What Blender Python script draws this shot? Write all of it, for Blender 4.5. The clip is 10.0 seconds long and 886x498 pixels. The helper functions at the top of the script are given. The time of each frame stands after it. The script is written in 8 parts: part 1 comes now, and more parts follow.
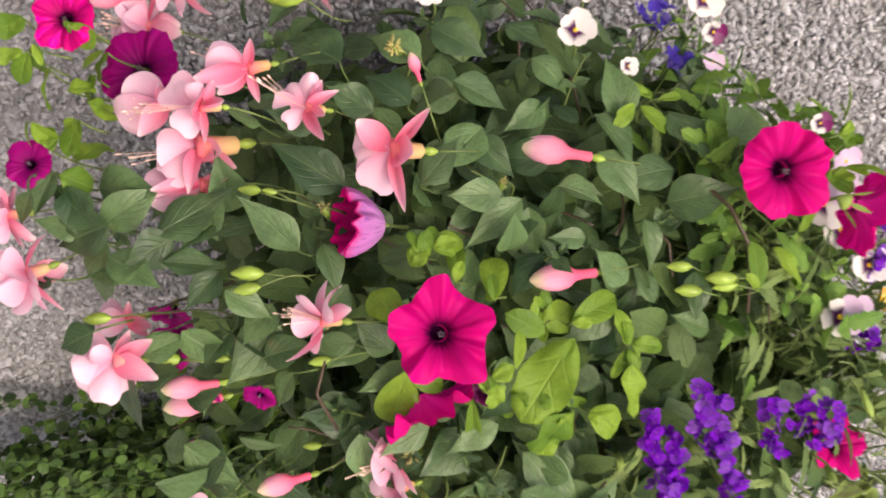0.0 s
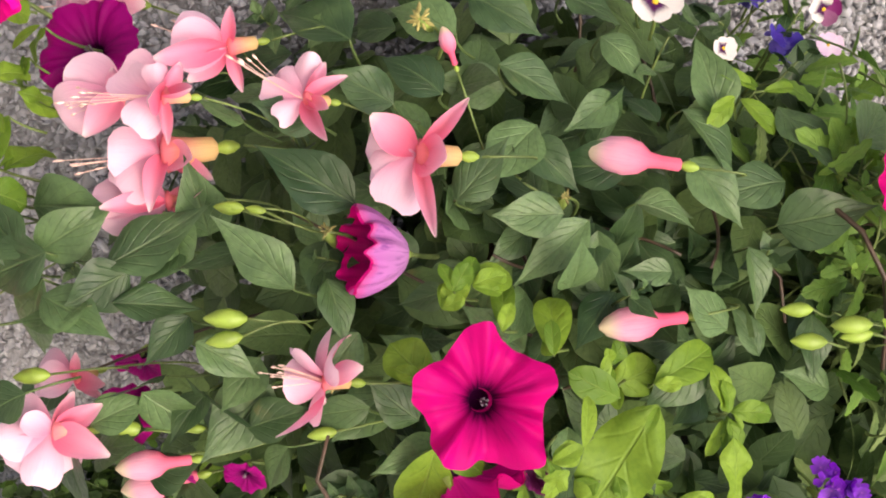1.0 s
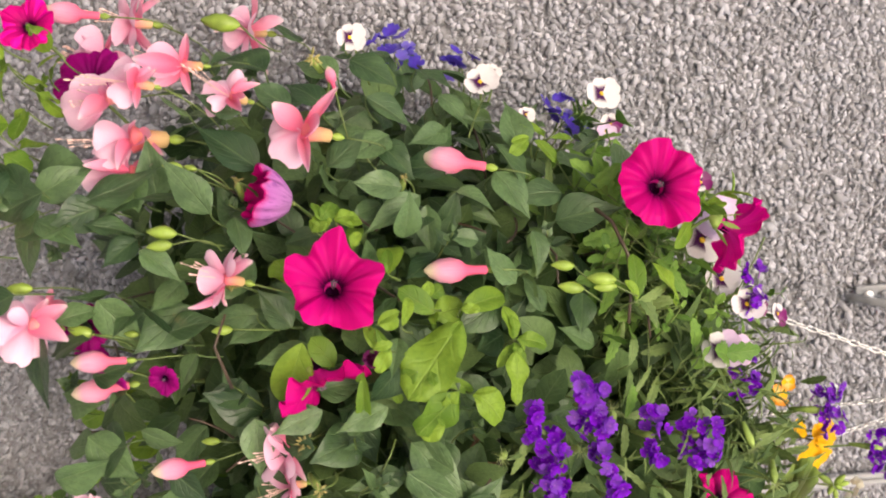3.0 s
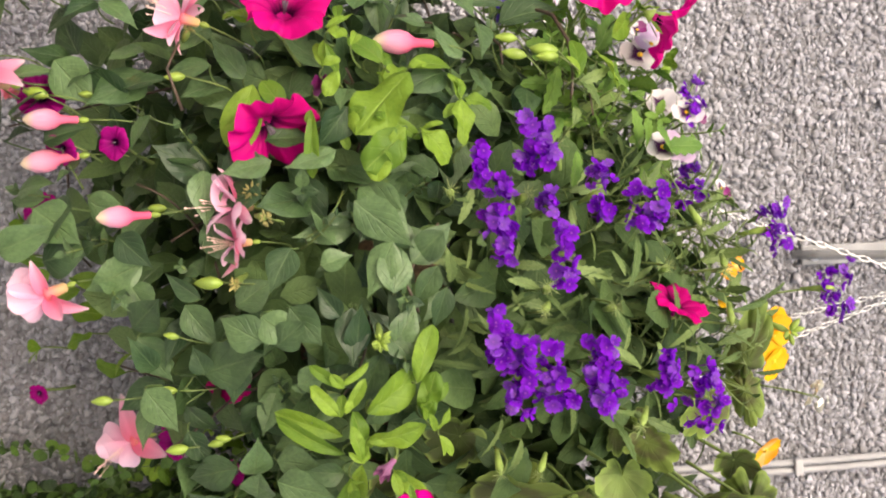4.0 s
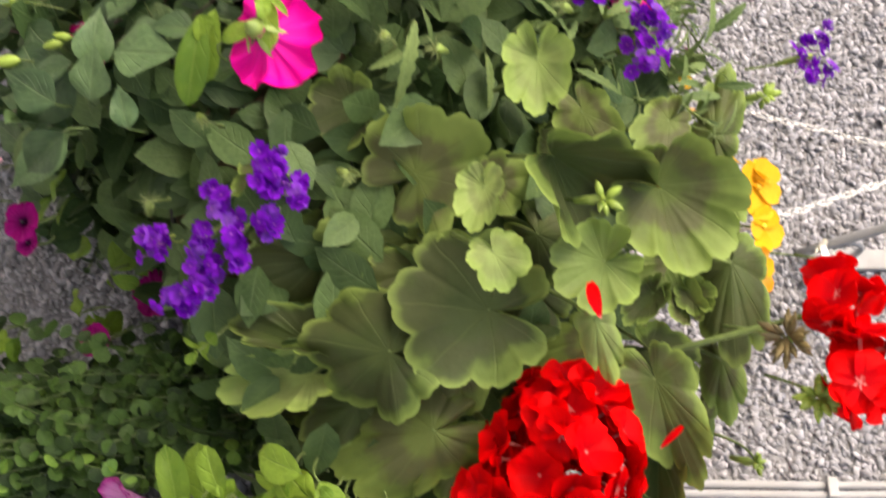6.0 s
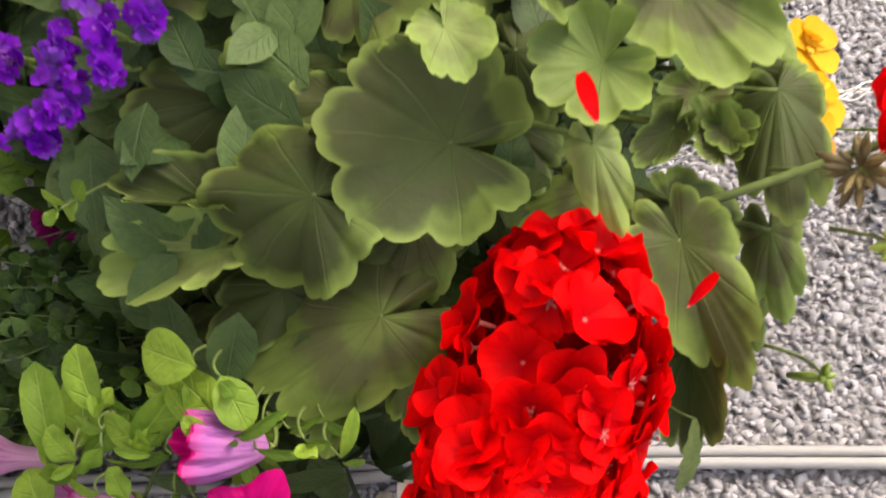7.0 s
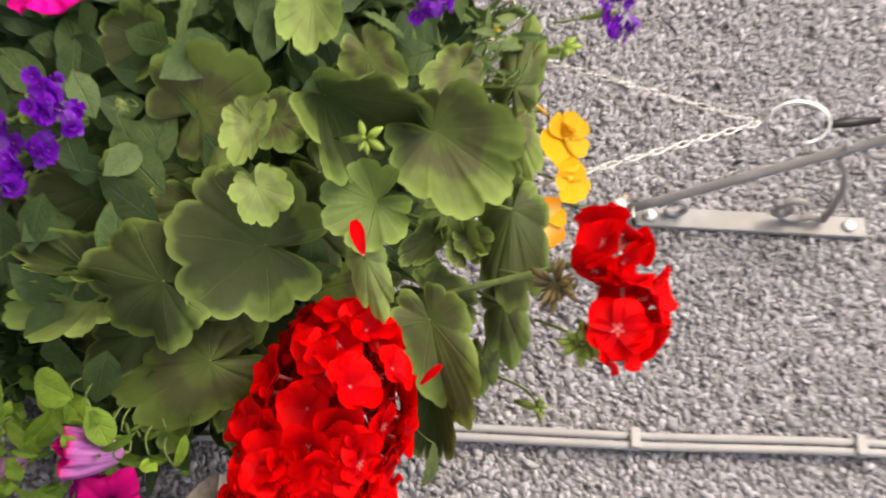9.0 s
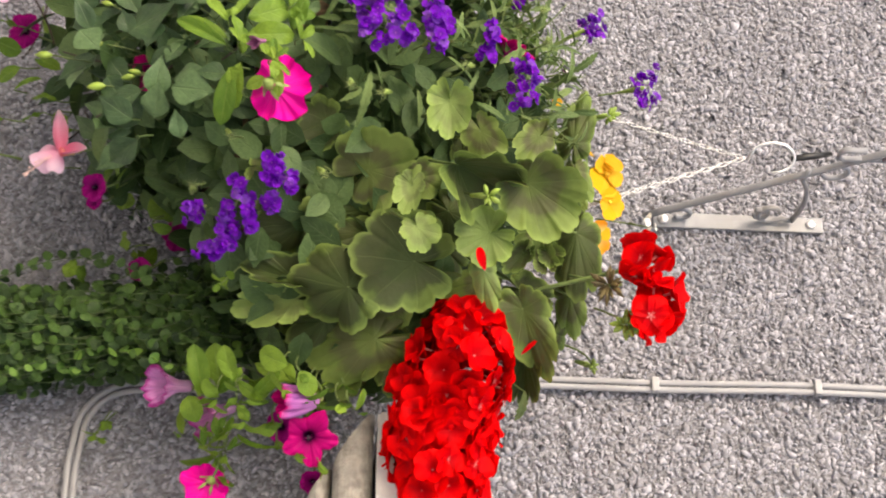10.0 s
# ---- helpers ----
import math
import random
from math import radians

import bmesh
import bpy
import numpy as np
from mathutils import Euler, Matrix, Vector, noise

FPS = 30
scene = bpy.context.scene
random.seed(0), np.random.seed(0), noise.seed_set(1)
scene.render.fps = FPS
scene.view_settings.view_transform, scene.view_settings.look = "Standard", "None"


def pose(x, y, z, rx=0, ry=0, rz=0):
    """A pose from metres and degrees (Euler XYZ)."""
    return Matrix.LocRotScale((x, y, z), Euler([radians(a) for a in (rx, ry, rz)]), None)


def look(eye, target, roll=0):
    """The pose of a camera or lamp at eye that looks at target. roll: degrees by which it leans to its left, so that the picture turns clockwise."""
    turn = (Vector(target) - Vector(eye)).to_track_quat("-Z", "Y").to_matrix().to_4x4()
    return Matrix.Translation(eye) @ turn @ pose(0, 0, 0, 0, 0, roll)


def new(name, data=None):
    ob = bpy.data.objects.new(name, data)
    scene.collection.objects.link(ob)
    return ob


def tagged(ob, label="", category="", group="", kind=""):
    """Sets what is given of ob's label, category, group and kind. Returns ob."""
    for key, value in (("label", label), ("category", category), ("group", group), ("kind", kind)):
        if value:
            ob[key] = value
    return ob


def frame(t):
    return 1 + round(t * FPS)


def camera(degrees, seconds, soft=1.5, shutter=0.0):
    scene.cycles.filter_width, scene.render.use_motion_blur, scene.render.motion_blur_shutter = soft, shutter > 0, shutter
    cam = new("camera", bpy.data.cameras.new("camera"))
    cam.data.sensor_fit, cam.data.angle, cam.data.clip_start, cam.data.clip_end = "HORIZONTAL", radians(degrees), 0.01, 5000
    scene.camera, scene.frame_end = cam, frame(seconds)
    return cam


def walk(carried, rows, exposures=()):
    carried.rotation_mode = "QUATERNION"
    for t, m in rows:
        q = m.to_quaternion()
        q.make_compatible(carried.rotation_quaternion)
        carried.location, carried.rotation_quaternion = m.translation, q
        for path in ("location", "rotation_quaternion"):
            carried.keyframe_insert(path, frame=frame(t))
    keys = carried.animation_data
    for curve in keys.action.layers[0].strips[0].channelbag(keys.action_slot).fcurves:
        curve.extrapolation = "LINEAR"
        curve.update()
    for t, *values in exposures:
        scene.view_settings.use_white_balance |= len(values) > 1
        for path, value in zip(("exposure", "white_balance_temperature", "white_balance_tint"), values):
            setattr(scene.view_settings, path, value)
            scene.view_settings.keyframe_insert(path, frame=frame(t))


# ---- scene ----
import collections

cam = camera(34.0, 10.0, soft=1.9, shutter=0.35)
PATH = [
    (0, (-0.6, -0.984, 1.507), (0.747, 0.495, 1.501), 83.0),
    (0.5, (-0.488, -0.85, 1.495), (0.856, 0.631, 1.482), 83.0),
    (1, (-0.459, -0.816, 1.497), (0.864, 0.684, 1.467), 83.1),
    (1.5, (-0.499, -0.879, 1.505), (0.799, 0.642, 1.487), 83.3),
    (2, (-0.549, -1.047, 1.545), (0.678, 0.532, 1.504), 83.4),
    (2.2, (-0.599, -1.104, 1.535), (0.636, 0.469, 1.524), 84.2),
    (3.3, (-0.234, -1.257, 1.54), (0.365, 0.649, 1.62), 86.7),
    (3.5, (-0.142, -1.287, 1.535), (0.357, 0.647, 1.627), 86.8),
    (4, (0.105, -1.361, 1.519), (0.262, 0.627, 1.673), 87.0),
    (4.5, (0.313, -1.36, 1.537), (0.07, 0.62, 1.676), 89.3),
    (5, (0.443, -1.267, 1.549), (0.059, 0.691, 1.692), 88.2),
    (5.5, (0.695, -1.143, 1.607), (-0.141, 0.673, 1.669), 91.5),
    (6, (0.839, -1.025, 1.638), (-0.186, 0.691, 1.688), 90.7),
    (6.2, (0.849, -0.995, 1.652), (-0.171, 0.724, 1.729), 90.5),
    (7.3, (0.851, -0.684, 1.695), (-0.417, 0.863, 1.662), 89.4),
    (7.5, (0.854, -0.667, 1.699), (-0.426, 0.87, 1.676), 89.4),
    (8, (0.846, -0.668, 1.718), (-0.386, 0.907, 1.741), 90.1),
    (8.5, (0.806, -0.727, 1.748), (-0.357, 0.898, 1.822), 92.0),
    (9, (0.857, -1.037, 1.745), (-0.122, 0.704, 1.851), 93.0),
    (9.5, (0.984, -1.271, 1.666), (0.019, 0.473, 1.827), 92.9),
    (10, (1.004, -1.428, 1.628), (0.102, 0.352, 1.758), 92.2),
]
walk(cam, [(t, look(eye, target, roll)) for t, eye, target, roll in PATH],
     exposures=((0.0, 0.80), (0.7, 0.90), (1.5, 0.83), (2.0, 0.77), (3.5, 0.77), (4.0, 0.95), (4.5, 1.0), (5.5, 1.1), (6.0, 1.14), (7.5, 1.10), (8.3, 0.85), (9.0, 0.80), (10.0, 0.92)))

# ---- light ----
world = bpy.data.worlds.new("overcast_sky")
scene.world = world
world.use_nodes = True
wn, wl = world.node_tree.nodes, world.node_tree.links
sky = wn.new("ShaderNodeTexSky")
sky.sky_type = 'NISHITA'
sky.sun_disc = False
sky.sun_elevation, sky.sun_rotation = radians(34), radians(197)
sky.air_density, sky.dust_density, sky.ozone_density = 1.2, 6.0, 1.0
wn["Background"].inputs["Strength"].default_value = 0.15
wl.new(sky.outputs[0], wn["Background"].inputs["Color"])
sun = new("sun", bpy.data.lights.new("sun", 'SUN'))
sun.data.energy, sun.data.angle, sun.data.color = 0.45, radians(40), (1.0, 0.975, 0.95)
sun.matrix_world = look((-0.62, -2.91, 3.58), (0.24, -0.1, 1.6))

# ---- materials ----


class Nodes:
    """A small wrapper for building node materials."""

    def __init__(self, name):
        self.mat = bpy.data.materials.new(name)
        self.mat.use_nodes = True
        self.tree = self.mat.node_tree
        self.bsdf = self.tree.nodes["Principled BSDF"]
        self.out = self.tree.nodes["Material Output"]

    def add(self, kind):
        return self.tree.nodes.new(kind)

    def link(self, a, b):
        self.tree.links.new(a, b)

    def put(self, value, socket):
        if isinstance(value, bpy.types.NodeSocket):
            self.link(value, socket)
        else:
            socket.default_value = value

    def math(self, op, a, b=0.0, c=0.0, clamp=False):
        node = self.add("ShaderNodeMath")
        node.operation, node.use_clamp = op, clamp
        for value, socket in zip((a, b, c), node.inputs):
            self.put(value, socket)
        return node.outputs[0]

    def step(self, value, lo, hi, a=0.0, b=1.0):
        node = self.add("ShaderNodeMapRange")
        node.interpolation_type = 'SMOOTHSTEP'
        for v, socket in zip((value, lo, hi, a, b), node.inputs):
            self.put(v, socket)
        return node.outputs[0]

    def mix(self, fac, a, b, blend='MIX'):
        node = self.add("ShaderNodeMix")
        node.data_type, node.blend_type = 'RGBA', blend
        self.put(fac, node.inputs[0])
        for v, socket in ((a, node.inputs[6]), (b, node.inputs[7])):
            self.put((*v, 1.0) if isinstance(v, tuple) and len(v) == 3 else v, socket)
        return node.outputs[2]

    def noise(self, scale, detail=3.0, vector=None, rough=0.55):
        node = self.add("ShaderNodeTexNoise")
        node.inputs["Scale"].default_value, node.inputs["Detail"].default_value = scale, detail
        node.inputs["Roughness"].default_value = rough
        if vector is not None:
            self.link(vector, node.inputs["Vector"])
        return node.outputs[0]

    def uv(self):
        node = self.add("ShaderNodeUVMap")
        split = self.add("ShaderNodeSeparateXYZ")
        self.link(node.outputs[0], split.inputs[0])
        return split.outputs[0], split.outputs[1]

    def here(self):
        return self.add("ShaderNodeNewGeometry").outputs["Position"]

    def chance(self, islands=False):
        if islands:
            return self.add("ShaderNodeNewGeometry").outputs["Random Per Island"]
        return self.add("ShaderNodeObjectInfo").outputs["Random"]

    def bump(self, height, strength, distance):
        node = self.add("ShaderNodeBump")
        node.inputs["Strength"].default_value, node.inputs["Distance"].default_value = strength, distance
        self.link(height, node.inputs["Height"])
        self.link(node.outputs[0], self.bsdf.inputs["Normal"])
        return node.outputs[0]

    def finish(self, color, rough=0.5, metal=0.0, thin=0.0, specular=0.5):
        self.put((*color, 1.0) if isinstance(color, tuple) else color, self.bsdf.inputs["Base Color"])
        self.put(rough, self.bsdf.inputs["Roughness"])
        self.bsdf.inputs["Metallic"].default_value = metal
        self.bsdf.inputs["Specular IOR Level"].default_value = specular
        if thin:
            glow = self.add("ShaderNodeBsdfTranslucent")
            self.put((*color, 1.0) if isinstance(color, tuple) else color, glow.inputs[0])
            both = self.add("ShaderNodeMixShader")
            both.inputs[0].default_value = thin
            self.link(self.bsdf.outputs[0], both.inputs[1])
            self.link(glow.outputs[0], both.inputs[2])
            self.link(both.outputs[0], self.out.inputs[0])
        return self.mat


def leaf_material(name, dark, light, vein, veins=7.0, slant=0.55, islands=False, gloss=0.42, thin=0.22, edge=None, specular=0.3):
    """A leaf with a midrib, side veins, blotches and its own shade of green. UV: x across, y along."""
    n = Nodes(name)
    u, v = n.uv()
    across = n.math('ABSOLUTE', n.math('SUBTRACT', u, 0.5))
    rib = n.step(across, 0.012, 0.035, 1.0, 0.0)
    wave = n.math('FRACT', n.math('SUBTRACT', n.math('MULTIPLY', v, veins), n.math('MULTIPLY', n.math('POWER', across, 0.75), veins * slant)))
    side = n.math('MULTIPLY', n.step(n.math('ABSOLUTE', n.math('SUBTRACT', wave, 0.5)), 0.0, 0.13, 1.0, 0.0), n.step(across, 0.30, 0.46, 1.0, 0.0))
    lines = n.math('MAXIMUM', n.math('MULTIPLY', rib, 0.9), n.math('MULTIPLY', side, 0.26))
    pos = n.here()
    blot = n.noise(60.0, 4.0, pos)
    shade = n.math('ADD', n.math('MULTIPLY', n.chance(islands), 0.70), n.math('MULTIPLY', blot, 0.85))
    color = n.mix(n.step(shade, 0.30, 1.22), dark, light)
    color = n.mix(n.step(n.noise(420.0, 3.0, pos), 0.42, 0.66, 0.0, 0.28), color, dark)
    if edge:
        color = n.mix(n.step(across, 0.36, 0.5, 0.0, 0.8), color, edge)
    color = n.mix(n.math('MULTIPLY', lines, 0.34), color, vein)
    color = n.mix(n.step(n.noise(23.0, 5.0, pos, 0.7), 0.66, 0.76, 0.0, 0.5), color, (0.16, 0.13, 0.05))
    puff = n.math('SUBTRACT', n.math('ADD', n.math('MULTIPLY', n.noise(260.0, 2.0, pos), 0.2), n.math('MULTIPLY', n.noise(85.0, 2.0, pos), 1.2)), n.math('MULTIPLY', lines, 1.0))
    n.bump(puff, 0.6, 0.0022)
    return n.finish(color, n.math('ADD', gloss, n.math('MULTIPLY', blot, 0.22)), thin=thin, specular=specular)


def petal_material(name, inner, outer, rim=None, throat=None, reach=0.2, veins=0.0, thin=0.3, rough=0.55, spread=0.12, specular=0.12):
    """A petal: colour from base (UV y = 0) to rim (1), with fine veins along it."""
    n = Nodes(name)
    u, v = n.uv()
    pos = n.here()
    color = n.mix(n.step(v, 0.1, 0.9), inner, outer)
    if rim:
        color = n.mix(n.step(v, 0.78, 1.0), color, rim)
    color = n.mix(n.math('MULTIPLY', n.math('SUBTRACT', n.chance(), 0.5), spread * 2), color, (1.0, 0.9, 0.95))
    lines = n.noise(1.0, 2.0)
    comb = n.add("ShaderNodeCombineXYZ")
    n.put(n.math('MULTIPLY', u, 46.0), comb.inputs[0])
    n.put(n.math('MULTIPLY', v, 2.2), comb.inputs[1])
    lines = n.noise(1.0, 2.0, comb.outputs[0])
    if veins:
        dark = n.mix(1.0, color, (0.45, 0.35, 0.55), 'MULTIPLY')
        color = n.mix(n.step(lines, 0.5, 0.72, 0.0, veins), color, dark)
    if throat:
        ragged = n.math('ADD', v, n.math('MULTIPLY', n.math('SUBTRACT', lines, 0.5), reach * 0.9))
        color = n.mix(n.step(ragged, reach * 0.45, reach * 1.05, 1.0, 0.0), color, throat)
    n.bump(n.math('ADD', lines, n.noise(180.0, 2.0, pos)), 0.35, 0.0012)
    return n.finish(color, rough, thin=thin, specular=specular)


def plain_material(name, color, rough=0.5, metal=0.0, vary=0.25, scale=60.0, thin=0.0, bump=0.0, dirt=None):
    n = Nodes(name)
    pos = n.here()
    grain = n.noise(scale, 5.0, pos)
    dark = tuple(c * (1 - vary) for c in color)
    light = tuple(min(1.0, c * (1 + vary)) for c in color)
    shade = n.mix(n.step(grain, 0.3, 0.7), dark, light)
    if dirt:
        shade = n.mix(n.step(n.noise(scale * 0.22, 6.0, pos, 0.7), 0.5, 0.72, 0.0, 0.7), shade, dirt)
    if bump:
        n.bump(n.noise(scale * 4, 4.0, pos), 0.5, bump)
    return n.finish(shade, n.math('ADD', rough - 0.08, n.math('MULTIPLY', grain, 0.16)), metal, thin)


def geranium_leaf_material(name, dark, light, zone_strength):
    """A round zonal leaf: paler rim, a brownish horseshoe zone, radiating veins."""
    n = Nodes(name)
    u, v = n.uv()
    x, y = n.math('SUBTRACT', u, 0.5), n.math('SUBTRACT', v, 0.5)
    r = n.math('MULTIPLY', n.math('SQRT', n.math('ADD', n.math('MULTIPLY', x, x), n.math('MULTIPLY', y, y))), 2.0)
    turn = n.math('DIVIDE', n.math('ARCTAN2', x, y), 6.28318)
    spoke = n.math('ABSOLUTE', n.math('SUBTRACT', n.math('FRACT', n.math('ADD', n.math('MULTIPLY', n.math('ADD', turn, n.math('MULTIPLY', n.math('SUBTRACT', n.noise(55.0, 1.0, n.here()), 0.5), 0.02)), 7.0), 0.5)), 0.5))
    wide = n.math('DIVIDE', 0.030, n.math('ADD', r, 0.12))
    rays = n.math('MULTIPLY', n.step(spoke, 0.0, wide, 1.0, 0.0), n.step(r, 0.75, 0.95, 1.0, 0.2))
    pos = n.here()
    wob = n.math('MULTIPLY', n.math('SUBTRACT', n.noise(38.0, 3.0, pos), 0.5), 0.9)
    rw = n.math('ADD', n.math('ADD', r, wob), n.math('MULTIPLY', y, n.math('MULTIPLY', n.math('SUBTRACT', n.chance(), 0.5), 1.6)))
    shade = n.math('ADD', n.math('MULTIPLY', n.chance(), 0.7), n.math('MULTIPLY', n.noise(40.0, 4.0, pos), 0.5))
    color = n.mix(n.step(shade, 0.2, 1.0), dark, light)
    zone = n.math('MULTIPLY', n.step(rw, 0.22, 0.50), n.step(rw, 0.60, 0.80, 1.0, 0.0))
    color = n.mix(n.math('MULTIPLY', zone, n.step(n.chance(), 0.1, 0.8, 0.35 * zone_strength, zone_strength)), color, (0.065, 0.050, 0.034))
    color = n.mix(n.step(rw, 0.70, 0.95, 0.0, 0.45), color, (0.200, 0.290, 0.058))
    color = n.mix(n.step(r, 0.86, 0.99, 0.0, 0.42), color, (0.290, 0.400, 0.090))
    color = n.mix(n.math('MULTIPLY', n.math('MULTIPLY', rays, n.step(r, 0.05, 0.35)), 0.14), color, (0.20, 0.26, 0.09))
    n.bump(n.math('SUBTRACT', n.math('ADD', n.math('MULTIPLY', n.noise(210.0, 3.0, pos), 0.4), n.math('MULTIPLY', n.noise(70.0, 2.0, pos), 1.2)), n.math('MULTIPLY', rays, 0.5)), 0.5, 0.0020)
    return n.finish(color, 0.62, thin=0.2, specular=0.3)


def pebble_material():
    n = Nodes("pebble_dash_stone")
    chance = n.chance(True)
    pos = n.here()
    color = n.mix(n.step(chance, 0.0, 1.0), (0.265, 0.263, 0.292), (0.465, 0.462, 0.52))
    color = n.mix(n.step(chance, 0.90, 0.93, 0.0, 0.75), color, (0.16, 0.155, 0.16))
    color = n.mix(n.step(n.noise(420.0, 3.0, pos), 0.45, 0.7, 0.0, 0.45), color, (0.28, 0.276, 0.305))
    color = n.mix(n.step(n.noise(3.0, 5.0, pos, 0.7), 0.5, 0.75, 0.0, 0.4), color, (0.31, 0.30, 0.32))
    n.bump(n.noise(900.0, 3.0, pos), 0.4, 0.0006)
    return n.finish(color, 0.8, specular=0.15)


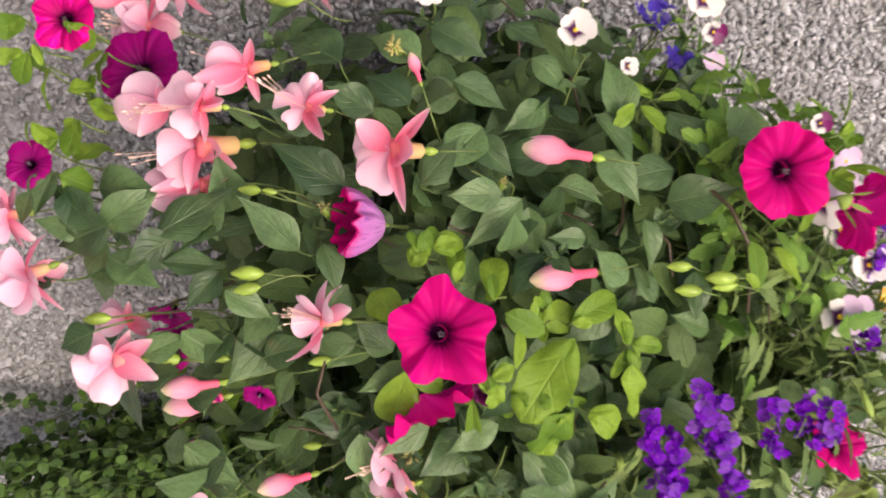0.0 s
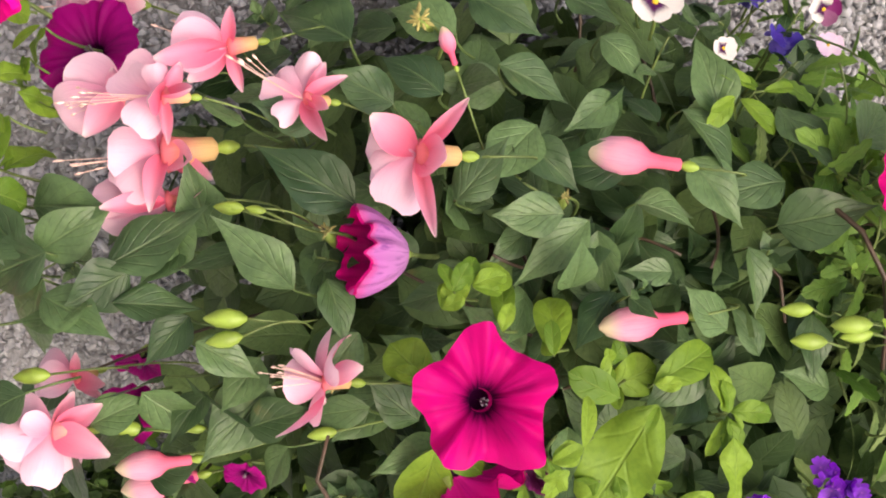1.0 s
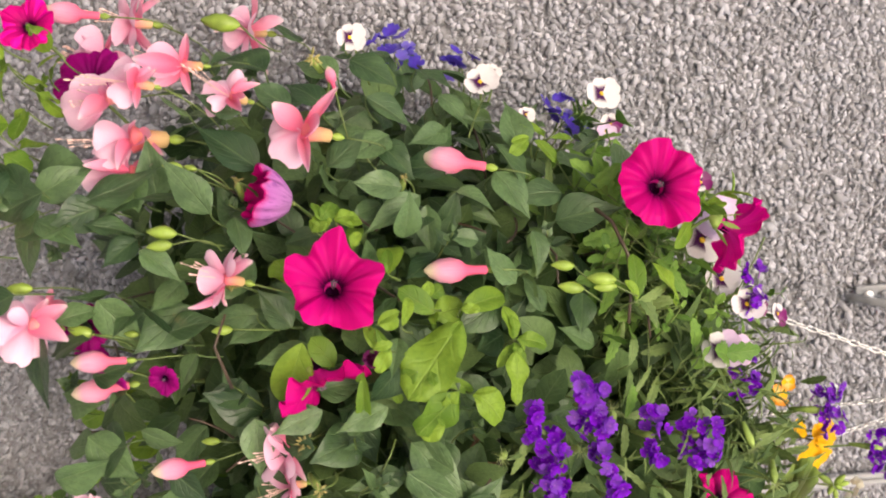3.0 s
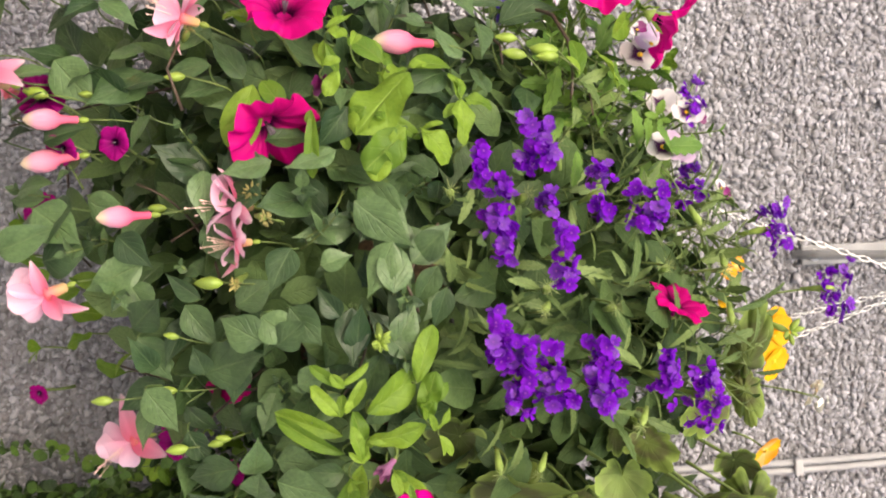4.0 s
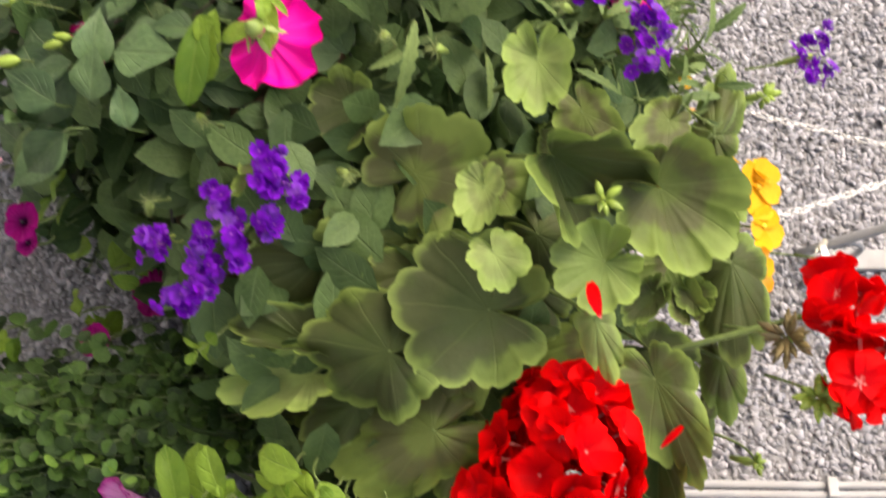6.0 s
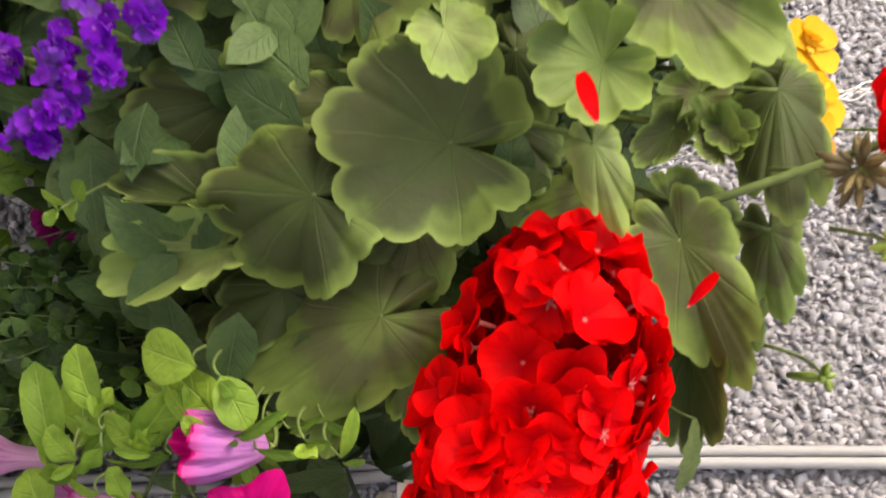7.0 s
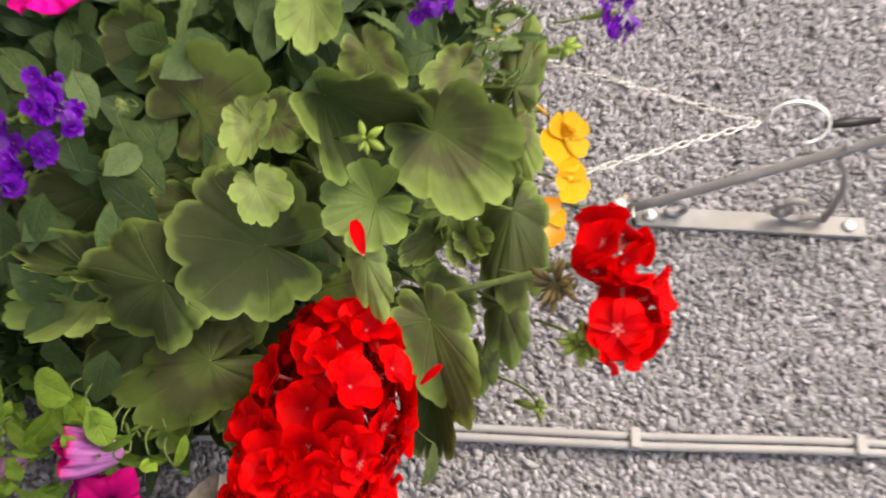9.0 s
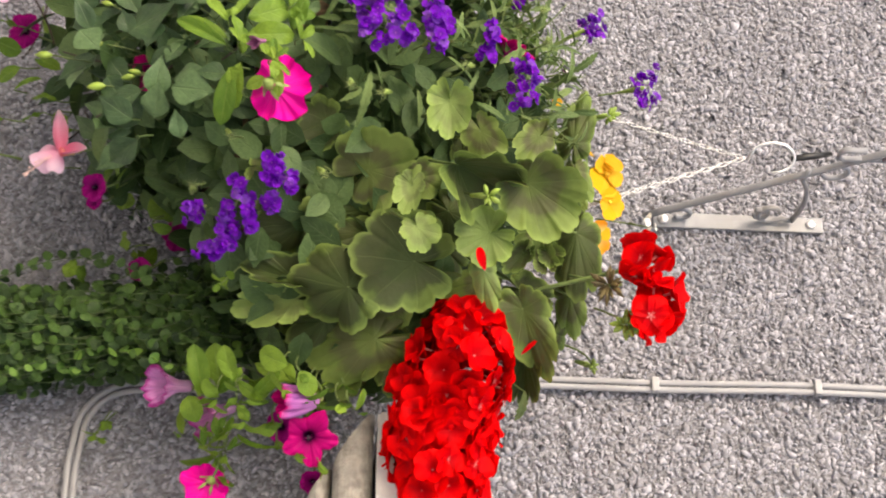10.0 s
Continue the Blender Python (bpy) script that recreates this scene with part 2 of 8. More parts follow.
M = {
    "fuchsia_leaf": leaf_material("fuchsia_leaf_green", (0.018, 0.045, 0.016), (0.112, 0.188, 0.072), (0.165, 0.235, 0.105), slant=0.9, veins=5.5, gloss=0.31, thin=0.16, specular=0.42),
    "fuchsia_leaves": leaf_material("small_fuchsia_leaf_green", (0.018, 0.045, 0.016), (0.112, 0.188, 0.072), (0.165, 0.235, 0.105), slant=0.9, veins=5.5, gloss=0.31, thin=0.16, specular=0.42, islands=True),
    "petunia_leaf": leaf_material("petunia_leaf_green", (0.085, 0.170, 0.014), (0.235, 0.365, 0.038), (0.300, 0.430, 0.100), veins=3.5, thin=0.3),
    "petunia_leaves": leaf_material("small_petunia_leaf_green", (0.085, 0.170, 0.014), (0.235, 0.365, 0.038), (0.300, 0.430, 0.100), veins=3.5, thin=0.3, islands=True),
    "verbena_leaf": leaf_material("verbena_leaf_green", (0.070, 0.120, 0.034), (0.205, 0.285, 0.092), (0.280, 0.350, 0.150), veins=8.0),
    "verbena_leaves": leaf_material("small_verbena_leaf_green", (0.070, 0.120, 0.034), (0.205, 0.285, 0.092), (0.280, 0.350, 0.150), veins=8.0, islands=True),
    "pansy_leaf": leaf_material("pansy_leaf_green", (0.075, 0.165, 0.025), (0.190, 0.320, 0.055), (0.240, 0.370, 0.120), veins=6.0),
    "pansy_leaves": leaf_material("small_pansy_leaf_green", (0.075, 0.165, 0.025), (0.190, 0.320, 0.055), (0.240, 0.370, 0.120), veins=6.0, islands=True),
    "creeper_leaf": leaf_material("creeper_leaf_green", (0.014, 0.034, 0.010), (0.085, 0.160, 0.032), (0.080, 0.140, 0.050), veins=4.0, islands=True),
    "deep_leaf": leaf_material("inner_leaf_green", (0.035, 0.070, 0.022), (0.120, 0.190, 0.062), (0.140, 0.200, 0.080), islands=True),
    "geranium_leaf": geranium_leaf_material("geranium_leaf_green", (0.040, 0.062, 0.014), (0.132, 0.174, 0.040), 0.55),
    "young_geranium_leaf": geranium_leaf_material("young_geranium_leaf_green", (0.150, 0.220, 0.055), (0.262, 0.340, 0.105), 0.35),
    "magenta": petal_material("magenta_petal", (0.26, 0.0, 0.10), (0.56, 0.0, 0.19), throat=(0.022, 0.0, 0.022), reach=0.50, veins=0.4, spread=0.0),
    "hot_pink": petal_material("hot_pink_underside", (0.80, 0.02, 0.36), (0.85, 0.0, 0.36), veins=0.25, spread=0.0),
    "deep_magenta": petal_material("deep_magenta_petal", (0.15, 0.0, 0.09), (0.30, 0.0, 0.165), throat=(0.03, 0.0, 0.03), reach=0.45, veins=0.4, spread=0.0),
    "lilac": petal_material("petal_underside_lilac", (0.46, 0.15, 0.50), (0.40, 0.07, 0.42), rim=(0.50, 0.0, 0.28), veins=0.8),
    "pale_pink": petal_material("pale_pink_petal", (0.74, 0.42, 0.72), (0.68, 0.26, 0.62), rim=(0.45, 0.02, 0.30), veins=0.5),
    "fuchsia_petal": petal_material("fuchsia_skirt_pink", (0.80, 0.34, 0.53), (0.83, 0.56, 0.72), veins=0.15),
    "fuchsia_sepal": petal_material("fuchsia_sepal_pink", (0.80, 0.17, 0.31), (0.80, 0.37, 0.53), rim=(0.80, 0.58, 0.64), veins=0.15),
    "fuchsia_bud": petal_material("fuchsia_bud_pink", (0.80, 0.13, 0.26), (0.84, 0.42, 0.60), rim=(0.80, 0.70, 0.50), veins=0.3),
    "fuchsia_tube": petal_material("fuchsia_tube_cream", (0.66, 0.46, 0.22), (0.82, 0.20, 0.26), veins=0.2),
    "anther": plain_material("dark_anther", (0.10, 0.07, 0.10), 0.5),
    "stamen": plain_material("stamen_cream", (0.80, 0.55, 0.50), 0.5),
    "verbena": petal_material("verbena_purple", (0.110, 0.003, 0.31), (0.205, 0.006, 0.56), throat=(0.30, 0.08, 0.45), reach=0.10, veins=0.35, spread=0.07),
    "lobelia": petal_material("lobelia_blue", (0.10, 0.05, 0.50), (0.09, 0.06, 0.48)),
    "red": petal_material("geranium_red", (0.46, 0.0, 0.004), (0.78, 0.0, 0.001), throat=(0.60, 0.16, 0.16), reach=0.07, veins=0.45, spread=0.0, specular=0.05, rough=0.50, thin=0.22),
    "white_petal": petal_material("pansy_white", (0.80, 0.76, 0.76), (0.82, 0.77, 0.80), throat=(0.07, 0.010, 0.08), reach=0.60, veins=0.15),
    "lilac_petal": petal_material("pansy_lilac", (0.70, 0.60, 0.76), (0.68, 0.50, 0.72), veins=0.2),
    "plum_petal": petal_material("pansy_plum", (0.30, 0.05, 0.22), (0.20, 0.02, 0.14), veins=0.3),
    "clear_white": petal_material("pansy_plain_white", (0.78, 0.74, 0.76), (0.82, 0.77, 0.80), veins=0.15),
    "yellow_petal": petal_material("pansy_yellow", (0.82, 0.46, 0.01), (0.85, 0.48, 0.008), veins=0.1, spread=0.02),
    "orange_petal": petal_material("pansy_orange", (0.85, 0.62, 0.20), (0.80, 0.30, 0.01), veins=0.15),
    "eye": plain_material("flower_eye_yellow", (0.80, 0.50, 0.02), 0.5),
    "white": plain_material("alyssum_white", (0.82, 0.82, 0.76), 0.6),
    "spent": plain_material("spent_flower_green", (0.23, 0.29, 0.10), 0.6, vary=0.4, thin=0.2),
    "stem": plain_material("stem_green", (0.12, 0.17, 0.045), 0.5, vary=0.3, thin=0.1),
    "dark_stem": plain_material("dark_green_stem", (0.07, 0.11, 0.03), 0.5, vary=0.3),
    "red_stem": plain_material("fuchsia_stem_reddish", (0.050, 0.030, 0.019), 0.5, vary=0.35),
    "calyx": plain_material("calyx_green", (0.26, 0.36, 0.08), 0.5, vary=0.3, thin=0.2),
    "seed": plain_material("green_bud", (0.24, 0.34, 0.05), 0.42, vary=0.3, thin=0.15),
    "young": plain_material("young_leaf_reddish", (0.15, 0.115, 0.045), 0.55, vary=0.4, thin=0.1),
    "withered": plain_material("withered_petal", (0.27, 0.24, 0.08), 0.7, vary=0.4),
    "soil": plain_material("potting_soil", (0.035, 0.026, 0.018), 0.9, vary=0.5, scale=120, bump=0.004),
    "liner": plain_material("coconut_fibre", (0.10, 0.062, 0.032), 0.9, vary=0.5, scale=180, bump=0.003),
    "steel": plain_material("galvanised_grey_paint", (0.275, 0.277, 0.295), 0.5, 0.15, vary=0.12, scale=40, dirt=(0.26, 0.24, 0.22)),
    "chain": plain_material("bright_zinc", (0.80, 0.79, 0.79), 0.35, 0.75, vary=0.1),
    "black_wire": plain_material("black_wire", (0.03, 0.03, 0.03), 0.4, 0.5),
    "screw": plain_material("screw_head", (0.72, 0.71, 0.70), 0.3, 0.8),
    "cable": plain_material("grey_cable_sheath", (0.33, 0.328, 0.345), 0.5, vary=0.08, scale=25, dirt=(0.36, 0.34, 0.33)),
    "render": plain_material("cement_render", (0.23, 0.228, 0.25), 0.95, vary=0.4, scale=110, bump=0.008),
    "stones": pebble_material(),
    "sill_white": plain_material("flaking_white_paint", (0.70, 0.69, 0.67), 0.6, vary=0.08, scale=50, bump=0.0015, dirt=(0.42, 0.38, 0.33)),
    "sill_grey": plain_material("weathered_concrete", (0.37, 0.345, 0.31), 0.9, vary=0.3, scale=75, bump=0.005, dirt=(0.17, 0.13, 0.09)),
    "paving": plain_material("concrete_paving", (0.50, 0.48, 0.46), 0.9, vary=0.2, scale=9, bump=0.004),
}

# ---- building blocks ----
CORE = Vector((0.24, -0.13, 1.58))
rng = random.Random(7)


def hull(d):
    """How far the foliage reaches from its core in the unit direction d."""
    x, y, z = d
    hollow = 1 - 0.14 * math.exp(-((x + 0.40) ** 2 + (y + 0.75) ** 2 + (z + 0.50) ** 2) / 0.16)
    return hollow * (0.2503 - 0.0003 * x - 0.0844 * y - 0.0205 * z + 0.0202 * x * y + 0.0068 * y * z + 0.0975 * x * z
            + 0.0598 * (x * x - y * y) - 0.0013 * (3 * z * z - 1) + 0.0038 * x ** 3 + 0.0218 * z ** 3
            + 0.0013 * x * x * z - 0.0928 * x * z * z - 0.1179 * y * z * z + 0.0564 * y * x * x - 0.0415 * x * y * z)


def mesh_of(name, verts, faces, material, uvs=None, smooth=True):
    me = bpy.data.meshes.new(name)
    me.from_pydata([tuple(v) for v in verts], [], faces)
    if uvs is not None:
        layer = me.uv_layers.new(name="UVMap").data
        flat = np.array([uvs[i] for f in faces for i in f], dtype=np.float32).ravel()
        layer.foreach_set("uv", flat)
    me.materials.append(material)
    if smooth:
        me.polygons.foreach_set("use_smooth", [True] * len(me.polygons))
    me.update()
    return me


def grid_faces(nu, nv, wrap=False):
    """Quads of a grid of nv rows of nu points."""
    out = []
    for j in range(nv - 1):
        for i in range(nu if wrap else nu - 1):
            k = (i + 1) % nu
            out.append((j * nu + i, j * nu + k, (j + 1) * nu + k, (j + 1) * nu + i))
    return out


def thing(name, label, category, at=(0, 0, 0), group="", kind=""):
    ob = new(name)
    ob.location = at
    ob.empty_display_size = 0.02
    return tagged(ob, label, category, group, kind)


def part(name, me, parent, m=None, label=""):
    """A mesh under a thing or a part; m: its pose in the world."""
    ob = new(name, me)
    ob.parent = parent
    base = Matrix.Identity(4)
    chain = []
    up = parent
    while up is not None:
        chain.append(up)
        up = up.parent
    for p in reversed(chain):
        base = base @ p.matrix_basis
    ob.matrix_basis = base.inverted() @ (m if m is not None else Matrix.Identity(4))
    return tagged(ob, label)


def sub(name, me, parent, m):
    """A piece of a part; m: its pose in the part's own space."""
    ob = new(name, me)
    ob.parent = parent
    ob.matrix_basis = m
    return ob


def aim(at, forward, up, size=1.0):
    """A pose at a place with y along forward and z near up."""
    y = Vector(forward).normalized()
    x = y.cross(Vector(up))
    if x.length < 1e-4:
        x = y.cross(Vector((0.3, 0.5, 0.8)))
    x.normalize()
    z = x.cross(y)
    s = size if isinstance(size, tuple) else (size,) * 3
    m = Matrix((x, y, z)).transposed().to_4x4() @ Matrix.Diagonal((*s, 1.0))
    m.translation = Vector(at)
    return m


def face(at, normal, size=1.0, spin=0.0):
    """A pose at a place with z along normal, turned by spin degrees about it."""
    q = Vector(normal).normalized().to_track_quat('Z', 'Y').to_matrix().to_4x4()
    m = Matrix.Translation(Vector(at)) @ q @ Matrix.Rotation(radians(spin), 4, 'Z') @ Matrix.Scale(size, 4)
    return m


def tube_data(points, radii, sides=6):
    """Points and quads of a round tube along a polyline."""
    pts = [Vector(p) for p in points]
    if not isinstance(radii, (list, tuple)):
        radii = [radii] * len(pts)
    verts, side = [], None
    for i, p in enumerate(pts):
        way = (pts[min(i + 1, len(pts) - 1)] - pts[max(i - 1, 0)]).normalized()
        if side is None:
            side = way.orthogonal().normalized()
        side = (side - way * side.dot(way)).normalized()
        other = way.cross(side)
        for k in range(sides):
            a = 2 * math.pi * k / sides
            verts.append(p + radii[i] * (math.cos(a) * side + math.sin(a) * other))
    faces = grid_faces(sides, len(pts), True)
    faces.append(tuple(range(sides - 1, -1, -1)))
    faces.append(tuple(range((len(pts) - 1) * sides, len(pts) * sides)))
    return verts, faces


def tube(name, points, radii, material, sides=6):
    v, f = tube_data(points, radii, sides)
    return mesh_of(name, v, f, material)


def joined(name, pieces, material):
    verts, faces = [], []
    for v, f in pieces:
        k = len(verts)
        verts += list(v)
        faces += [tuple(i + k for i in q) for q in f]
    return mesh_of(name, verts, faces, material)


def bend(a, b, pull, steps=8):
    """A curve from a to b, drawn towards a + pull on the way."""
    a, b = Vector(a), Vector(b)
    mid = (a + b) / 2 + Vector(pull)
    return [a * (1 - s) ** 2 + mid * 2 * s * (1 - s) + b * s * s for s in (k / steps for k in range(steps + 1))]

# ---- the wall and what is fixed to it ----


def box_data(lo, hi, bevel=0.0):
    bm = bmesh.new()
    bmesh.ops.create_cube(bm, size=1.0)
    size = [h - l for l, h in zip(lo, hi)]
    for v in bm.verts:
        v.co = Vector([l + (c + 0.5) * s for l, c, s in zip(lo, v.co, size)])
    if bevel:
        bmesh.ops.bevel(bm, geom=bm.edges[:], offset=bevel, segments=2, affect='EDGES', profile=0.6)
    return bm


def box(name, lo, hi, material, bevel=0.0):
    bm = box_data(lo, hi, bevel)
    me = bpy.data.meshes.new(name)
    bm.to_mesh(me)
    bm.free()
    me.materials.append(material)
    return me


ground = new("ground", box("ground", (-400, -400, -0.3), (400, 400.0, 0.0), M["paving"]))
tagged(ground, "grey concrete paving in front of the wall", "pavement", kind="structure")
wall = new("wall_front", box("wall_front", (-4.0, 0.0, -0.3), (5.0, 0.3, 4.5), M["render"]))
tagged(wall, "grey pebble-dashed outside wall of a house", "wall", kind="structure")


def pebbles():
    """Small crushed stones pressed into the render, thick over the part of the wall round the basket."""
    r = np.random.default_rng(3)
    step = 0.0039
    xs, zs = np.arange(-0.24, 0.84, step), np.arange(0.90, 2.29, step)
    gx, gz = np.meshgrid(xs, zs)
    gx = gx.ravel() + r.uniform(-0.62, 0.62, gx.size) * step
    gz = gz.ravel() + r.uniform(-0.62, 0.62, gz.size) * step
    n = gx.size
    # a squashed eight-cornered lump: two rings of four and two tips
    ring = np.array([(1, 0, 0.45), (0, 1, 0.45), (-1, 0, 0.45), (0, -1, 0.45), (0.7, 0.7, -0.35), (-0.7, 0.7, -0.35), (-0.7, -0.7, -0.35), (0.7, -0.7, -0.35), (0, 0, 1.0)])
    size = r.gamma(9.0, 1.0 / 9.0, n) * 0.0023
    base = ring[None] * size[:, None, None] * r.uniform(0.5, 1.55, (n, 9, 3))
    stretch = r.uniform(0.65, 1.55, n)[:, None]
    base[:, :, 0] *= stretch
    base[:, :, 1] /= stretch
    base[:, :, 2] *= r.uniform(0.35, 1.15, n)[:, None]
    turn, tip = r.uniform(0, 6.283, n), r.normal(0, 0.6, (n, 2))
    c, s = np.cos(turn)[:, None], np.sin(turn)[:, None]
    x, z = base[:, :, 0] * c - base[:, :, 1] * s, base[:, :, 0] * s + base[:, :, 1] * c
    out = base[:, :, 2] + x * tip[:, :1] + z * tip[:, 1:]
    co = np.stack([gx[:, None] + x, -out - r.uniform(-0.001, 0.0022, n)[:, None], gz[:, None] + z], -1).reshape(-1, 3)
    tri = [(0, 8, 1), (1, 8, 2), (2, 8, 3), (3, 8, 0), (0, 1, 4), (1, 2, 5), (2, 3, 6), (3, 0, 7), (0, 4, 7), (1, 5, 4), (2, 6, 5), (3, 7, 6)]
    faces = (np.array(tri)[None] + 9 * np.arange(n)[:, None, None]).reshape(-1, 3)
    me = bpy.data.meshes.new("pebble_dash")
    me.vertices.add(len(co))
    me.vertices.foreach_set("co", co.ravel())
    me.loops.add(faces.size)
    me.loops.foreach_set("vertex_index", faces.ravel())
    me.polygons.add(len(faces))
    me.polygons.foreach_set("loop_start", np.arange(0, faces.size, 3))
    me.update(calc_edges=True)
    me.materials.append(M["stones"])
    ob = new("pebble_dash", me)
    ob.parent = wall
    return tagged(ob, "rough light grey crushed stone dash", kind="stuff")


pebbles()


def cables():
    """Two grey cables, side by side: down the wall, round a bend, and off along it; held by small clips."""
    run = thing("wall_cable", "pair of grey cables clipped to the wall", "cable", (0.43, 0.0, 2.3))
    for k, off in enumerate((-0.0039, 0.0039)):
        r = 0.055 - off
        pts = [(0.4385 + 0.020 * max(0.0, min(1.0, (1.90 - z) / 0.46)) ** 1.5 + off + 0.0015 * math.sin(z * 17), -0.012, z) for z in np.linspace(2.6, 1.44, 24)]
        pts += [(0.514 - r * math.cos(a), -0.012, 1.418 - r * math.sin(a)) for a in np.linspace(0.15, 1.57, 8)]
        pts += [(x, -0.012, 1.363 + off + 0.003 * math.sin(x * 9)) for x in np.linspace(0.545, 1.8, 12)]
        part("cable", tube("cable", pts, 0.0035, M["cable"], 8), run)
    clip = box("cable_clip", (-0.0082, -0.005, -0.004), (0.0082, 0.005, 0.004), M["cable"], 0.0015)
    for x, z in ((0.4395, 1.957), (0.437, 2.133), (0.4405, 1.79), (0.4490, 1.62)):
        part("clip", clip, run, pose(x, -0.0145, z))


cables()


def sill():
    """The end of a window ledge: a white painted board on top of a moulded grey concrete course."""
    ledge = thing("window_ledge", "weathered ledge of white painted board over grey moulded concrete", "ledge", (0.57, 0.0, 1.6))

    def course(name, profile, x0, x1, material, slope=0.0):
        verts = [(x0 + slope * (1.665 - z), y, z) for y, z in profile] + [(x1, y, z) for y, z in profile]
        k = len(profile)
        faces = [(i, (i + 1) % k, k + (i + 1) % k, k + i) for i in range(k)] + [tuple(range(k - 1, -1, -1)), tuple(range(k, 2 * k))]
        bm = bmesh.new()
        vs = [bm.verts.new(v) for v in verts]
        for f in faces:
            bm.faces.new([vs[i] for i in f])
        bmesh.ops.recalc_face_normals(bm, faces=bm.faces)
        bmesh.ops.bevel(bm, geom=[e for e in bm.edges if abs(e.verts[0].co.x - e.verts[1].co.x) < 0.1], offset=0.003, segments=2, affect='EDGES')
        me = bpy.data.meshes.new(name)
        bm.to_mesh(me)
        bm.free()
        me.materials.append(material)
        part(name, me, ledge)

    arc = [(-0.136 - 0.022 * math.sin(a), 1.640 - 0.0185 * math.cos(a)) for a in np.linspace(0, 3.14, 9)]
    low = [(-0.112 - 0.018 * math.sin(a), 1.609 - 0.0115 * math.cos(a)) for a in np.linspace(0, 3.14, 8)]
    course("board", [(0, 1.661), (-0.170, 1.661), (-0.170, 1.700), (0, 1.710)], 0.536, 1.9, M["sill_white"])
    course("moulding", [(0, 1.6215)] + arc + [(0, 1.6595)], 0.516, 1.9, M["sill_grey"], 1.35)
    course("moulding", [(0, 1.5975)] + low + [(0, 1.6205)], 0.512, 1.9, M["sill_grey"], 1.35)


sill()


def bracket():
    """A wall bracket: a screwed-on plate, a long strap rising outward to a curled hook, and scrolls between them."""
    b = thing("wall_bracket", "grey painted metal wall bracket with scrolls and curled hook", "bracket", (0.227, 0.0, 2.06))
    plate = part("back_plate", box("back_plate", (0.2270, -0.009, 1.968), (0.2460, -0.004, 2.164), M["steel"], 0.0015), b)
    for z in (1.980, 2.149):
        bm = bmesh.new()
        bmesh.ops.create_uvsphere(bm, u_segments=14, v_segments=8, radius=0.0058)
        for v in bm.verts:
            v.co.z *= 0.45
        me = bpy.data.meshes.new("screw")
        bm.to_mesh(me)
        bm.free()
        me.materials.append(M["screw"])
        sub("screw", me, plate, face((0.2365, -0.0105, z), (0, -1, 0)))

    def rod(name, pts, thick=0.0040):
        me = tube(name, [(0.2345, y, z) for y, z in pts], thick * 0.74, M["steel"], 8)
        for v in me.vertices:
            v.co.x = 0.2345 + (v.co.x - 0.2345) * 1.35
        part(name, me, b)

    def spiral(cy, cz, r0, r1, a0, a1, steps=18):
        return [(cy + (r0 + (r1 - r0) * s) * math.cos(a0 + (a1 - a0) * s), cz + (r0 + (r1 - r0) * s) * math.sin(a0 + (a1 - a0) * s)) for s in np.linspace(0, 1, steps)]

    arm = [(-0.012 - 0.158 * s, 1.958 + 0.226 * s) for s in np.linspace(0, 1, 10)]
    rod("arm", arm + spiral(-0.165, 2.180, 0.010, 0.010, 2.6, 0.2, 7), 0.0045)
    rod("hook", [(-0.155, 2.182), (-0.154, 2.165)] + spiral(-0.1625, 2.142, 0.0095, 0.0085, 0.3, -3.5, 12) + [(-0.171, 2.160)], 0.0036)
    rod("brace", [(-0.128, 2.112), (-0.108, 2.110), (-0.086, 2.122), (-0.060, 2.128), (-0.035, 2.128), (-0.014, 2.126)], 0.0038)
    rod("scroll", [(-0.014, 2.126)] + spiral(-0.030, 2.098, 0.019, 0.009, 0.9, -4.6, 22), 0.0034)
    rod("scroll", spiral(-0.026, 2.086, 0.012, 0.006, 3.9, -1.6, 18), 0.0032)
    rod("scroll", spiral(-0.019, 1.998, 0.014, 0.007, 4.4, -0.9, 16), 0.0032)
    rod("scroll", spiral(-0.128, 2.142, 0.017, 0.009, -1.2, 3.6, 18), 0.0034)


bracket()

# ---- the basket and its chains ----
HOOK = Vector((0.249, -0.170, 2.033))


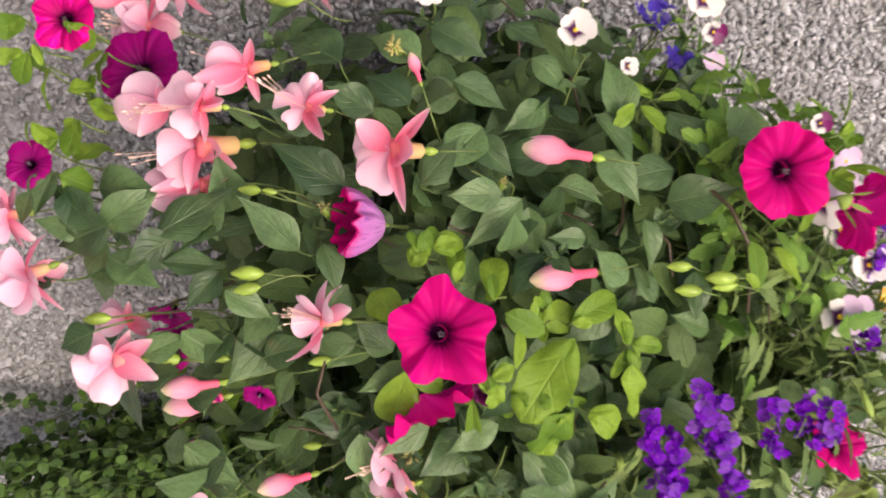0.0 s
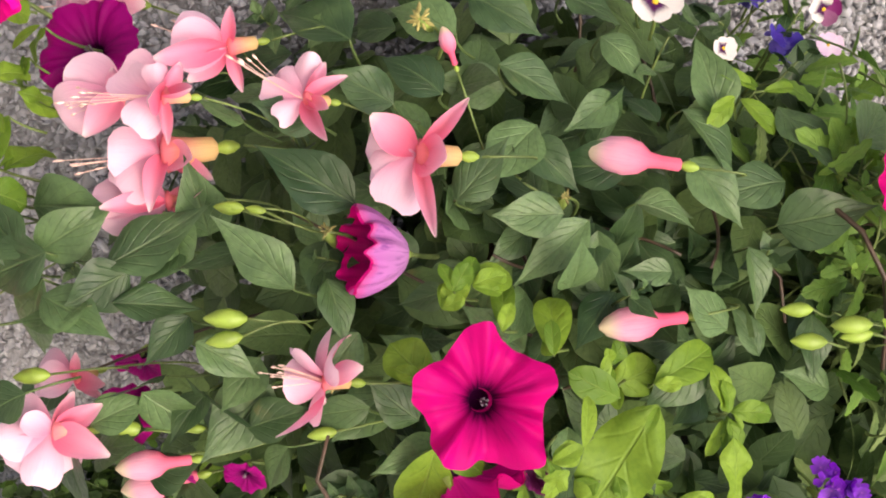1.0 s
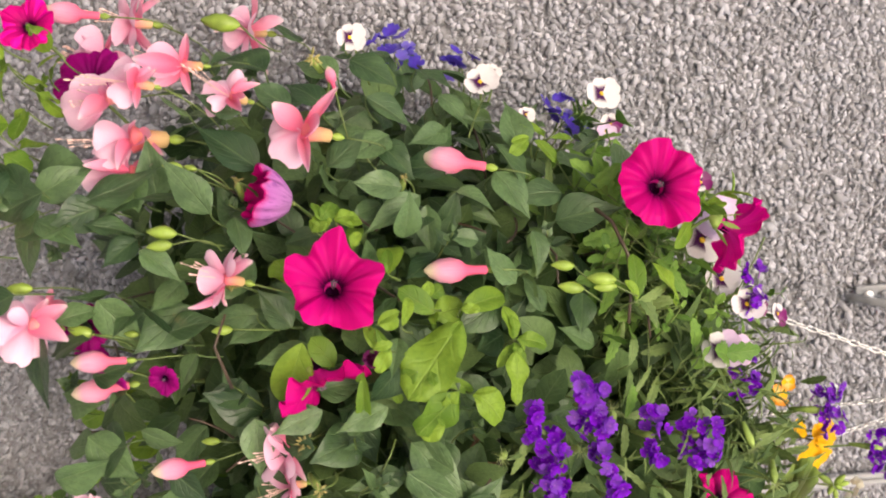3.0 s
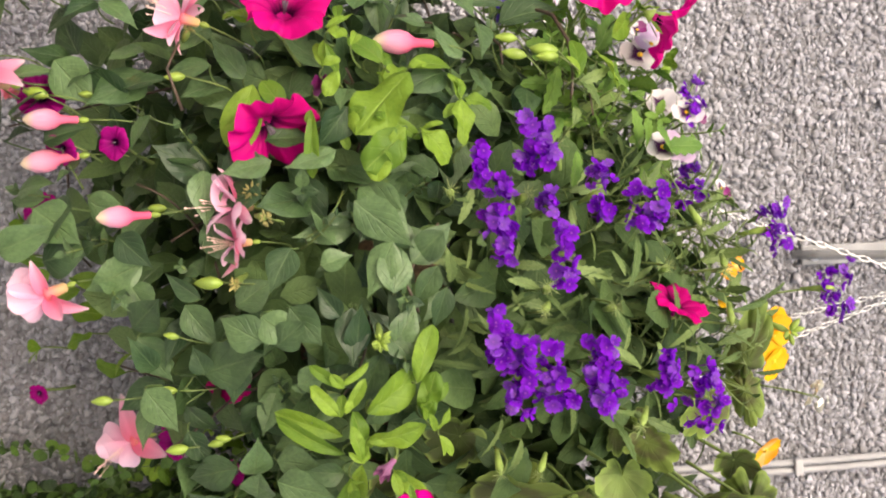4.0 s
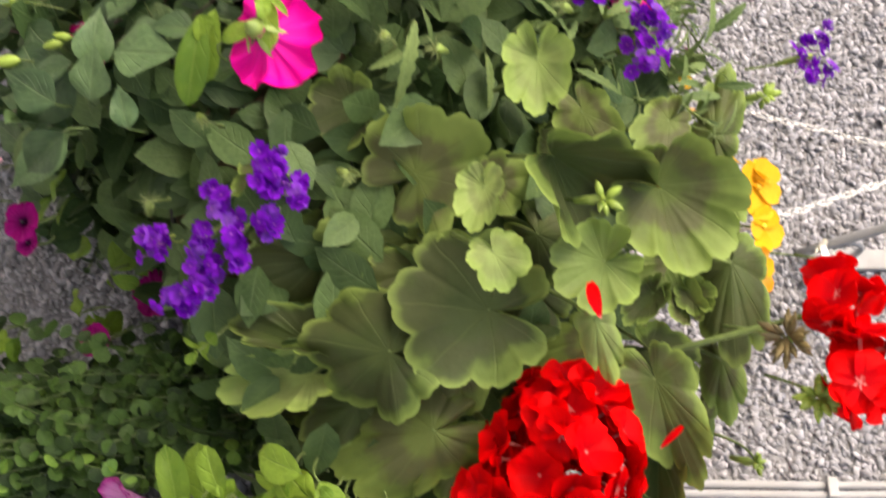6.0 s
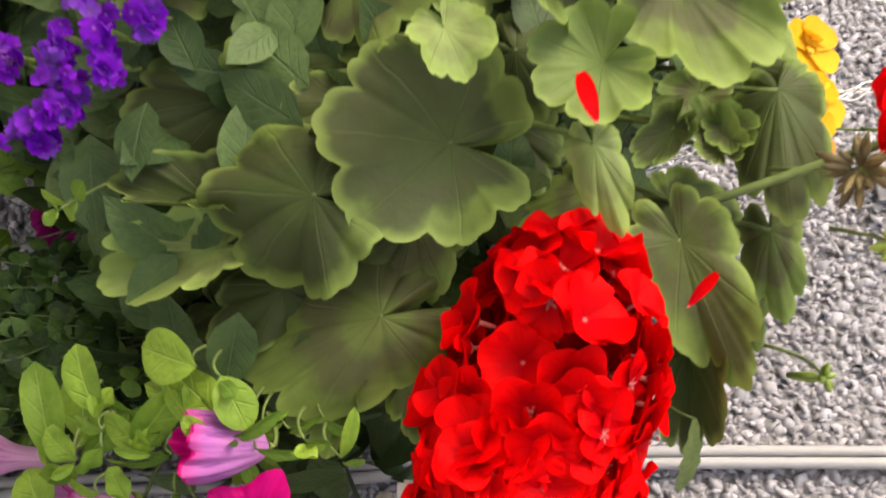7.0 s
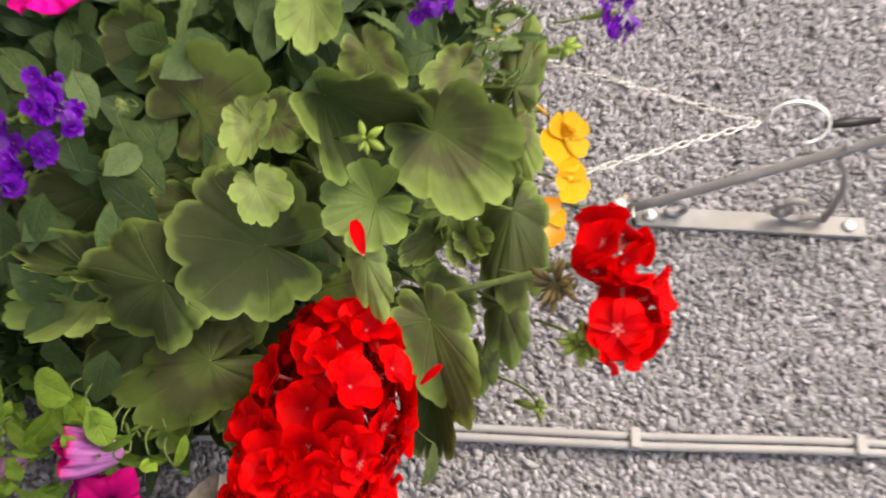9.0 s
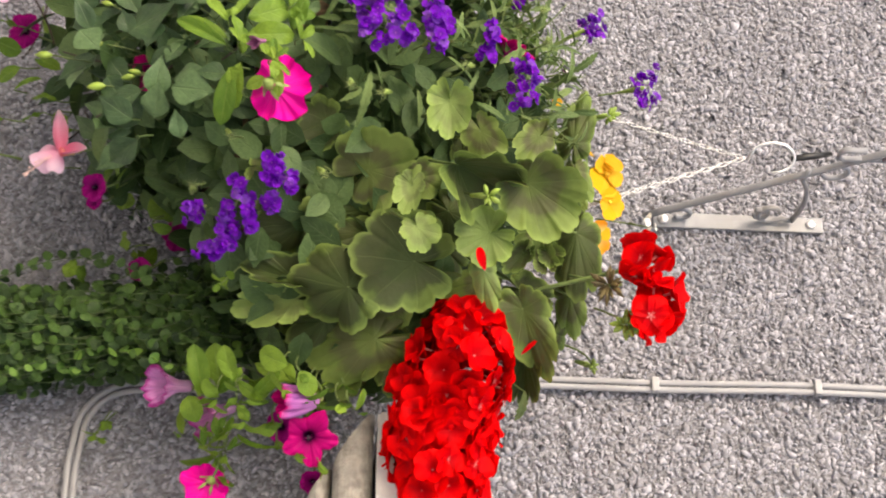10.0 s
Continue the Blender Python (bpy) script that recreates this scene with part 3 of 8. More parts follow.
def basket():
    """A round wire basket with a fibre liner, hung on three zinc chains."""
    b = thing("hanging_basket", "round hanging basket with fibre liner on three zinc chains", "hanging basket", (0.24, -0.165, 1.58))
    prof = [(0.0, 1.455), (0.06, 1.462), (0.11, 1.488), (0.145, 1.535), (0.16, 1.60), (0.155, 1.602), (0.138, 1.54), (0.10, 1.50), (0.0, 1.48)]
    sides = 32
    verts = [(0.24 + r * math.cos(2 * math.pi * i / sides), -0.165 + r * math.sin(2 * math.pi * i / sides), z + 0.004 * rng.uniform(-1, 1)) for r, z in prof for i in range(sides)]
    part("liner", mesh_of("liner", verts, grid_faces(sides, len(prof), True), M["liner"]), b)
    top = [(0.24 + r * math.cos(2 * math.pi * i / sides), -0.165 + r * math.sin(2 * math.pi * i / sides), 1.59 + 0.01 * rng.uniform(-1, 1)) for r in (0.152, 0.08, 0.01) for i in range(sides)]
    part("soil", mesh_of("soil", top, grid_faces(sides, 3, True), M["soil"]), b)
    for r, z in ((0.163, 1.603), (0.150, 1.535), (0.114, 1.486)):
        pts = [(0.24 + r * math.cos(a), -0.165 + r * math.sin(a), z) for a in np.linspace(0, 6.2832, 40)]
        part("hoop", tube("hoop", pts, 0.002, M["black_wire"]), b)
    link_pts = [(0.0020 * math.cos(a), 0.0054 * math.sin(a), 0.0) for a in np.linspace(0, 6.2832, 15)]
    link = tube("link", link_pts, 0.0006, M["chain"], 5)
    for end in ((0.398, -0.140, 1.604), (0.085, -0.118, 1.604), (0.350, -0.055, 1.604)):
        end, start = Vector(end), HOOK + Vector((0, 0, -0.004))
        way = (end - start)
        n = int(way.length / 0.0094)
        c = None
        for i in range(n):
            m = aim(start + way * ((i + 0.5) / n), way, (1, 0.2, 0) if i % 2 else (0.2, -1, 0.4), (1, 1, 1))
            if c is None:
                c = part("chain", link, b, m)
            else:
                sub("link", link, c, c.matrix_basis.inverted() @ Matrix.Translation(-b.location) @ m)
    ring = [(0.249, -0.166, 2.033)] + [(0.247 + 0.012 * math.sin(a), -0.170 + 0.010 * math.sin(a), 2.059 - 0.023 * math.cos(a)) for a in np.linspace(-0.3, -4.6, 18)]
    part("chain_hook", tube("chain_hook", ring, 0.0016, M["chain"], 7), b)
    part("swivel", tube("swivel", [(0.246, -0.168, 2.080), (0.241, -0.166, 2.10), (0.235, -0.163, 2.124)], [0.003, 0.004, 0.0025], M["black_wire"], 8), b)


basket()

# ---- plants: shapes ----


def leaf_data(width, belly, fold, droop, twist=0.0, teeth=0, wave=0.0, nu=7, nv=12, q=0.72):
    """A leaf of length 1 along y. belly: where it is widest; fold: how its halves rise; droop: how its tip sinks."""
    verts, uvs = [], []
    for j in range(nv):
        v = j / (nv - 1)
        peak = belly ** q * (1 - belly) ** (q * (1 - belly) / belly)
        half = width / 2 * (v ** q * (1 - v) ** (q * (1 - belly) / belly)) / peak
        if teeth:
            half *= 1 + 0.17 * (1 if j % 2 else -1)
        half = max(half, 0.012 if v < 0.5 else 0.002)
        for i in range(nu):
            u = 2 * i / (nu - 1) - 1
            x = u * half
            z = (fold + 0.15) * abs(x) - 0.30 * u * u * half - droop * v * v + twist * x * v + wave * math.sin(v * 9 + u * 2.0) * abs(u) * half
            z += 0.006 * math.sin(v * 34 - abs(u) * 7) * abs(u) * (1 - abs(u) * 0.4)
            verts.append((x, v - 0.25 * droop * v * v, z))
            uvs.append((0.5 + u * 0.5, v))
    return verts, grid_faces(nu, nv), uvs


SHAPE = {}


def leaf_set(name, material, options):
    out = []
    for o in options:
        v, f, uv = leaf_data(**o)
        out.append(mesh_of(name, v, f, material, uv))
        SHAPE[out[-1].name] = (v, f, uv)
    return out


LEAF = {
    "fuchsia": leaf_set("fuchsia_leaf", M["fuchsia_leaf"], [
        dict(width=0.56, belly=0.35, fold=0.36, droop=0.20, q=0.85), dict(width=0.62, belly=0.36, fold=0.22, droop=0.34, twist=0.3, q=0.85), dict(width=0.54, belly=0.34, fold=0.66, droop=0.24, twist=0.1, q=0.85), dict(width=0.58, belly=0.35, fold=0.14, droop=-0.16, twist=-0.3, wave=0.14, q=0.9),
        dict(width=0.54, belly=0.34, fold=0.48, droop=0.10, twist=-0.25, q=0.9), dict(width=0.62, belly=0.37, fold=0.30, droop=0.05, wave=0.16, q=0.85)]),
    "petunia": leaf_set("petunia_leaf", M["petunia_leaf"], [
        dict(width=0.60, belly=0.55, fold=0.30, droop=0.20, q=0.75), dict(width=0.50, belly=0.60, fold=0.45, droop=0.35, twist=0.3),
        dict(width=0.66, belly=0.56, fold=0.15, droop=0.10, wave=0.32, q=0.7), dict(width=0.58, belly=0.58, fold=0.35, droop=0.42, wave=0.26, twist=-0.4, q=0.7), dict(width=0.36, belly=0.6, fold=0.5, droop=0.3)]),
    "verbena": leaf_set("verbena_leaf", M["verbena_leaf"], [
        dict(width=0.27, belly=0.5, fold=0.30, droop=0.25, teeth=1, nv=15, twist=0.2), dict(width=0.21, belly=0.45, fold=0.4, droop=0.40, teeth=1, nv=15, twist=0.4),
        dict(width=0.12, belly=0.5, fold=0.3, droop=0.3, teeth=1, nv=11)]),
    "pansy": leaf_set("pansy_leaf", M["pansy_leaf"], [
        dict(width=0.42, belly=0.55, fold=0.2, droop=0.25, teeth=1, nv=11), dict(width=0.5, belly=0.5, fold=0.35, droop=0.15, teeth=1, nv=11)]),
}


def zonal_mesh(seed, wide, form, material):
    """A round, lobed and scalloped leaf, its stalk at the origin, its tip at y = 1 and its open notch at -y."""
    r = random.Random(seed)
    rings, spokes = 9, 126
    ph, qh = r.uniform(0, 6.28), r.uniform(0, 6.28)
    half, back = wide / 2, r.uniform(0.52, 0.66) * min(1.0, 0.35 + wide * 0.45)
    size = (1 + wide) / 2.4
    cup = {"cup": 0.34, "flat": 0.04, "umbrella": -0.30, "fold": 0.05, "wavy": 0.02}[form]
    crease = {"cup": 0.12, "flat": 0.0, "umbrella": -0.16, "fold": 0.75, "wavy": 0.15}[form]
    roll = {"cup": 0.07, "flat": 0.10, "umbrella": 0.09, "fold": 0.10, "wavy": 0.17}[form]
    verts, uvs = [], []
    for j in range(rings):
        s = j / (rings - 1)
        for i in range(spokes):
            a = -math.pi + 2 * math.pi * (i + 0.5) / spokes
            b = a + 0.09 * math.sin(2 * a + ph)
            lobe = 0.80 + 0.20 * abs(math.cos(3.5 * b)) ** 0.5 + 0.050 * abs(math.cos(10.5 * b)) ** 0.7 + 0.03 * math.sin(3 * a + ph)
            gap = 1 - 0.78 * math.exp(-((math.pi - abs(a)) / 0.20) ** 2)
            edge = lobe * gap * s
            c = math.cos(a)
            x, y = edge * math.sin(a) * half * (1.0 + 0.12 * c), edge * c * (1.0 if c > 0 else back)
            z = cup * s * s + crease * (abs(math.sin(a)) * s) ** 1.3 + 0.10 * s * s * math.sin(2 * a + qh)
            z += roll * s ** 2.4 * math.sin(3 * a + 2 * ph) + 0.07 * s ** 3 * math.sin(7 * a + ph) + 0.05 * s * (abs(math.cos(3.5 * b)) ** 0.6 - 0.6)
            verts.append((x, y, z * size * 0.8))
            uvs.append((0.5 + 0.5 * s * math.sin(a), 0.5 + 0.5 * s * c))
    return mesh_of("geranium_leaf", verts, grid_faces(spokes, rings, True), material, uvs)


GERANIUM = [zonal_mesh(k, w, f, M["geranium_leaf"]) for k, w, f in ((1, 1.6, "cup"), (2, 1.8, "flat"), (3, 1.5, "umbrella"), (4, 1.4, "fold"), (5, 1.7, "wavy"))]


def trumpet(name, material, seed, open_=1.0, depth=0.75, point=0.06, ruffle=0.05, shrink=1.0, lift=0.0, notch=0.04, crumple=0.0):
    """A petunia's funnel, 1 in radius, mouth at z = 0 and tube towards -z; open_ < 1 leaves it half shut, crumple folds it."""
    r = random.Random(seed)
    rings, spokes = 16, 90
    ph = [r.uniform(0, 6.28) for _ in range(8)]
    far = [r.uniform(0.90, 1.07) for _ in range(5)]
    tip = [r.uniform(-0.10, 0.08) for _ in range(5)]
    verts, uvs = [], []
    for j in range(rings):
        s = j / (rings - 1)
        for i in range(spokes):
            a = 2 * math.pi * i / spokes
            flare = 0.15 + 0.09 * s + 0.76 * max(0.0, (s - 0.28) / 0.72) ** 1.15 * open_
            if crumple:
                flare = 0.20 + 0.74 * math.sin(1.75 * s) ** 0.8
            if j == 0:
                flare = 0.004
            k = (a / 1.2566 + 0.5) % 1.0 - 0.5
            w = int(a / 1.2566 + 0.5) % 5
            near = math.cos(math.pi * k)
            lobe = math.cos(5 * a) * point - notch * math.exp(-((0.5 - abs(k)) / 0.06) ** 2) + 0.014 * math.sin(19 * a + ph[1]) + 0.018 * math.sin(11 * a + ph[4])
            lobes = (1 + s ** 3 * lobe) * (1 + s * s * (far[w] - 1) * near)
            z = -depth * (1 - s) ** (1.0 if crumple else 1.7) - 0.10 * s * s * (open_ if open_ > 0.8 else 0) + 0.55 * (1 - open_) * s
            z += ruffle * s * s * (1.3 * math.cos(5 * a) + 0.6 * math.sin(10 * a + ph[2]) + 0.5 * math.sin(13 * a + ph[3]) + 0.6 * math.sin(2 * a + ph[1]))
            z -= 0.05 * s * (1 - 0.6 * s) * 3 * math.exp(-(k / 0.05) ** 2)
            z -= 0.04 * s * math.exp(-((0.5 - abs(k)) / 0.07) ** 2)
            z += 1.6 * tip[w] * near * max(0.0, s - 0.62) * (1 if open_ > 0.8 else 0)
            z -= 0.10 * max(0.0, s - 0.8) * 5 * (0.5 + 0.5 * math.sin(3 * a + ph[2])) * (1 if open_ > 0.8 else 0)
            z += 0.012 * s * math.sin(23 * a + ph[5]) + 0.03 * s ** 4 * math.sin(17 * a + ph[6])
            rr = flare * lobes * shrink
            if crumple:
                rr *= 1 + crumple * s * (0.30 * math.sin(14 * a + ph[5]) + 0.22 * math.sin(9 * a + ph[6] + 3 * s) + 0.18 * math.sin(4 * a + ph[7]))
                z += crumple * s * s * (0.35 * math.sin(2 * a + ph[3]) + 0.25 * math.sin(7 * a + ph[4]))
            verts.append((rr * math.cos(a), rr * math.sin(a), z + lift))
            uvs.append((i / spokes, s))
    return mesh_of(name, verts, grid_faces(spokes, rings, True), material, uvs)


def calyx_mesh():
    """Five narrow green sepals round the foot of a petunia's tube."""
    pieces = []
    for k in range(5):
        a = 2 * math.pi * k / 5
        v, f, _ = leaf_data(0.24, 0.45, 0.4, 0.0, nu=3, nv=6)
        m = Matrix.Translation((0, 0, -0.80)) @ Matrix.Rotation(a, 4, 'Z') @ Matrix.Translation((0, 0.19, 0)) @ Matrix.Rotation(radians(57), 4, 'X') @ Matrix.Scale(0.5, 4)
        pieces.append(([m @ Vector(p) for p in v], f))
    pieces.append(tube_data([(0, 0, -1.05), (0, 0, -0.92), (0, 0, -0.79)], [0.05, 0.13, 0.21], 8))
    return joined("calyx", pieces, M["calyx"])


def heart_mesh():
    """The dark throat's pale stigma and stamens."""
    return joined("stamen", [tube_data([(0.02 * math.cos(k), 0.02 * math.sin(k), -0.5), (0.05 * math.cos(k), 0.05 * math.sin(k), -0.16)], [0.010, 0.022], 5) for k in (0, 1.3, 2.6, 3.8, 5)], M["anther"])


PETUNIA = {"open": [trumpet("corolla", M["magenta"], k, point=p, ruffle=u, notch=c) for k, p, u, c in ((1, 0.10, 0.06, 0.02), (2, 0.05, 0.10, 0.10), (3, 0.08, 0.08, 0.05))],
           "dark": [trumpet("corolla", M["deep_magenta"], 8, point=0.06)],
           "star": [trumpet("corolla", M["magenta"], 5, point=0.17, ruffle=0.03)],
           "round": [trumpet("corolla", M["magenta"], 13, depth=0.85, point=0.04, ruffle=0.10, notch=0.05)],
           "broad": [trumpet("corolla", M["magenta"], 4, depth=0.95, point=0.15, ruffle=0.13, notch=-0.01)],
           "spent": [trumpet("corolla", M["magenta"], 15, open_=0.85, depth=2.5, ruffle=0.05, point=0.08, notch=0.0, crumple=0.22)],
           "crumpled": [trumpet("corolla", M["magenta"], 12, open_=0.85, depth=1.35, ruffle=0.05, point=0.08, notch=0.0, crumple=0.20)],
           "faded": [trumpet("corolla", M["plum_petal"], 9, open_=0.25, depth=0.9, ruffle=0.12)],
           "pale": [trumpet("corolla", M["pale_pink"], 7, open_=0.5, depth=1.0, ruffle=0.04)]}
UNDER = {"open": trumpet("underside", M["hot_pink"], 1, point=0.09, ruffle=0.07, shrink=0.985, lift=-0.03),
         "dark": trumpet("underside", M["deep_magenta"], 8, point=0.06, shrink=0.985, lift=-0.03),
         "round": trumpet("underside", M["hot_pink"], 13, depth=0.85, point=0.04, ruffle=0.10, notch=0.05, shrink=0.985, lift=-0.03),
         "broad": trumpet("underside", M["hot_pink"], 4, depth=0.95, point=0.15, ruffle=0.13, shrink=0.985, lift=-0.03, notch=-0.01),
         "star": trumpet("underside", M["hot_pink"], 5, point=0.17, ruffle=0.03, shrink=0.985, lift=-0.03),
         "spent": trumpet("underside", M["lilac"], 15, open_=0.85, depth=2.5, ruffle=0.05, point=0.08, notch=0.0, shrink=1.07, lift=-0.08, crumple=0.22),
         "crumpled": trumpet("underside", M["lilac"], 12, open_=0.85, depth=1.35, ruffle=0.05, point=0.08, notch=0.0, shrink=1.06, lift=-0.05, crumple=0.20),
         "faded": trumpet("underside", M["plum_petal"], 9, open_=0.28, depth=0.9, ruffle=0.12, shrink=1.05, lift=-0.03),
         "pale": trumpet("underside", M["pale_pink"], 7, open_=0.52, depth=1.0, shrink=1.04, lift=-0.03)}
TUBE_DEPTH = {"broad": 0.95, "round": 0.85, "crumpled": 1.40, "spent": 2.58, "faded": 0.93, "pale": 1.03}
CALYX, HEART = calyx_mesh(), heart_mesh()


def sheet(name, material, width, curl, cup, belly=0.6, nu=5, nv=8, blunt=0.55):
    """A petal of length 1 along y that curls towards +z, broad at the far end."""
    verts, uvs = [], []
    for j in range(nv):
        v = j / (nv - 1)
        half = width / 2 * max(0.06, math.sin(math.pi * min(1.0, (v * 0.92 + 0.03)) ** (math.log(0.5) / math.log(belly))) ** blunt)
        a = curl * v
        for i in range(nu):
            u = 2 * i / (nu - 1) - 1
            y = math.sin(a) / curl if abs(curl) > 1e-3 else v
            z = (1 - math.cos(a)) / curl if abs(curl) > 1e-3 else 0
            verts.append((u * half, y, z + cup * half * u * u))
            uvs.append((0.5 + 0.5 * u, v))
    return mesh_of(name, verts, grid_faces(nu, nv), material, uvs)


SEPAL = [sheet("sepal", M["fuchsia_sepal"], 0.46, c, 0.5, 0.45, blunt=1.0) for c in (0.7, 1.3, -0.5)]
SKIRT = [sheet("petal", M["fuchsia_petal"], 1.2, c, 0.45, 0.66, nu=7, blunt=0.45) for c in (0.8, -0.45, 1.2)]


def lathe(name, profile, material, sides=12):
    """A solid of revolution about z: rows of radius, height and colour position."""
    verts = [(r * math.cos(2 * math.pi * i / sides), r * math.sin(2 * math.pi * i / sides), z) for r, z, _ in profile for i in range(sides)]
    uvs = [(i / sides, v) for _, _, v in profile for i in range(sides)]
    return mesh_of(name, verts, grid_faces(sides, len(profile), True), material, uvs)


FTUBE = lathe("tube", [(0.03, 0.0, 0), (0.075, -0.03, 0.1), (0.085, -0.15, 0.4), (0.10, -0.26, 0.65), (0.13, -0.33, 0.9), (0.06, -0.36, 1.0)], M["fuchsia_tube"])
FBUD = lathe("bud", [(0.03, 0.0, 0), (0.070, -0.03, 0), (0.068, -0.20, 0.05), (0.085, -0.33, 0.15), (0.165, -0.43, 0.35), (0.205, -0.58, 0.58), (0.18, -0.76, 0.8), (0.10, -0.92, 0.97), (0.02, -1.0, 1.0)], M["fuchsia_bud"])
OVARY = lathe("ovary", [(0.015, 0.17, 0), (0.05, 0.12, 0), (0.062, 0.06, 0), (0.035, -0.01, 0)], M["seed"], 8)
BROWN = lathe("withered_bud", [(0.05, 0.0, 0), (0.16, -0.2, 0), (0.20, -0.5, 0), (0.10, -0.85, 0), (0.01, -1.0, 0)], M["withered"], 7)
YOUNG = lathe("young_leaf", [(0.04, 0.0, 0), (0.12, -0.25, 0), (0.15, -0.6, 0), (0.01, -1.0, 0)], M["young"], 7)
SLIM = lathe("bract", [(0.02, 0.0, 0), (0.04, -0.2, 0), (0.035, -0.6, 0), (0.008, -1.0, 0)], M["spent"], 5)
GREEN = lathe("green_bud", [(0.04, 0.0, 0), (0.17, -0.16, 0), (0.24, -0.40, 0), (0.20, -0.68, 0), (0.08, -0.92, 0), (0.01, -1.0, 0)], M["seed"], 9)


def stamens_mesh():
    pieces = []
    r = random.Random(4)
    for k in range(9):
        a, far = r.uniform(0, 6.28), r.uniform(0.75, 1.0) if k else 1.35
        end = Vector((0.16 * math.cos(a), 0.16 * math.sin(a), -0.45 - far * 0.48))
        pieces.append(tube_data(bend((0, 0, -0.3), end, (0, 0, 0), 3), 0.007, 4))
        pieces.append(tube_data([end + Vector((0, 0, 0.03)), end, end - Vector((0, 0, 0.03))], [0.006, 0.018, 0.006], 5))
    return joined("stamen_tuft", pieces, M["stamen"])


STAMENS = stamens_mesh()


def five_petals(name, material, width, notch, cup, seed=0, tube_=0.25):
    """A flat flower with five petals, 1 in radius, z up, with a short tube below."""
    verts, faces, uvs = [], [], []
    r = random.Random(seed)
    for k in range(5):
        turn = 2 * math.pi * k / 5 + r.uniform(-0.1, 0.1)
        lean, far = r.uniform(-0.12, 0.2), r.uniform(0.9, 1.05)
        base = len(verts)
        nu, nv = 5, 6
        for j in range(nv):
            v = j / (nv - 1)
            half = width / 2 * max(0.12, math.sin(math.pi * (0.08 + 0.62 * v ** 1.2)))
            for i in range(nu):
                u = 2 * i / (nu - 1) - 1
                y = v * far - notch * (1 - abs(u)) * max(0, v - 0.7) - 0.16 * (u * u) * max(0, v - 0.55)
                z = cup * v * v + lean * v + 0.15 * half * u * u + 0.01 * k
                x = u * half
                verts.append((x * math.cos(turn) - y * math.sin(turn), x * math.sin(turn) + y * math.cos(turn), z))
                uvs.append((0.5 + u / 2, v))
        faces += [tuple(base + q for q in f) for f in grid_faces(nu, nv)]
    base = len(verts)
    tv, tf = tube_data([(0, 0, -tube_), (0, 0, 0.02)], [0.06, 0.09], 5)
    verts += tv
    uvs += [(0.5, 0.02)] * len(tv)
    faces += [tuple(base + q for q in f) for f in tf]
    return mesh_of(name, verts, faces, material, uvs)


FLORET = [five_petals("floret", M["verbena"], 0.80, 0.42, c, k, 0.9) for k, c in enumerate((0.1, 0.5, -0.45))]
BLUE = five_petals("floret", M["lobelia"], 0.8, 0.1, 0.1, 3)


def red_floret(seed, cup):
    """A geranium floret: five broad, loose petals, the upper two a little apart."""
    r = random.Random(seed)
    verts, faces, uvs = [], [], []
    for deg, w, far in ((0, 1.16, 1.0), (72, 1.22, 0.98), (142, 1.04, 0.92), (214, 1.06, 0.94), (288, 1.22, 1.0)):
        turn = radians(deg + r.uniform(-9, 9))
        lean, tw, far, curl = cup + r.uniform(-0.10, 0.24), r.uniform(-0.26, 0.26), far * r.uniform(0.94, 1.06), r.uniform(-0.34, 0.08)
        base, nu, nv = len(verts), 7, 7
        for j in range(nv):
            v = j / (nv - 1)
            half = w / 2 * max(0.10, math.sin(math.pi * (0.05 + 0.70 * v ** 1.1)) ** 0.70)
            for i in range(nu):
                u = 2 * i / (nu - 1) - 1
                x, y = u * half, v * far - 0.46 * abs(u) ** 2.4 * max(0.0, v - 0.40)
                z = lean * v + curl * v * v * v + tw * x * v + 0.22 * half * u * u + 0.02 * math.sin(5 * u + deg) * v
                verts.append((x * math.cos(turn) - y * math.sin(turn), x * math.sin(turn) + y * math.cos(turn), z))
                uvs.append((0.5 + u / 2, v))
        faces += [tuple(base + q for q in f) for f in grid_faces(nu, nv)]
    base = len(verts)
    tv, tf = tube_data([(0, 0, -0.6), (0, 0, 0.03)], [0.05, 0.07], 5)
    verts, uvs = verts + tv, uvs + [(0.5, 0.02)] * len(tv)
    return mesh_of("floret", verts, faces + [tuple(base + q for q in f) for f in tf], M["red"], uvs)


REDS = [red_floret(10 + k, c) for k, c in enumerate((0.10, 0.25, 0.42, -0.05, 0.55, 0.18))]
TINY = five_petals("floret", M["white"], 1.0, 0.0, 0.1, 5, 0.3)


def pansy_petals(top, side, low):
    """The five overlapping petals of a pansy, 1 in radius, face along z."""
    out = []
    for mat, deg, w, far, up in ((top, 32, 0.98, 1.05, -0.08), (top, -34, 0.98, 1.02, -0.05), (side, 98, 0.90, 0.80, 0.02), (side, -102, 0.90, 0.82, 0.03), (low, 180, 1.25, 0.82, 0.08)):
        me = sheet("petal", mat, w, 0.35, 0.12, 0.66, nu=7, nv=7, blunt=0.5)
        out.append((me, Matrix.Rotation(radians(deg), 4, 'Z') @ Matrix.Translation((0, 0, up)) @ Matrix.Scale(far, 4)))
    return out


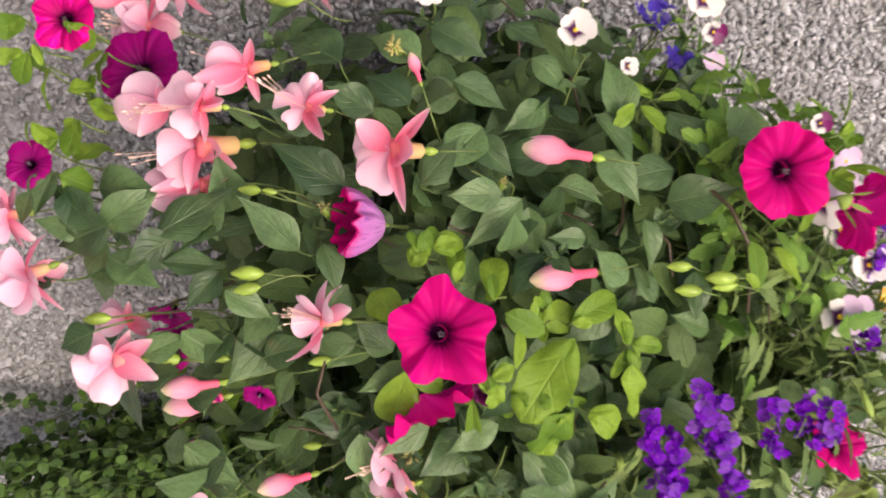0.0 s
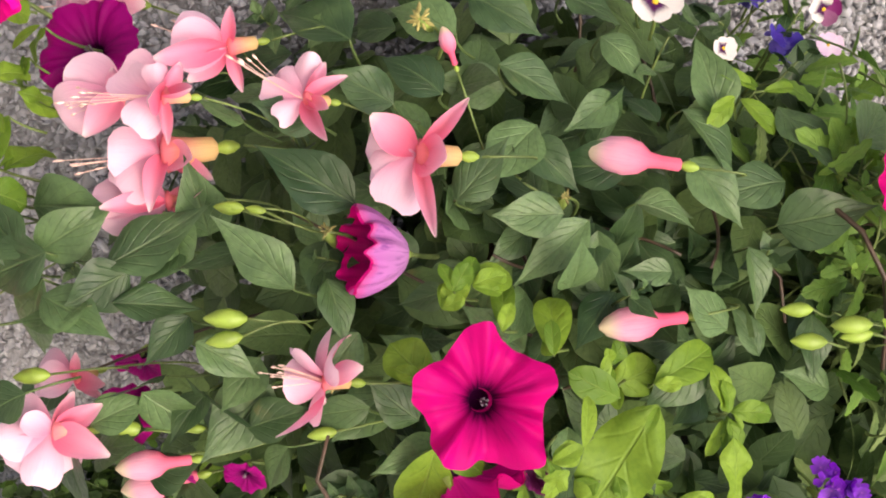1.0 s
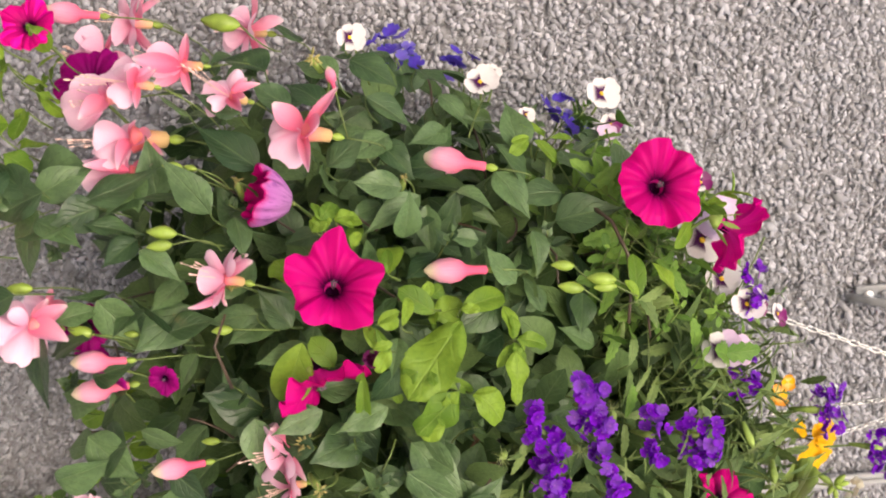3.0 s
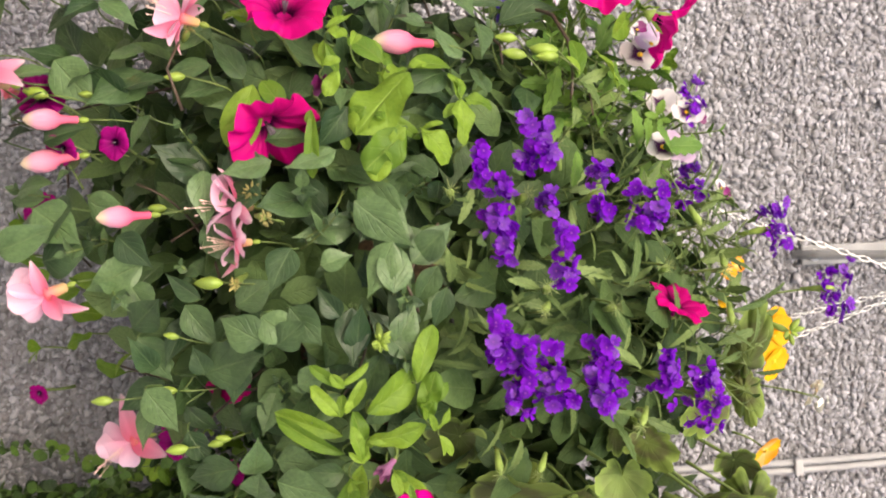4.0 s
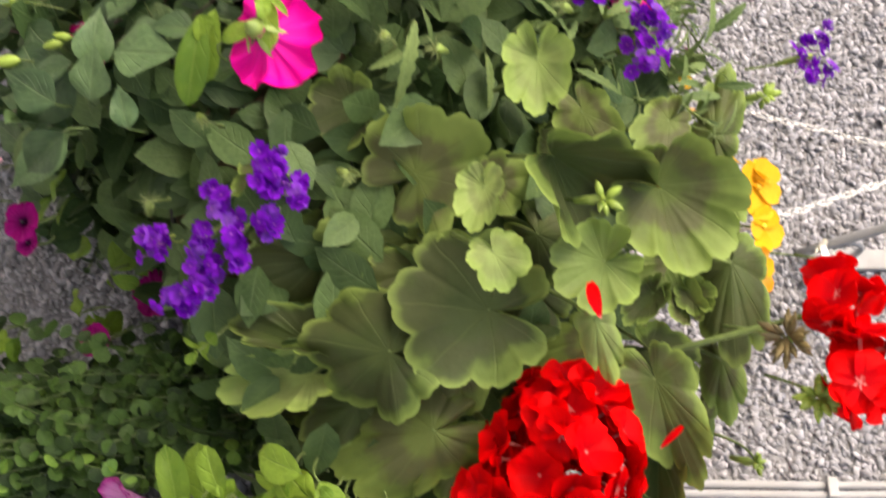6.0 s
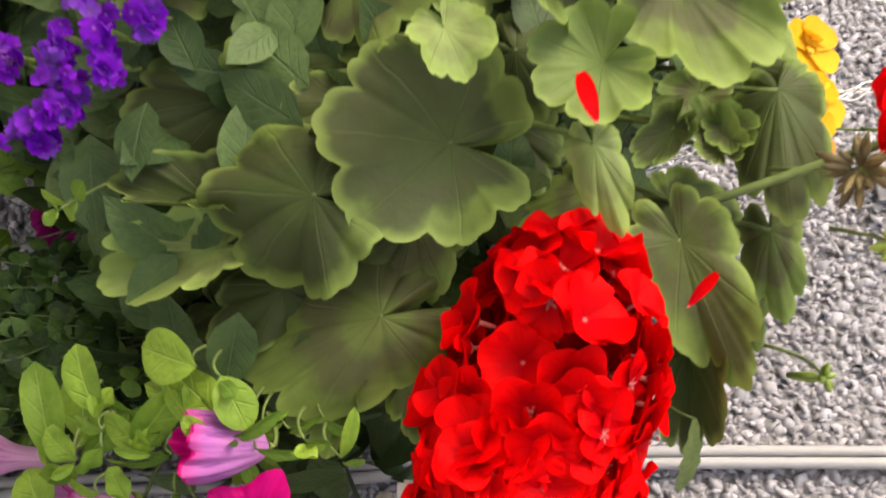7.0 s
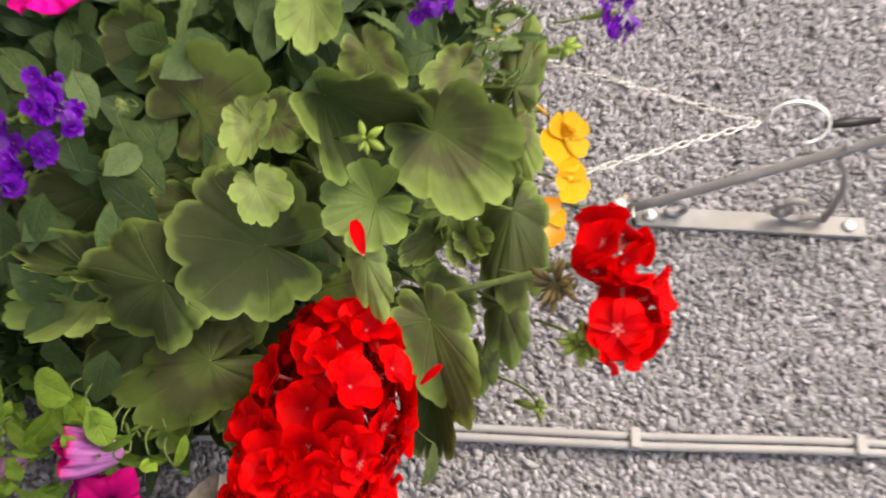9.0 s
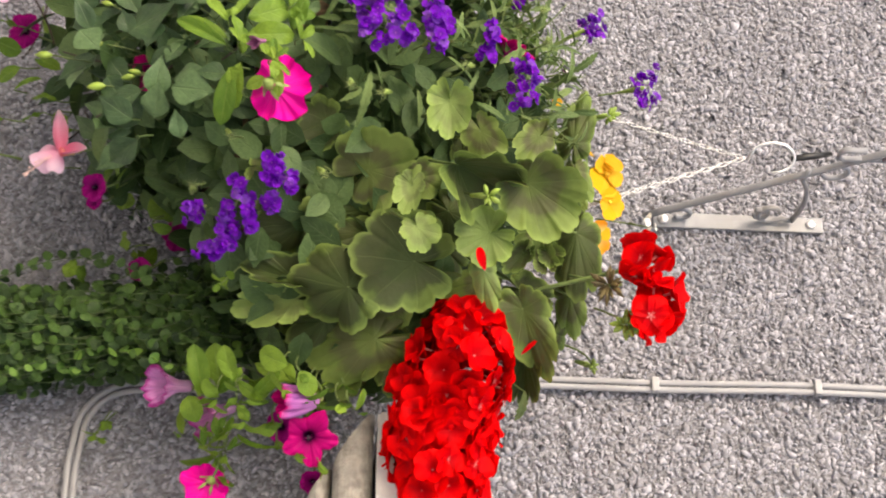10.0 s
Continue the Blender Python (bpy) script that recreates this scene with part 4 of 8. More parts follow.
PANSY = {"white": pansy_petals(M["clear_white"], M["white_petal"], M["white_petal"]),
         "lilac": pansy_petals(M["lilac_petal"], M["white_petal"], M["white_petal"]),
         "plum": pansy_petals(M["plum_petal"], M["white_petal"], M["white_petal"]),
         "pale": pansy_petals(M["lilac_petal"], M["lilac_petal"], M["lilac_petal"]),
         "yellow": pansy_petals(M["yellow_petal"], M["yellow_petal"], M["yellow_petal"]),
         "orange": pansy_petals(M["orange_petal"], M["yellow_petal"], M["orange_petal"])}
EYE = lathe("eye", [(0.01, 0.14, 0), (0.10, 0.12, 0), (0.13, 0.05, 0), (0.05, 0.0, 0)], M["eye"], 8)

# ---- plants: growing them ----
def stalk_of(plant, points, thick, key="stem"):
    """A thin stalk, a part of its plant."""
    r = [thick * (1.35 - 0.35 * i / (len(points) - 1)) for i in range(len(points))]
    part("stem", tube("stem", points, r, M[key], 5), plant)


def stem_to(plant, at, pull=(0, 0, 0.0), thick=0.0012, inward=0.86, key="stem"):
    """A stalk from inside the growth to a flower or leaf."""
    at = Vector(at)
    d = at - CORE
    root = CORE + d * inward + Vector([rng.uniform(-0.005, 0.005) for _ in range(3)])
    stalk_of(plant, bend(root, at, Vector(pull) * 0.5 + Vector([rng.uniform(-0.003, 0.003) for _ in range(3)]), 6), thick, key)


COUNT = collections.Counter()
BUNCH = collections.defaultdict(lambda: ([], [], []))


def put_leaf(plant, kind, me, m):
    """A leaf as a part of its plant; past some three hundred they join the bunch of small leaves."""
    COUNT[plant.name] += 1
    if COUNT[plant.name] <= 300:
        part("leaf", me, plant, m)
        return
    verts, faces, uvs = BUNCH[plant.name, kind]
    v, f, uv = SHAPE[me.name]
    k = len(verts)
    verts.extend(m @ Vector(p) for p in v)
    uvs.extend(uv)
    faces.extend(tuple(i + k for i in q) for q in f)


def leaf(plant, kind, base, tip, wide=1.0, lean=(0, 0, 0), stalk=True):
    """A leaf from base to tip, facing out of the basket and a little up."""
    base, tip = Vector(base), Vector(tip)
    out = ((base + tip) / 2 - CORE).normalized()
    up = out + Vector((0, 0, 0.30)) + Vector([rng.uniform(-0.42, 0.42) for _ in range(3)]) + Vector(lean)
    size = (tip - base).length
    me = rng.choice(LEAF[kind])
    put_leaf(plant, kind, me, aim(base, tip - base, up, (size * wide, size, size)))
    if kind == "petunia" and stalk:
        for _ in range(rng.choice((0, 1, 1, 2))):
            way = (tip - base).normalized() + Vector([rng.uniform(-1.0, 1.0) for _ in range(3)]) + out * 0.3
            s = rng.uniform(0.010, 0.019)
            put_leaf(plant, kind, rng.choice(LEAF[kind]), aim(base + out * 0.003, way, up, (s * 0.9, s, s)))
    if stalk:
        stem_to(plant, base, (0, 0, -0.01), 0.0006, 0.94, "dark_stem" if kind == "fuchsia" else "stem")


def round_leaf(plant, at, radius, normal, spin, kind=0):
    at = Vector(at)
    part("leaf", GERANIUM[kind], plant, face(at, normal, radius, spin))
    stem_to(plant, at, (0, 0, 0.01), 0.0012, 0.84)


def zonal_leaf(plant, base, tip, normal, wide, form, young=False):
    """A geranium leaf from its stalk to its tip; wide: its width against that length."""
    base, tip = Vector(base), Vector(tip)
    size = (tip - base).length
    me = zonal_mesh(rng.randrange(10 ** 6), wide, form, M["young_geranium_leaf" if young else "geranium_leaf"])
    part("leaf", me, plant, aim(base, tip - base, normal, size), "light green young leaf" if young else "")
    stem_to(plant, base, (0, 0, 0.01), 0.0012, 0.84)


def petunia_flower(plant, kind, at, normal, size, spin=0.0, label=""):
    """A petunia flower: trumpet, its underside, calyx and stamens. size: its radius."""
    m = face(at, normal, size, spin)
    f = part("flower", PETUNIA[kind][rng.randrange(len(PETUNIA[kind]))], plant, m, label)
    sub("underside", UNDER[kind], f, Matrix.Identity(4))
    deep, grown = TUBE_DEPTH.get(kind, 0.75), 0.6 if kind in ("faded", "pale", "crumpled", "spent") else 1.0
    sub("calyx", CALYX, f, Matrix.Translation((0, 0, 0.78 * grown - deep)) @ Matrix.Scale(grown, 4))
    if kind in ("open", "star", "broad", "round", "dark"):
        sub("stamen", HEART, f, Matrix.Identity(4))
    stem_to(plant, m @ Vector((0, 0, -deep - 0.25 * grown)), (0, 0, 0.004), 0.0011, 0.92)


def fuchsia_flower(plant, foot, tip, skirt=9, spread=70, side=(0, -1, 0), label=""):
    """A hanging double fuchsia: tube, four flung-back sepals, a skirt of petals and long stamens."""
    foot, tip = Vector(foot), Vector(tip)
    size = (tip - foot).length
    m = aim(foot, Vector(side), foot - tip, size)
    way = (foot - tip).normalized()
    m = face(foot, way, size, rng.uniform(0, 90))
    f = part("flower", FTUBE, plant, m, label)
    for k in range(4):
        a = radians(90 * k + rng.uniform(-14, 14))
        lift = radians(spread - 90 + rng.uniform(-16, 22))
        sub("sepal", rng.choice(SEPAL), f, Matrix.Translation((0, 0, -0.32)) @ Matrix.Rotation(a, 4, 'Z') @ Matrix.Translation((0, 0.09, 0)) @ Matrix.Rotation(lift, 4, 'X') @ Matrix.Scale(rng.uniform(0.62, 0.82), 4))
    for k in range(skirt):
        a = radians(360 / max(1, skirt) * k + rng.uniform(-18, 18))
        down = radians(-(32 + 44 * (k % 2) + rng.uniform(-10, 10)))
        sub("petal", rng.choice(SKIRT), f, Matrix.Translation((0, 0, -0.33)) @ Matrix.Rotation(a, 4, 'Z') @ Matrix.Translation((0, 0.05, 0)) @ Matrix.Rotation(down, 4, 'X') @ Matrix.Scale(rng.uniform(0.42, 0.56), 4))
    sub("stamen_tuft", STAMENS, f, Matrix.Identity(4))
    sub("ovary", OVARY, f, Matrix.Identity(4))
    pedicel(plant, m, size)


BLOOM_SEPAL = [sheet("sepal", M["fuchsia_sepal"], 1.0, c, 0.35, 0.42, nu=7, nv=10, blunt=0.95) for c in (0.45, -0.35, 0.75)]
BLOOM_PETAL = [sheet("petal", M["fuchsia_petal"], 1.0, c, u, 0.64, nu=9, nv=10, blunt=0.45) for c, u in ((-0.7, -0.45), (-0.4, 0.4), (-1.0, -0.3), (0.5, -0.5))]


def fuchsia_bloom(plant, foot, mouth, side, sepals, petals, stamens=None):
    """A double fuchsia seen close: each sepal and petal springs from the mouth of the tube and reaches to its own tip."""
    foot, mouth, side = Vector(foot), Vector(mouth), Vector(side)
    way = foot - mouth
    m = face(foot, way, way.length / 0.345, rng.uniform(0, 90))
    f = part("flower", FTUBE, plant, m)
    inv = m.inverted()
    for shapes, tips, name in ((BLOOM_PETAL, petals, "petal"), (BLOOM_SEPAL, sepals, "sepal")):
        for tip, wide in tips:
            tip = Vector(tip)
            size = (tip - mouth).length
            lean = side + Vector([rng.uniform(-0.35, 0.35) for _ in range(3)])
            sub(name, rng.choice(shapes), f, inv @ aim(mouth.lerp(tip, 0.02), tip - mouth, lean, (size * wide, size, size)))
    if stamens:
        end = Vector(stamens)
        pieces = []
        for k in range(6):
            tip = mouth.lerp(end, rng.uniform(0.72, 1.0)) + Vector([rng.uniform(-0.006, 0.006) for _ in range(3)])
            pieces.append(tube_data([inv @ q for q in bend(mouth, tip, (0, 0, -0.002), 4)], 0.00022 / m.median_scale, 4))
            pieces.append(tube_data([inv @ tip.lerp(mouth, -0.05), inv @ tip, inv @ tip.lerp(mouth, 0.05)], [0.0003 / m.median_scale, 0.0007 / m.median_scale, 0.0003 / m.median_scale], 5))
        sub("stamen_tuft", joined("stamen_tuft", pieces, M["stamen"]), f, Matrix.Identity(4))
    sub("ovary", OVARY, f, Matrix.Scale(0.8, 4))
    pedicel(plant, m, 1)


def pedicel(plant, m, size):
    """The thin arched stalk from which a fuchsia flower or bud hangs."""
    top = m @ Vector((0, 0, 0.16))
    out = (top - CORE).normalized()
    lift = (m.to_3x3() @ Vector((0, 0, 1))).normalized()
    end = top + lift * rng.uniform(0.012, 0.03) - out * rng.uniform(0.02, 0.035) + Vector((rng.uniform(-0.02, 0.02), 0, rng.uniform(-0.012, 0.012)))
    stalk_of(plant, bend(top, end, lift * 0.022 + out * 0.006, 7), 0.0005)


def fuchsia_bud(plant, foot, tip):
    foot, tip = Vector(foot), Vector(tip)
    m = face(foot, foot - tip, (tip - foot).length, rng.uniform(0, 90))
    b = part("bud", FBUD, plant, m, "plump pink bud with pale green tip")
    sub("ovary", OVARY, b, Matrix.Identity(4))
    pedicel(plant, m, 1)


def green_bud(plant, at, size=0.016, way=(0, 0, 1)):
    m = face(at, way, size)
    part("green_bud", GREEN, plant, m)
    back = Vector(at) + Vector(way).normalized() * 0.02 - (Vector(at) - CORE).normalized() * 0.02
    stalk_of(plant, bend(at, back, Vector(way).normalized() * 0.01 + Vector([rng.uniform(-0.008, 0.008) for _ in range(3)]), 6), 0.0005)


def verbena_cluster(plant, at, wide, tall, florets=9, label=""):
    """A head of small purple florets on a thin stalk; wide: along z, tall: along the wall."""
    at = Vector(at)
    out = (at - CORE).normalized()
    m = face(at, out, 1.0)
    side = Vector((out.y, -out.x, 0)).normalized()
    head = part("flower_head", tube("flower_head", [(0, 0, -0.03), (0, 0, -0.012), (0, 0, -0.004)], [0.0012, 0.003, 0.002], M["calyx"], 6), plant, m, label)
    inv = m.inverted()
    for k in range(florets):
        q = at + side * rng.uniform(-0.5, 0.5) * tall + Vector((0, 0, rng.uniform(-0.5, 0.5) * wide)) + out * rng.uniform(-0.012, 0.008)
        way = (out + (q - at) * 25 * rng.uniform(0.5, 1.5) + Vector([rng.uniform(-0.8, 0.8) for _ in range(3)])).normalized()
        sub("floret", rng.choice(FLORET), head, inv @ face(q, way, rng.uniform(0.0044, 0.0066), rng.uniform(0, 72)))
    stem_to(plant, at - out * 0.02, (0, 0, 0.004), 0.0007, 0.92)


def pansy_flower(plant, kind, at, normal, size, spin=0.0, label=""):
    m = face(at, normal, size, spin)
    f = part("flower", EYE, plant, m, label)
    for me, local in PANSY[kind]:
        sub("petal", me, f, local)
    stem_to(plant, m @ Vector((0, 0, -0.1)), (0, 0, 0.01), 0.0008, 0.92)


def geranium_head(plant, at, axis, wide, tall, florets, root, label):
    """A dense ball of red florets at the end of a stout stalk."""
    at, axis = Vector(at), Vector(axis).normalized()
    m = face(at, axis, 1.0)
    v, f = tube_data(bend(Vector(root), at - axis * tall * 0.2, (0, 0, 0.0), 8), 0.0021, 8)
    inv = m.inverted()
    head = part("flower_head", mesh_of("flower_head", [inv @ Vector(p) for p in v], f, M["stem"]), plant, m, label)
    gold = 2.39996
    for k in range(florets):
        z = 1 - 1.75 * (k + 0.5) / florets
        a, rr = gold * k, math.sqrt(max(0.0, 1 - z * z))
        d = Vector((rr * math.cos(a), rr * math.sin(a), z))
        spot = Vector((d.x * wide, d.y * wide, d.z * tall)) * (rng.uniform(0.86, 1.02) if k % 3 else rng.uniform(0.62, 0.75))
        way = (d + Vector([rng.uniform(-0.35, 0.35) for _ in range(3)])).normalized()
        sub("floret", rng.choice(REDS), head, face(spot, way, rng.uniform(0.0180, 0.0215), rng.uniform(0, 72)))


def geranium_truss(plant, spine, florets, root, label):
    """A long crowded head of red florets along a spine of places and radii, at the end of a stout stalk."""
    places, radii = [Vector(p[:3]) for p in spine], [p[3] for p in spine]
    m = Matrix.Translation(places[0])
    v, f = tube_data(bend(Vector(root), places[2], (0, 0, 0.0), 8), 0.0024, 8)
    head = part("flower_head", mesh_of("flower_head", [Vector(p) - places[0] for p in v], f, M["stem"]), plant, m, label)
    ahead = (places[0] - places[1]).normalized()
    n = len(places) - 1
    for k in range(florets):
        s = n * ((k + 0.5) / florets) ** 0.92
        i = min(int(s), n - 1)
        mid, wide = places[i].lerp(places[i + 1], s - i), radii[i] + (radii[i + 1] - radii[i]) * (s - i)
        way = (places[i + 1] - places[i]).normalized()
        side = way.orthogonal().normalized()
        a = 2.39996 * k + rng.uniform(-0.25, 0.25)
        d = (side * math.cos(a) + way.cross(side) * math.sin(a)) + ahead * max(0.0, 0.9 - s) * 1.2
        deep = rng.uniform(0.86, 1.08) if k % 4 else rng.uniform(0.60, 0.74)
        out = (d.normalized() + Vector([rng.uniform(-0.30, 0.30) for _ in range(3)])).normalized()
        sub("floret", rng.choice(REDS), head, face(mid + d.normalized() * wide * deep - places[0], out, rng.uniform(0.0155, 0.0195), rng.uniform(0, 360)))


def bud_tuft(plant, at, axis, size, count, me=None, label="tuft of pointed green buds"):
    """A tuft of pointed buds, bracts or withered flowers."""
    m = face(at, axis, 1.0)
    tuft = part("bud_tuft", tube("bud_tuft", [(0, 0, -0.02), (0, 0, -0.006), (0, 0, 0)], [0.0016, 0.003, 0.001], M["calyx"], 6), plant, m, label)
    for k in range(count):
        a = 2.4 * k
        d = Vector((math.cos(a) * 0.8, math.sin(a) * 0.8, rng.uniform(-0.3, 1.0))).normalized()
        near, far, big = (0.0, 0.34, 0.5) if me is BROWN else (0.0, 0.25, 1.0)
        sub("bud", me or GREEN, tuft, face(d * size * rng.uniform(near, far), -d, size * big * rng.uniform(0.6, 1.0)))
    stem_to(plant, at, (0, 0, 0.02), 0.0008, 0.9)


def red_petal(plant, base, tip):
    base, tip = Vector(base), Vector(tip)
    part("petal", RED_PETAL, plant, aim(base, tip - base, base - CORE, (tip - base).length), "single red petal fallen on a leaf")


RED_PETAL = sheet("petal", M["red"], 0.42, 0.5, 0.4, 0.6)


def sprig(plant, at, me, reach, count, size):
    """A small loose head of tiny flowers."""
    at = Vector(at)
    out = (at - CORE).normalized()
    m = face(at, out, 1.0)
    head = part("flower_head", tube("flower_head", [(0, 0, -0.02), (0, 0, 0)], [0.0009, 0.0007], M["stem"], 5), plant, m)
    for k in range(count):
        q = Vector([rng.gauss(0, 0.5) * reach for _ in range(3)])
        sub("floret", me, head, face(q, (rng.uniform(-0.8, 0.8), rng.uniform(-0.8, 0.8), 1), size * rng.uniform(0.8, 1.2), rng.uniform(0, 72)))
    stem_to(plant, at, (0, 0, 0.02), 0.0006, 0.85)

# ---- the plants in the basket ----
fuchsia = thing("fuchsia", "dark green fuchsia with drooping pale pink double flowers", "fuchsia plant", (0.12, -0.16, 1.59))
petunia_front = thing("petunia", "petunia with magenta trumpets and light green leaves", "petunia plant", (0.14, -0.2, 1.59), "petunias in the basket")
petunia_upper = thing("petunia", "magenta petunia among white pansies above the fuchsia", "petunia plant", (0.18, -0.17, 1.6), "petunias in the basket")
petunia_middle = thing("petunia", "light green petunia shoot with one magenta flower turned away", "petunia plant", (0.28, -0.25, 1.58), "petunias in the basket")
petunia_low = thing("petunia", "petunia with star-shaped magenta and faded lilac trumpets", "petunia plant", (0.36, -0.15, 1.57), "petunias in the basket")
petunia_back = thing("petunia", "shaded deep magenta petunia behind the fuchsia flowers", "petunia plant", (0.12, -0.12, 1.58), "petunias in the basket")
petunia_trailing = thing("petunia", "trailing petunia with small deep magenta flowers near the wall", "petunia plant", (0.26, -0.08, 1.57), "petunias in the basket")
verbena_upper = thing("verbena", "verbena with violet flower heads and narrow toothed leaves", "verbena plant", (0.22, -0.24, 1.6), "verbenas in the basket")
verbena_low = thing("verbena", "drooping verbena shoot with violet flower heads", "verbena plant", (0.33, -0.24, 1.58), "verbenas in the basket")
geranium = thing("geranium", "zonal geranium with round green leaves and bright red flower heads", "geranium plant", (0.34, -0.18, 1.6))
pansy = thing("pansy", "pansies with white and plum faces at the rim", "pansy plant", (0.16, -0.14, 1.6))
viola = thing("viola", "yellow and orange violas beside the chain", "viola plant", (0.27, -0.12, 1.6))
lobelia = thing("lobelia", "small blue lobelia tuft behind the fuchsia leaves", "lobelia plant", (0.14, -0.10, 1.6))
alyssum = thing("alyssum", "thin sprig of tiny white alyssum flowers", "alyssum plant", (0.30, -0.12, 1.6))

# flowers
petunia_flower(petunia_front, "broad", (0.009, -0.389, 1.498), (-0.680, -0.715, 0.12), 0.0310, 33)
petunia_flower(petunia_front, "crumpled", (-0.026, -0.320, 1.445), (-0.38, -0.22, -0.90), 0.0200, 10)
petunia_flower(petunia_front, "round", (0.102, -0.372, 1.486), (0.68, -0.60, 0.42), 0.0340, 30)
petunia_flower(petunia_upper, "round", (-0.009, -0.304, 1.724), (-0.527, -0.840, 0.127), 0.0309, 40)
petunia_flower(petunia_upper, "open", (0.037, -0.302, 1.783), (0.526, -0.099, 0.844), 0.0295, 0)
petunia_flower(petunia_middle, "round", (0.360, -0.429, 1.570), (-0.273, 0.859, 0.433), 0.0280, 0)
petunia_flower(petunia_middle, "faded", (0.319, -0.438, 1.547), (0.522, -0.593, -0.613), 0.0117, 0)
petunia_flower(petunia_front, "faded", (0.069, -0.384, 1.517), (-0.426, -0.873, 0.240), 0.0131, 0)
petunia_flower(petunia_low, "star", (0.572, -0.189, 1.600), (0.590, -0.793, 0.152), 0.0228, 10)
petunia_flower(petunia_low, "spent", (0.550, -0.223, 1.572), (0.17, -0.29, -0.94), 0.0148, 40)
petunia_flower(petunia_low, "pale", (0.505, -0.136, 1.458), (0.237, -0.562, -0.793), 0.0328, 0)
petunia_flower(petunia_low, "pale", (0.524, -0.111, 1.500), (0.481, -0.475, -0.737), 0.0332, 0)
petunia_flower(petunia_low, "open", (0.592, -0.100, 1.502), (0.143, 0.916, -0.375), 0.0236, 0)
petunia_flower(petunia_low, "dark", (0.527, -0.092, 1.569), (0.416, -0.908, -0.038), 0.0157, 0)
petunia_flower(petunia_low, "dark", (0.580, -0.085, 1.602), (0.660, -0.751, -0.019), 0.0127, 0)
petunia_flower(petunia_back, "open", (-0.124, -0.208, 1.288), (-0.679, -0.725, -0.118), 0.0202, 20)
petunia_flower(petunia_back, "dark", (-0.085, -0.211, 1.325), (-0.848, -0.495, -0.192), 0.0275, 0)
petunia_flower(petunia_back, "dark", (-0.053, -0.256, 1.252), (-0.802, -0.585, -0.118), 0.0160, 0)
petunia_flower(petunia_back, "dark", (0.065, -0.319, 1.321), (-0.212, -0.977, -0.018), 0.0174, 0)
petunia_flower(petunia_back, "dark", (0.100, -0.339, 1.372), (0.067, -0.948, -0.312), 0.0119, 0)
petunia_flower(petunia_back, "dark", (0.104, -0.329, 1.334), (0.491, -0.821, -0.291), 0.0121, 0)
petunia_flower(petunia_back, "open", (0.275, -0.321, 1.440), (0.228, -0.883, -0.409), 0.0183, 0)
petunia_flower(petunia_trailing, "dark", (0.321, -0.090, 1.452), (0.321, -0.889, -0.327), 0.0182, 42)
petunia_flower(petunia_trailing, "dark", (0.384, -0.136, 1.424), (0.321, -0.889, -0.327), 0.0123, 32)
petunia_flower(petunia_trailing, "dark", (0.390, -0.125, 1.509), (0.321, -0.889, -0.327), 0.0111, 45)
petunia_flower(petunia_trailing, "dark", (0.340, -0.219, 1.386), (0.321, -0.889, -0.327), 0.0135, 10)
petunia_flower(petunia_trailing, "dark", (0.334, -0.182, 1.381), (0.321, -0.889, -0.327), 0.0091, 8)
petunia_flower(petunia_trailing, "dark", (0.296, -0.200, 1.281), (0.321, -0.889, -0.327), 0.0085, 5)
petunia_flower(petunia_trailing, "dark", (0.153, -0.200, 1.293), (0.321, -0.889, -0.327), 0.0182, 5)
petunia_flower(petunia_trailing, "dark", (0.274, -0.160, 1.439), (-0.028, -0.951, -0.308), 0.0164, 30)
fuchsia_flower(fuchsia, (-0.072, -0.157, 1.342), (-0.086, -0.158, 1.294), 9, 95)
fuchsia_flower(fuchsia, (-0.001, -0.298, 1.257), (0.000, -0.313, 1.217), 9, 95)
fuchsia_flower(fuchsia, (-0.026, -0.273, 1.247), (-0.033, -0.281, 1.212), 8, 95)
fuchsia_flower(fuchsia, (0.022, -0.355, 1.438), (0.009, -0.358, 1.401), 6, 70)
fuchsia_flower(fuchsia, (0.148, -0.360, 1.468), (0.145, -0.368, 1.426), 8, 70)
fuchsia_flower(fuchsia, (0.172, -0.366, 1.466), (0.172, -0.374, 1.434), 7, 60)
fuchsia_flower(fuchsia, (-0.099, -0.140, 1.366), (-0.109, -0.146, 1.322), 7, 100)
fuchsia_flower(fuchsia, (-0.076, -0.099, 1.448), (-0.086, -0.105, 1.405), 6, 90)
fuchsia_bloom(fuchsia, (-0.0931, -0.2410, 1.4129), (-0.0950, -0.2449, 1.3993), (-0.54, -0.83, 0.13),
              sepals=[((-0.1201, -0.2409, 1.4062), 0.26), ((-0.1068, -0.2561, 1.3619), 0.34), ((-0.0749, -0.2523, 1.4047), 0.30), ((-0.0843, -0.2493, 1.3782), 0.50)],
              petals=[((-0.1046, -0.2363, 1.3768), 0.95), ((-0.1052, -0.2520, 1.3767), 1.00), ((-0.0920, -0.2532, 1.3814), 0.85)], stamens=(-0.1045, -0.2419, 1.3709))
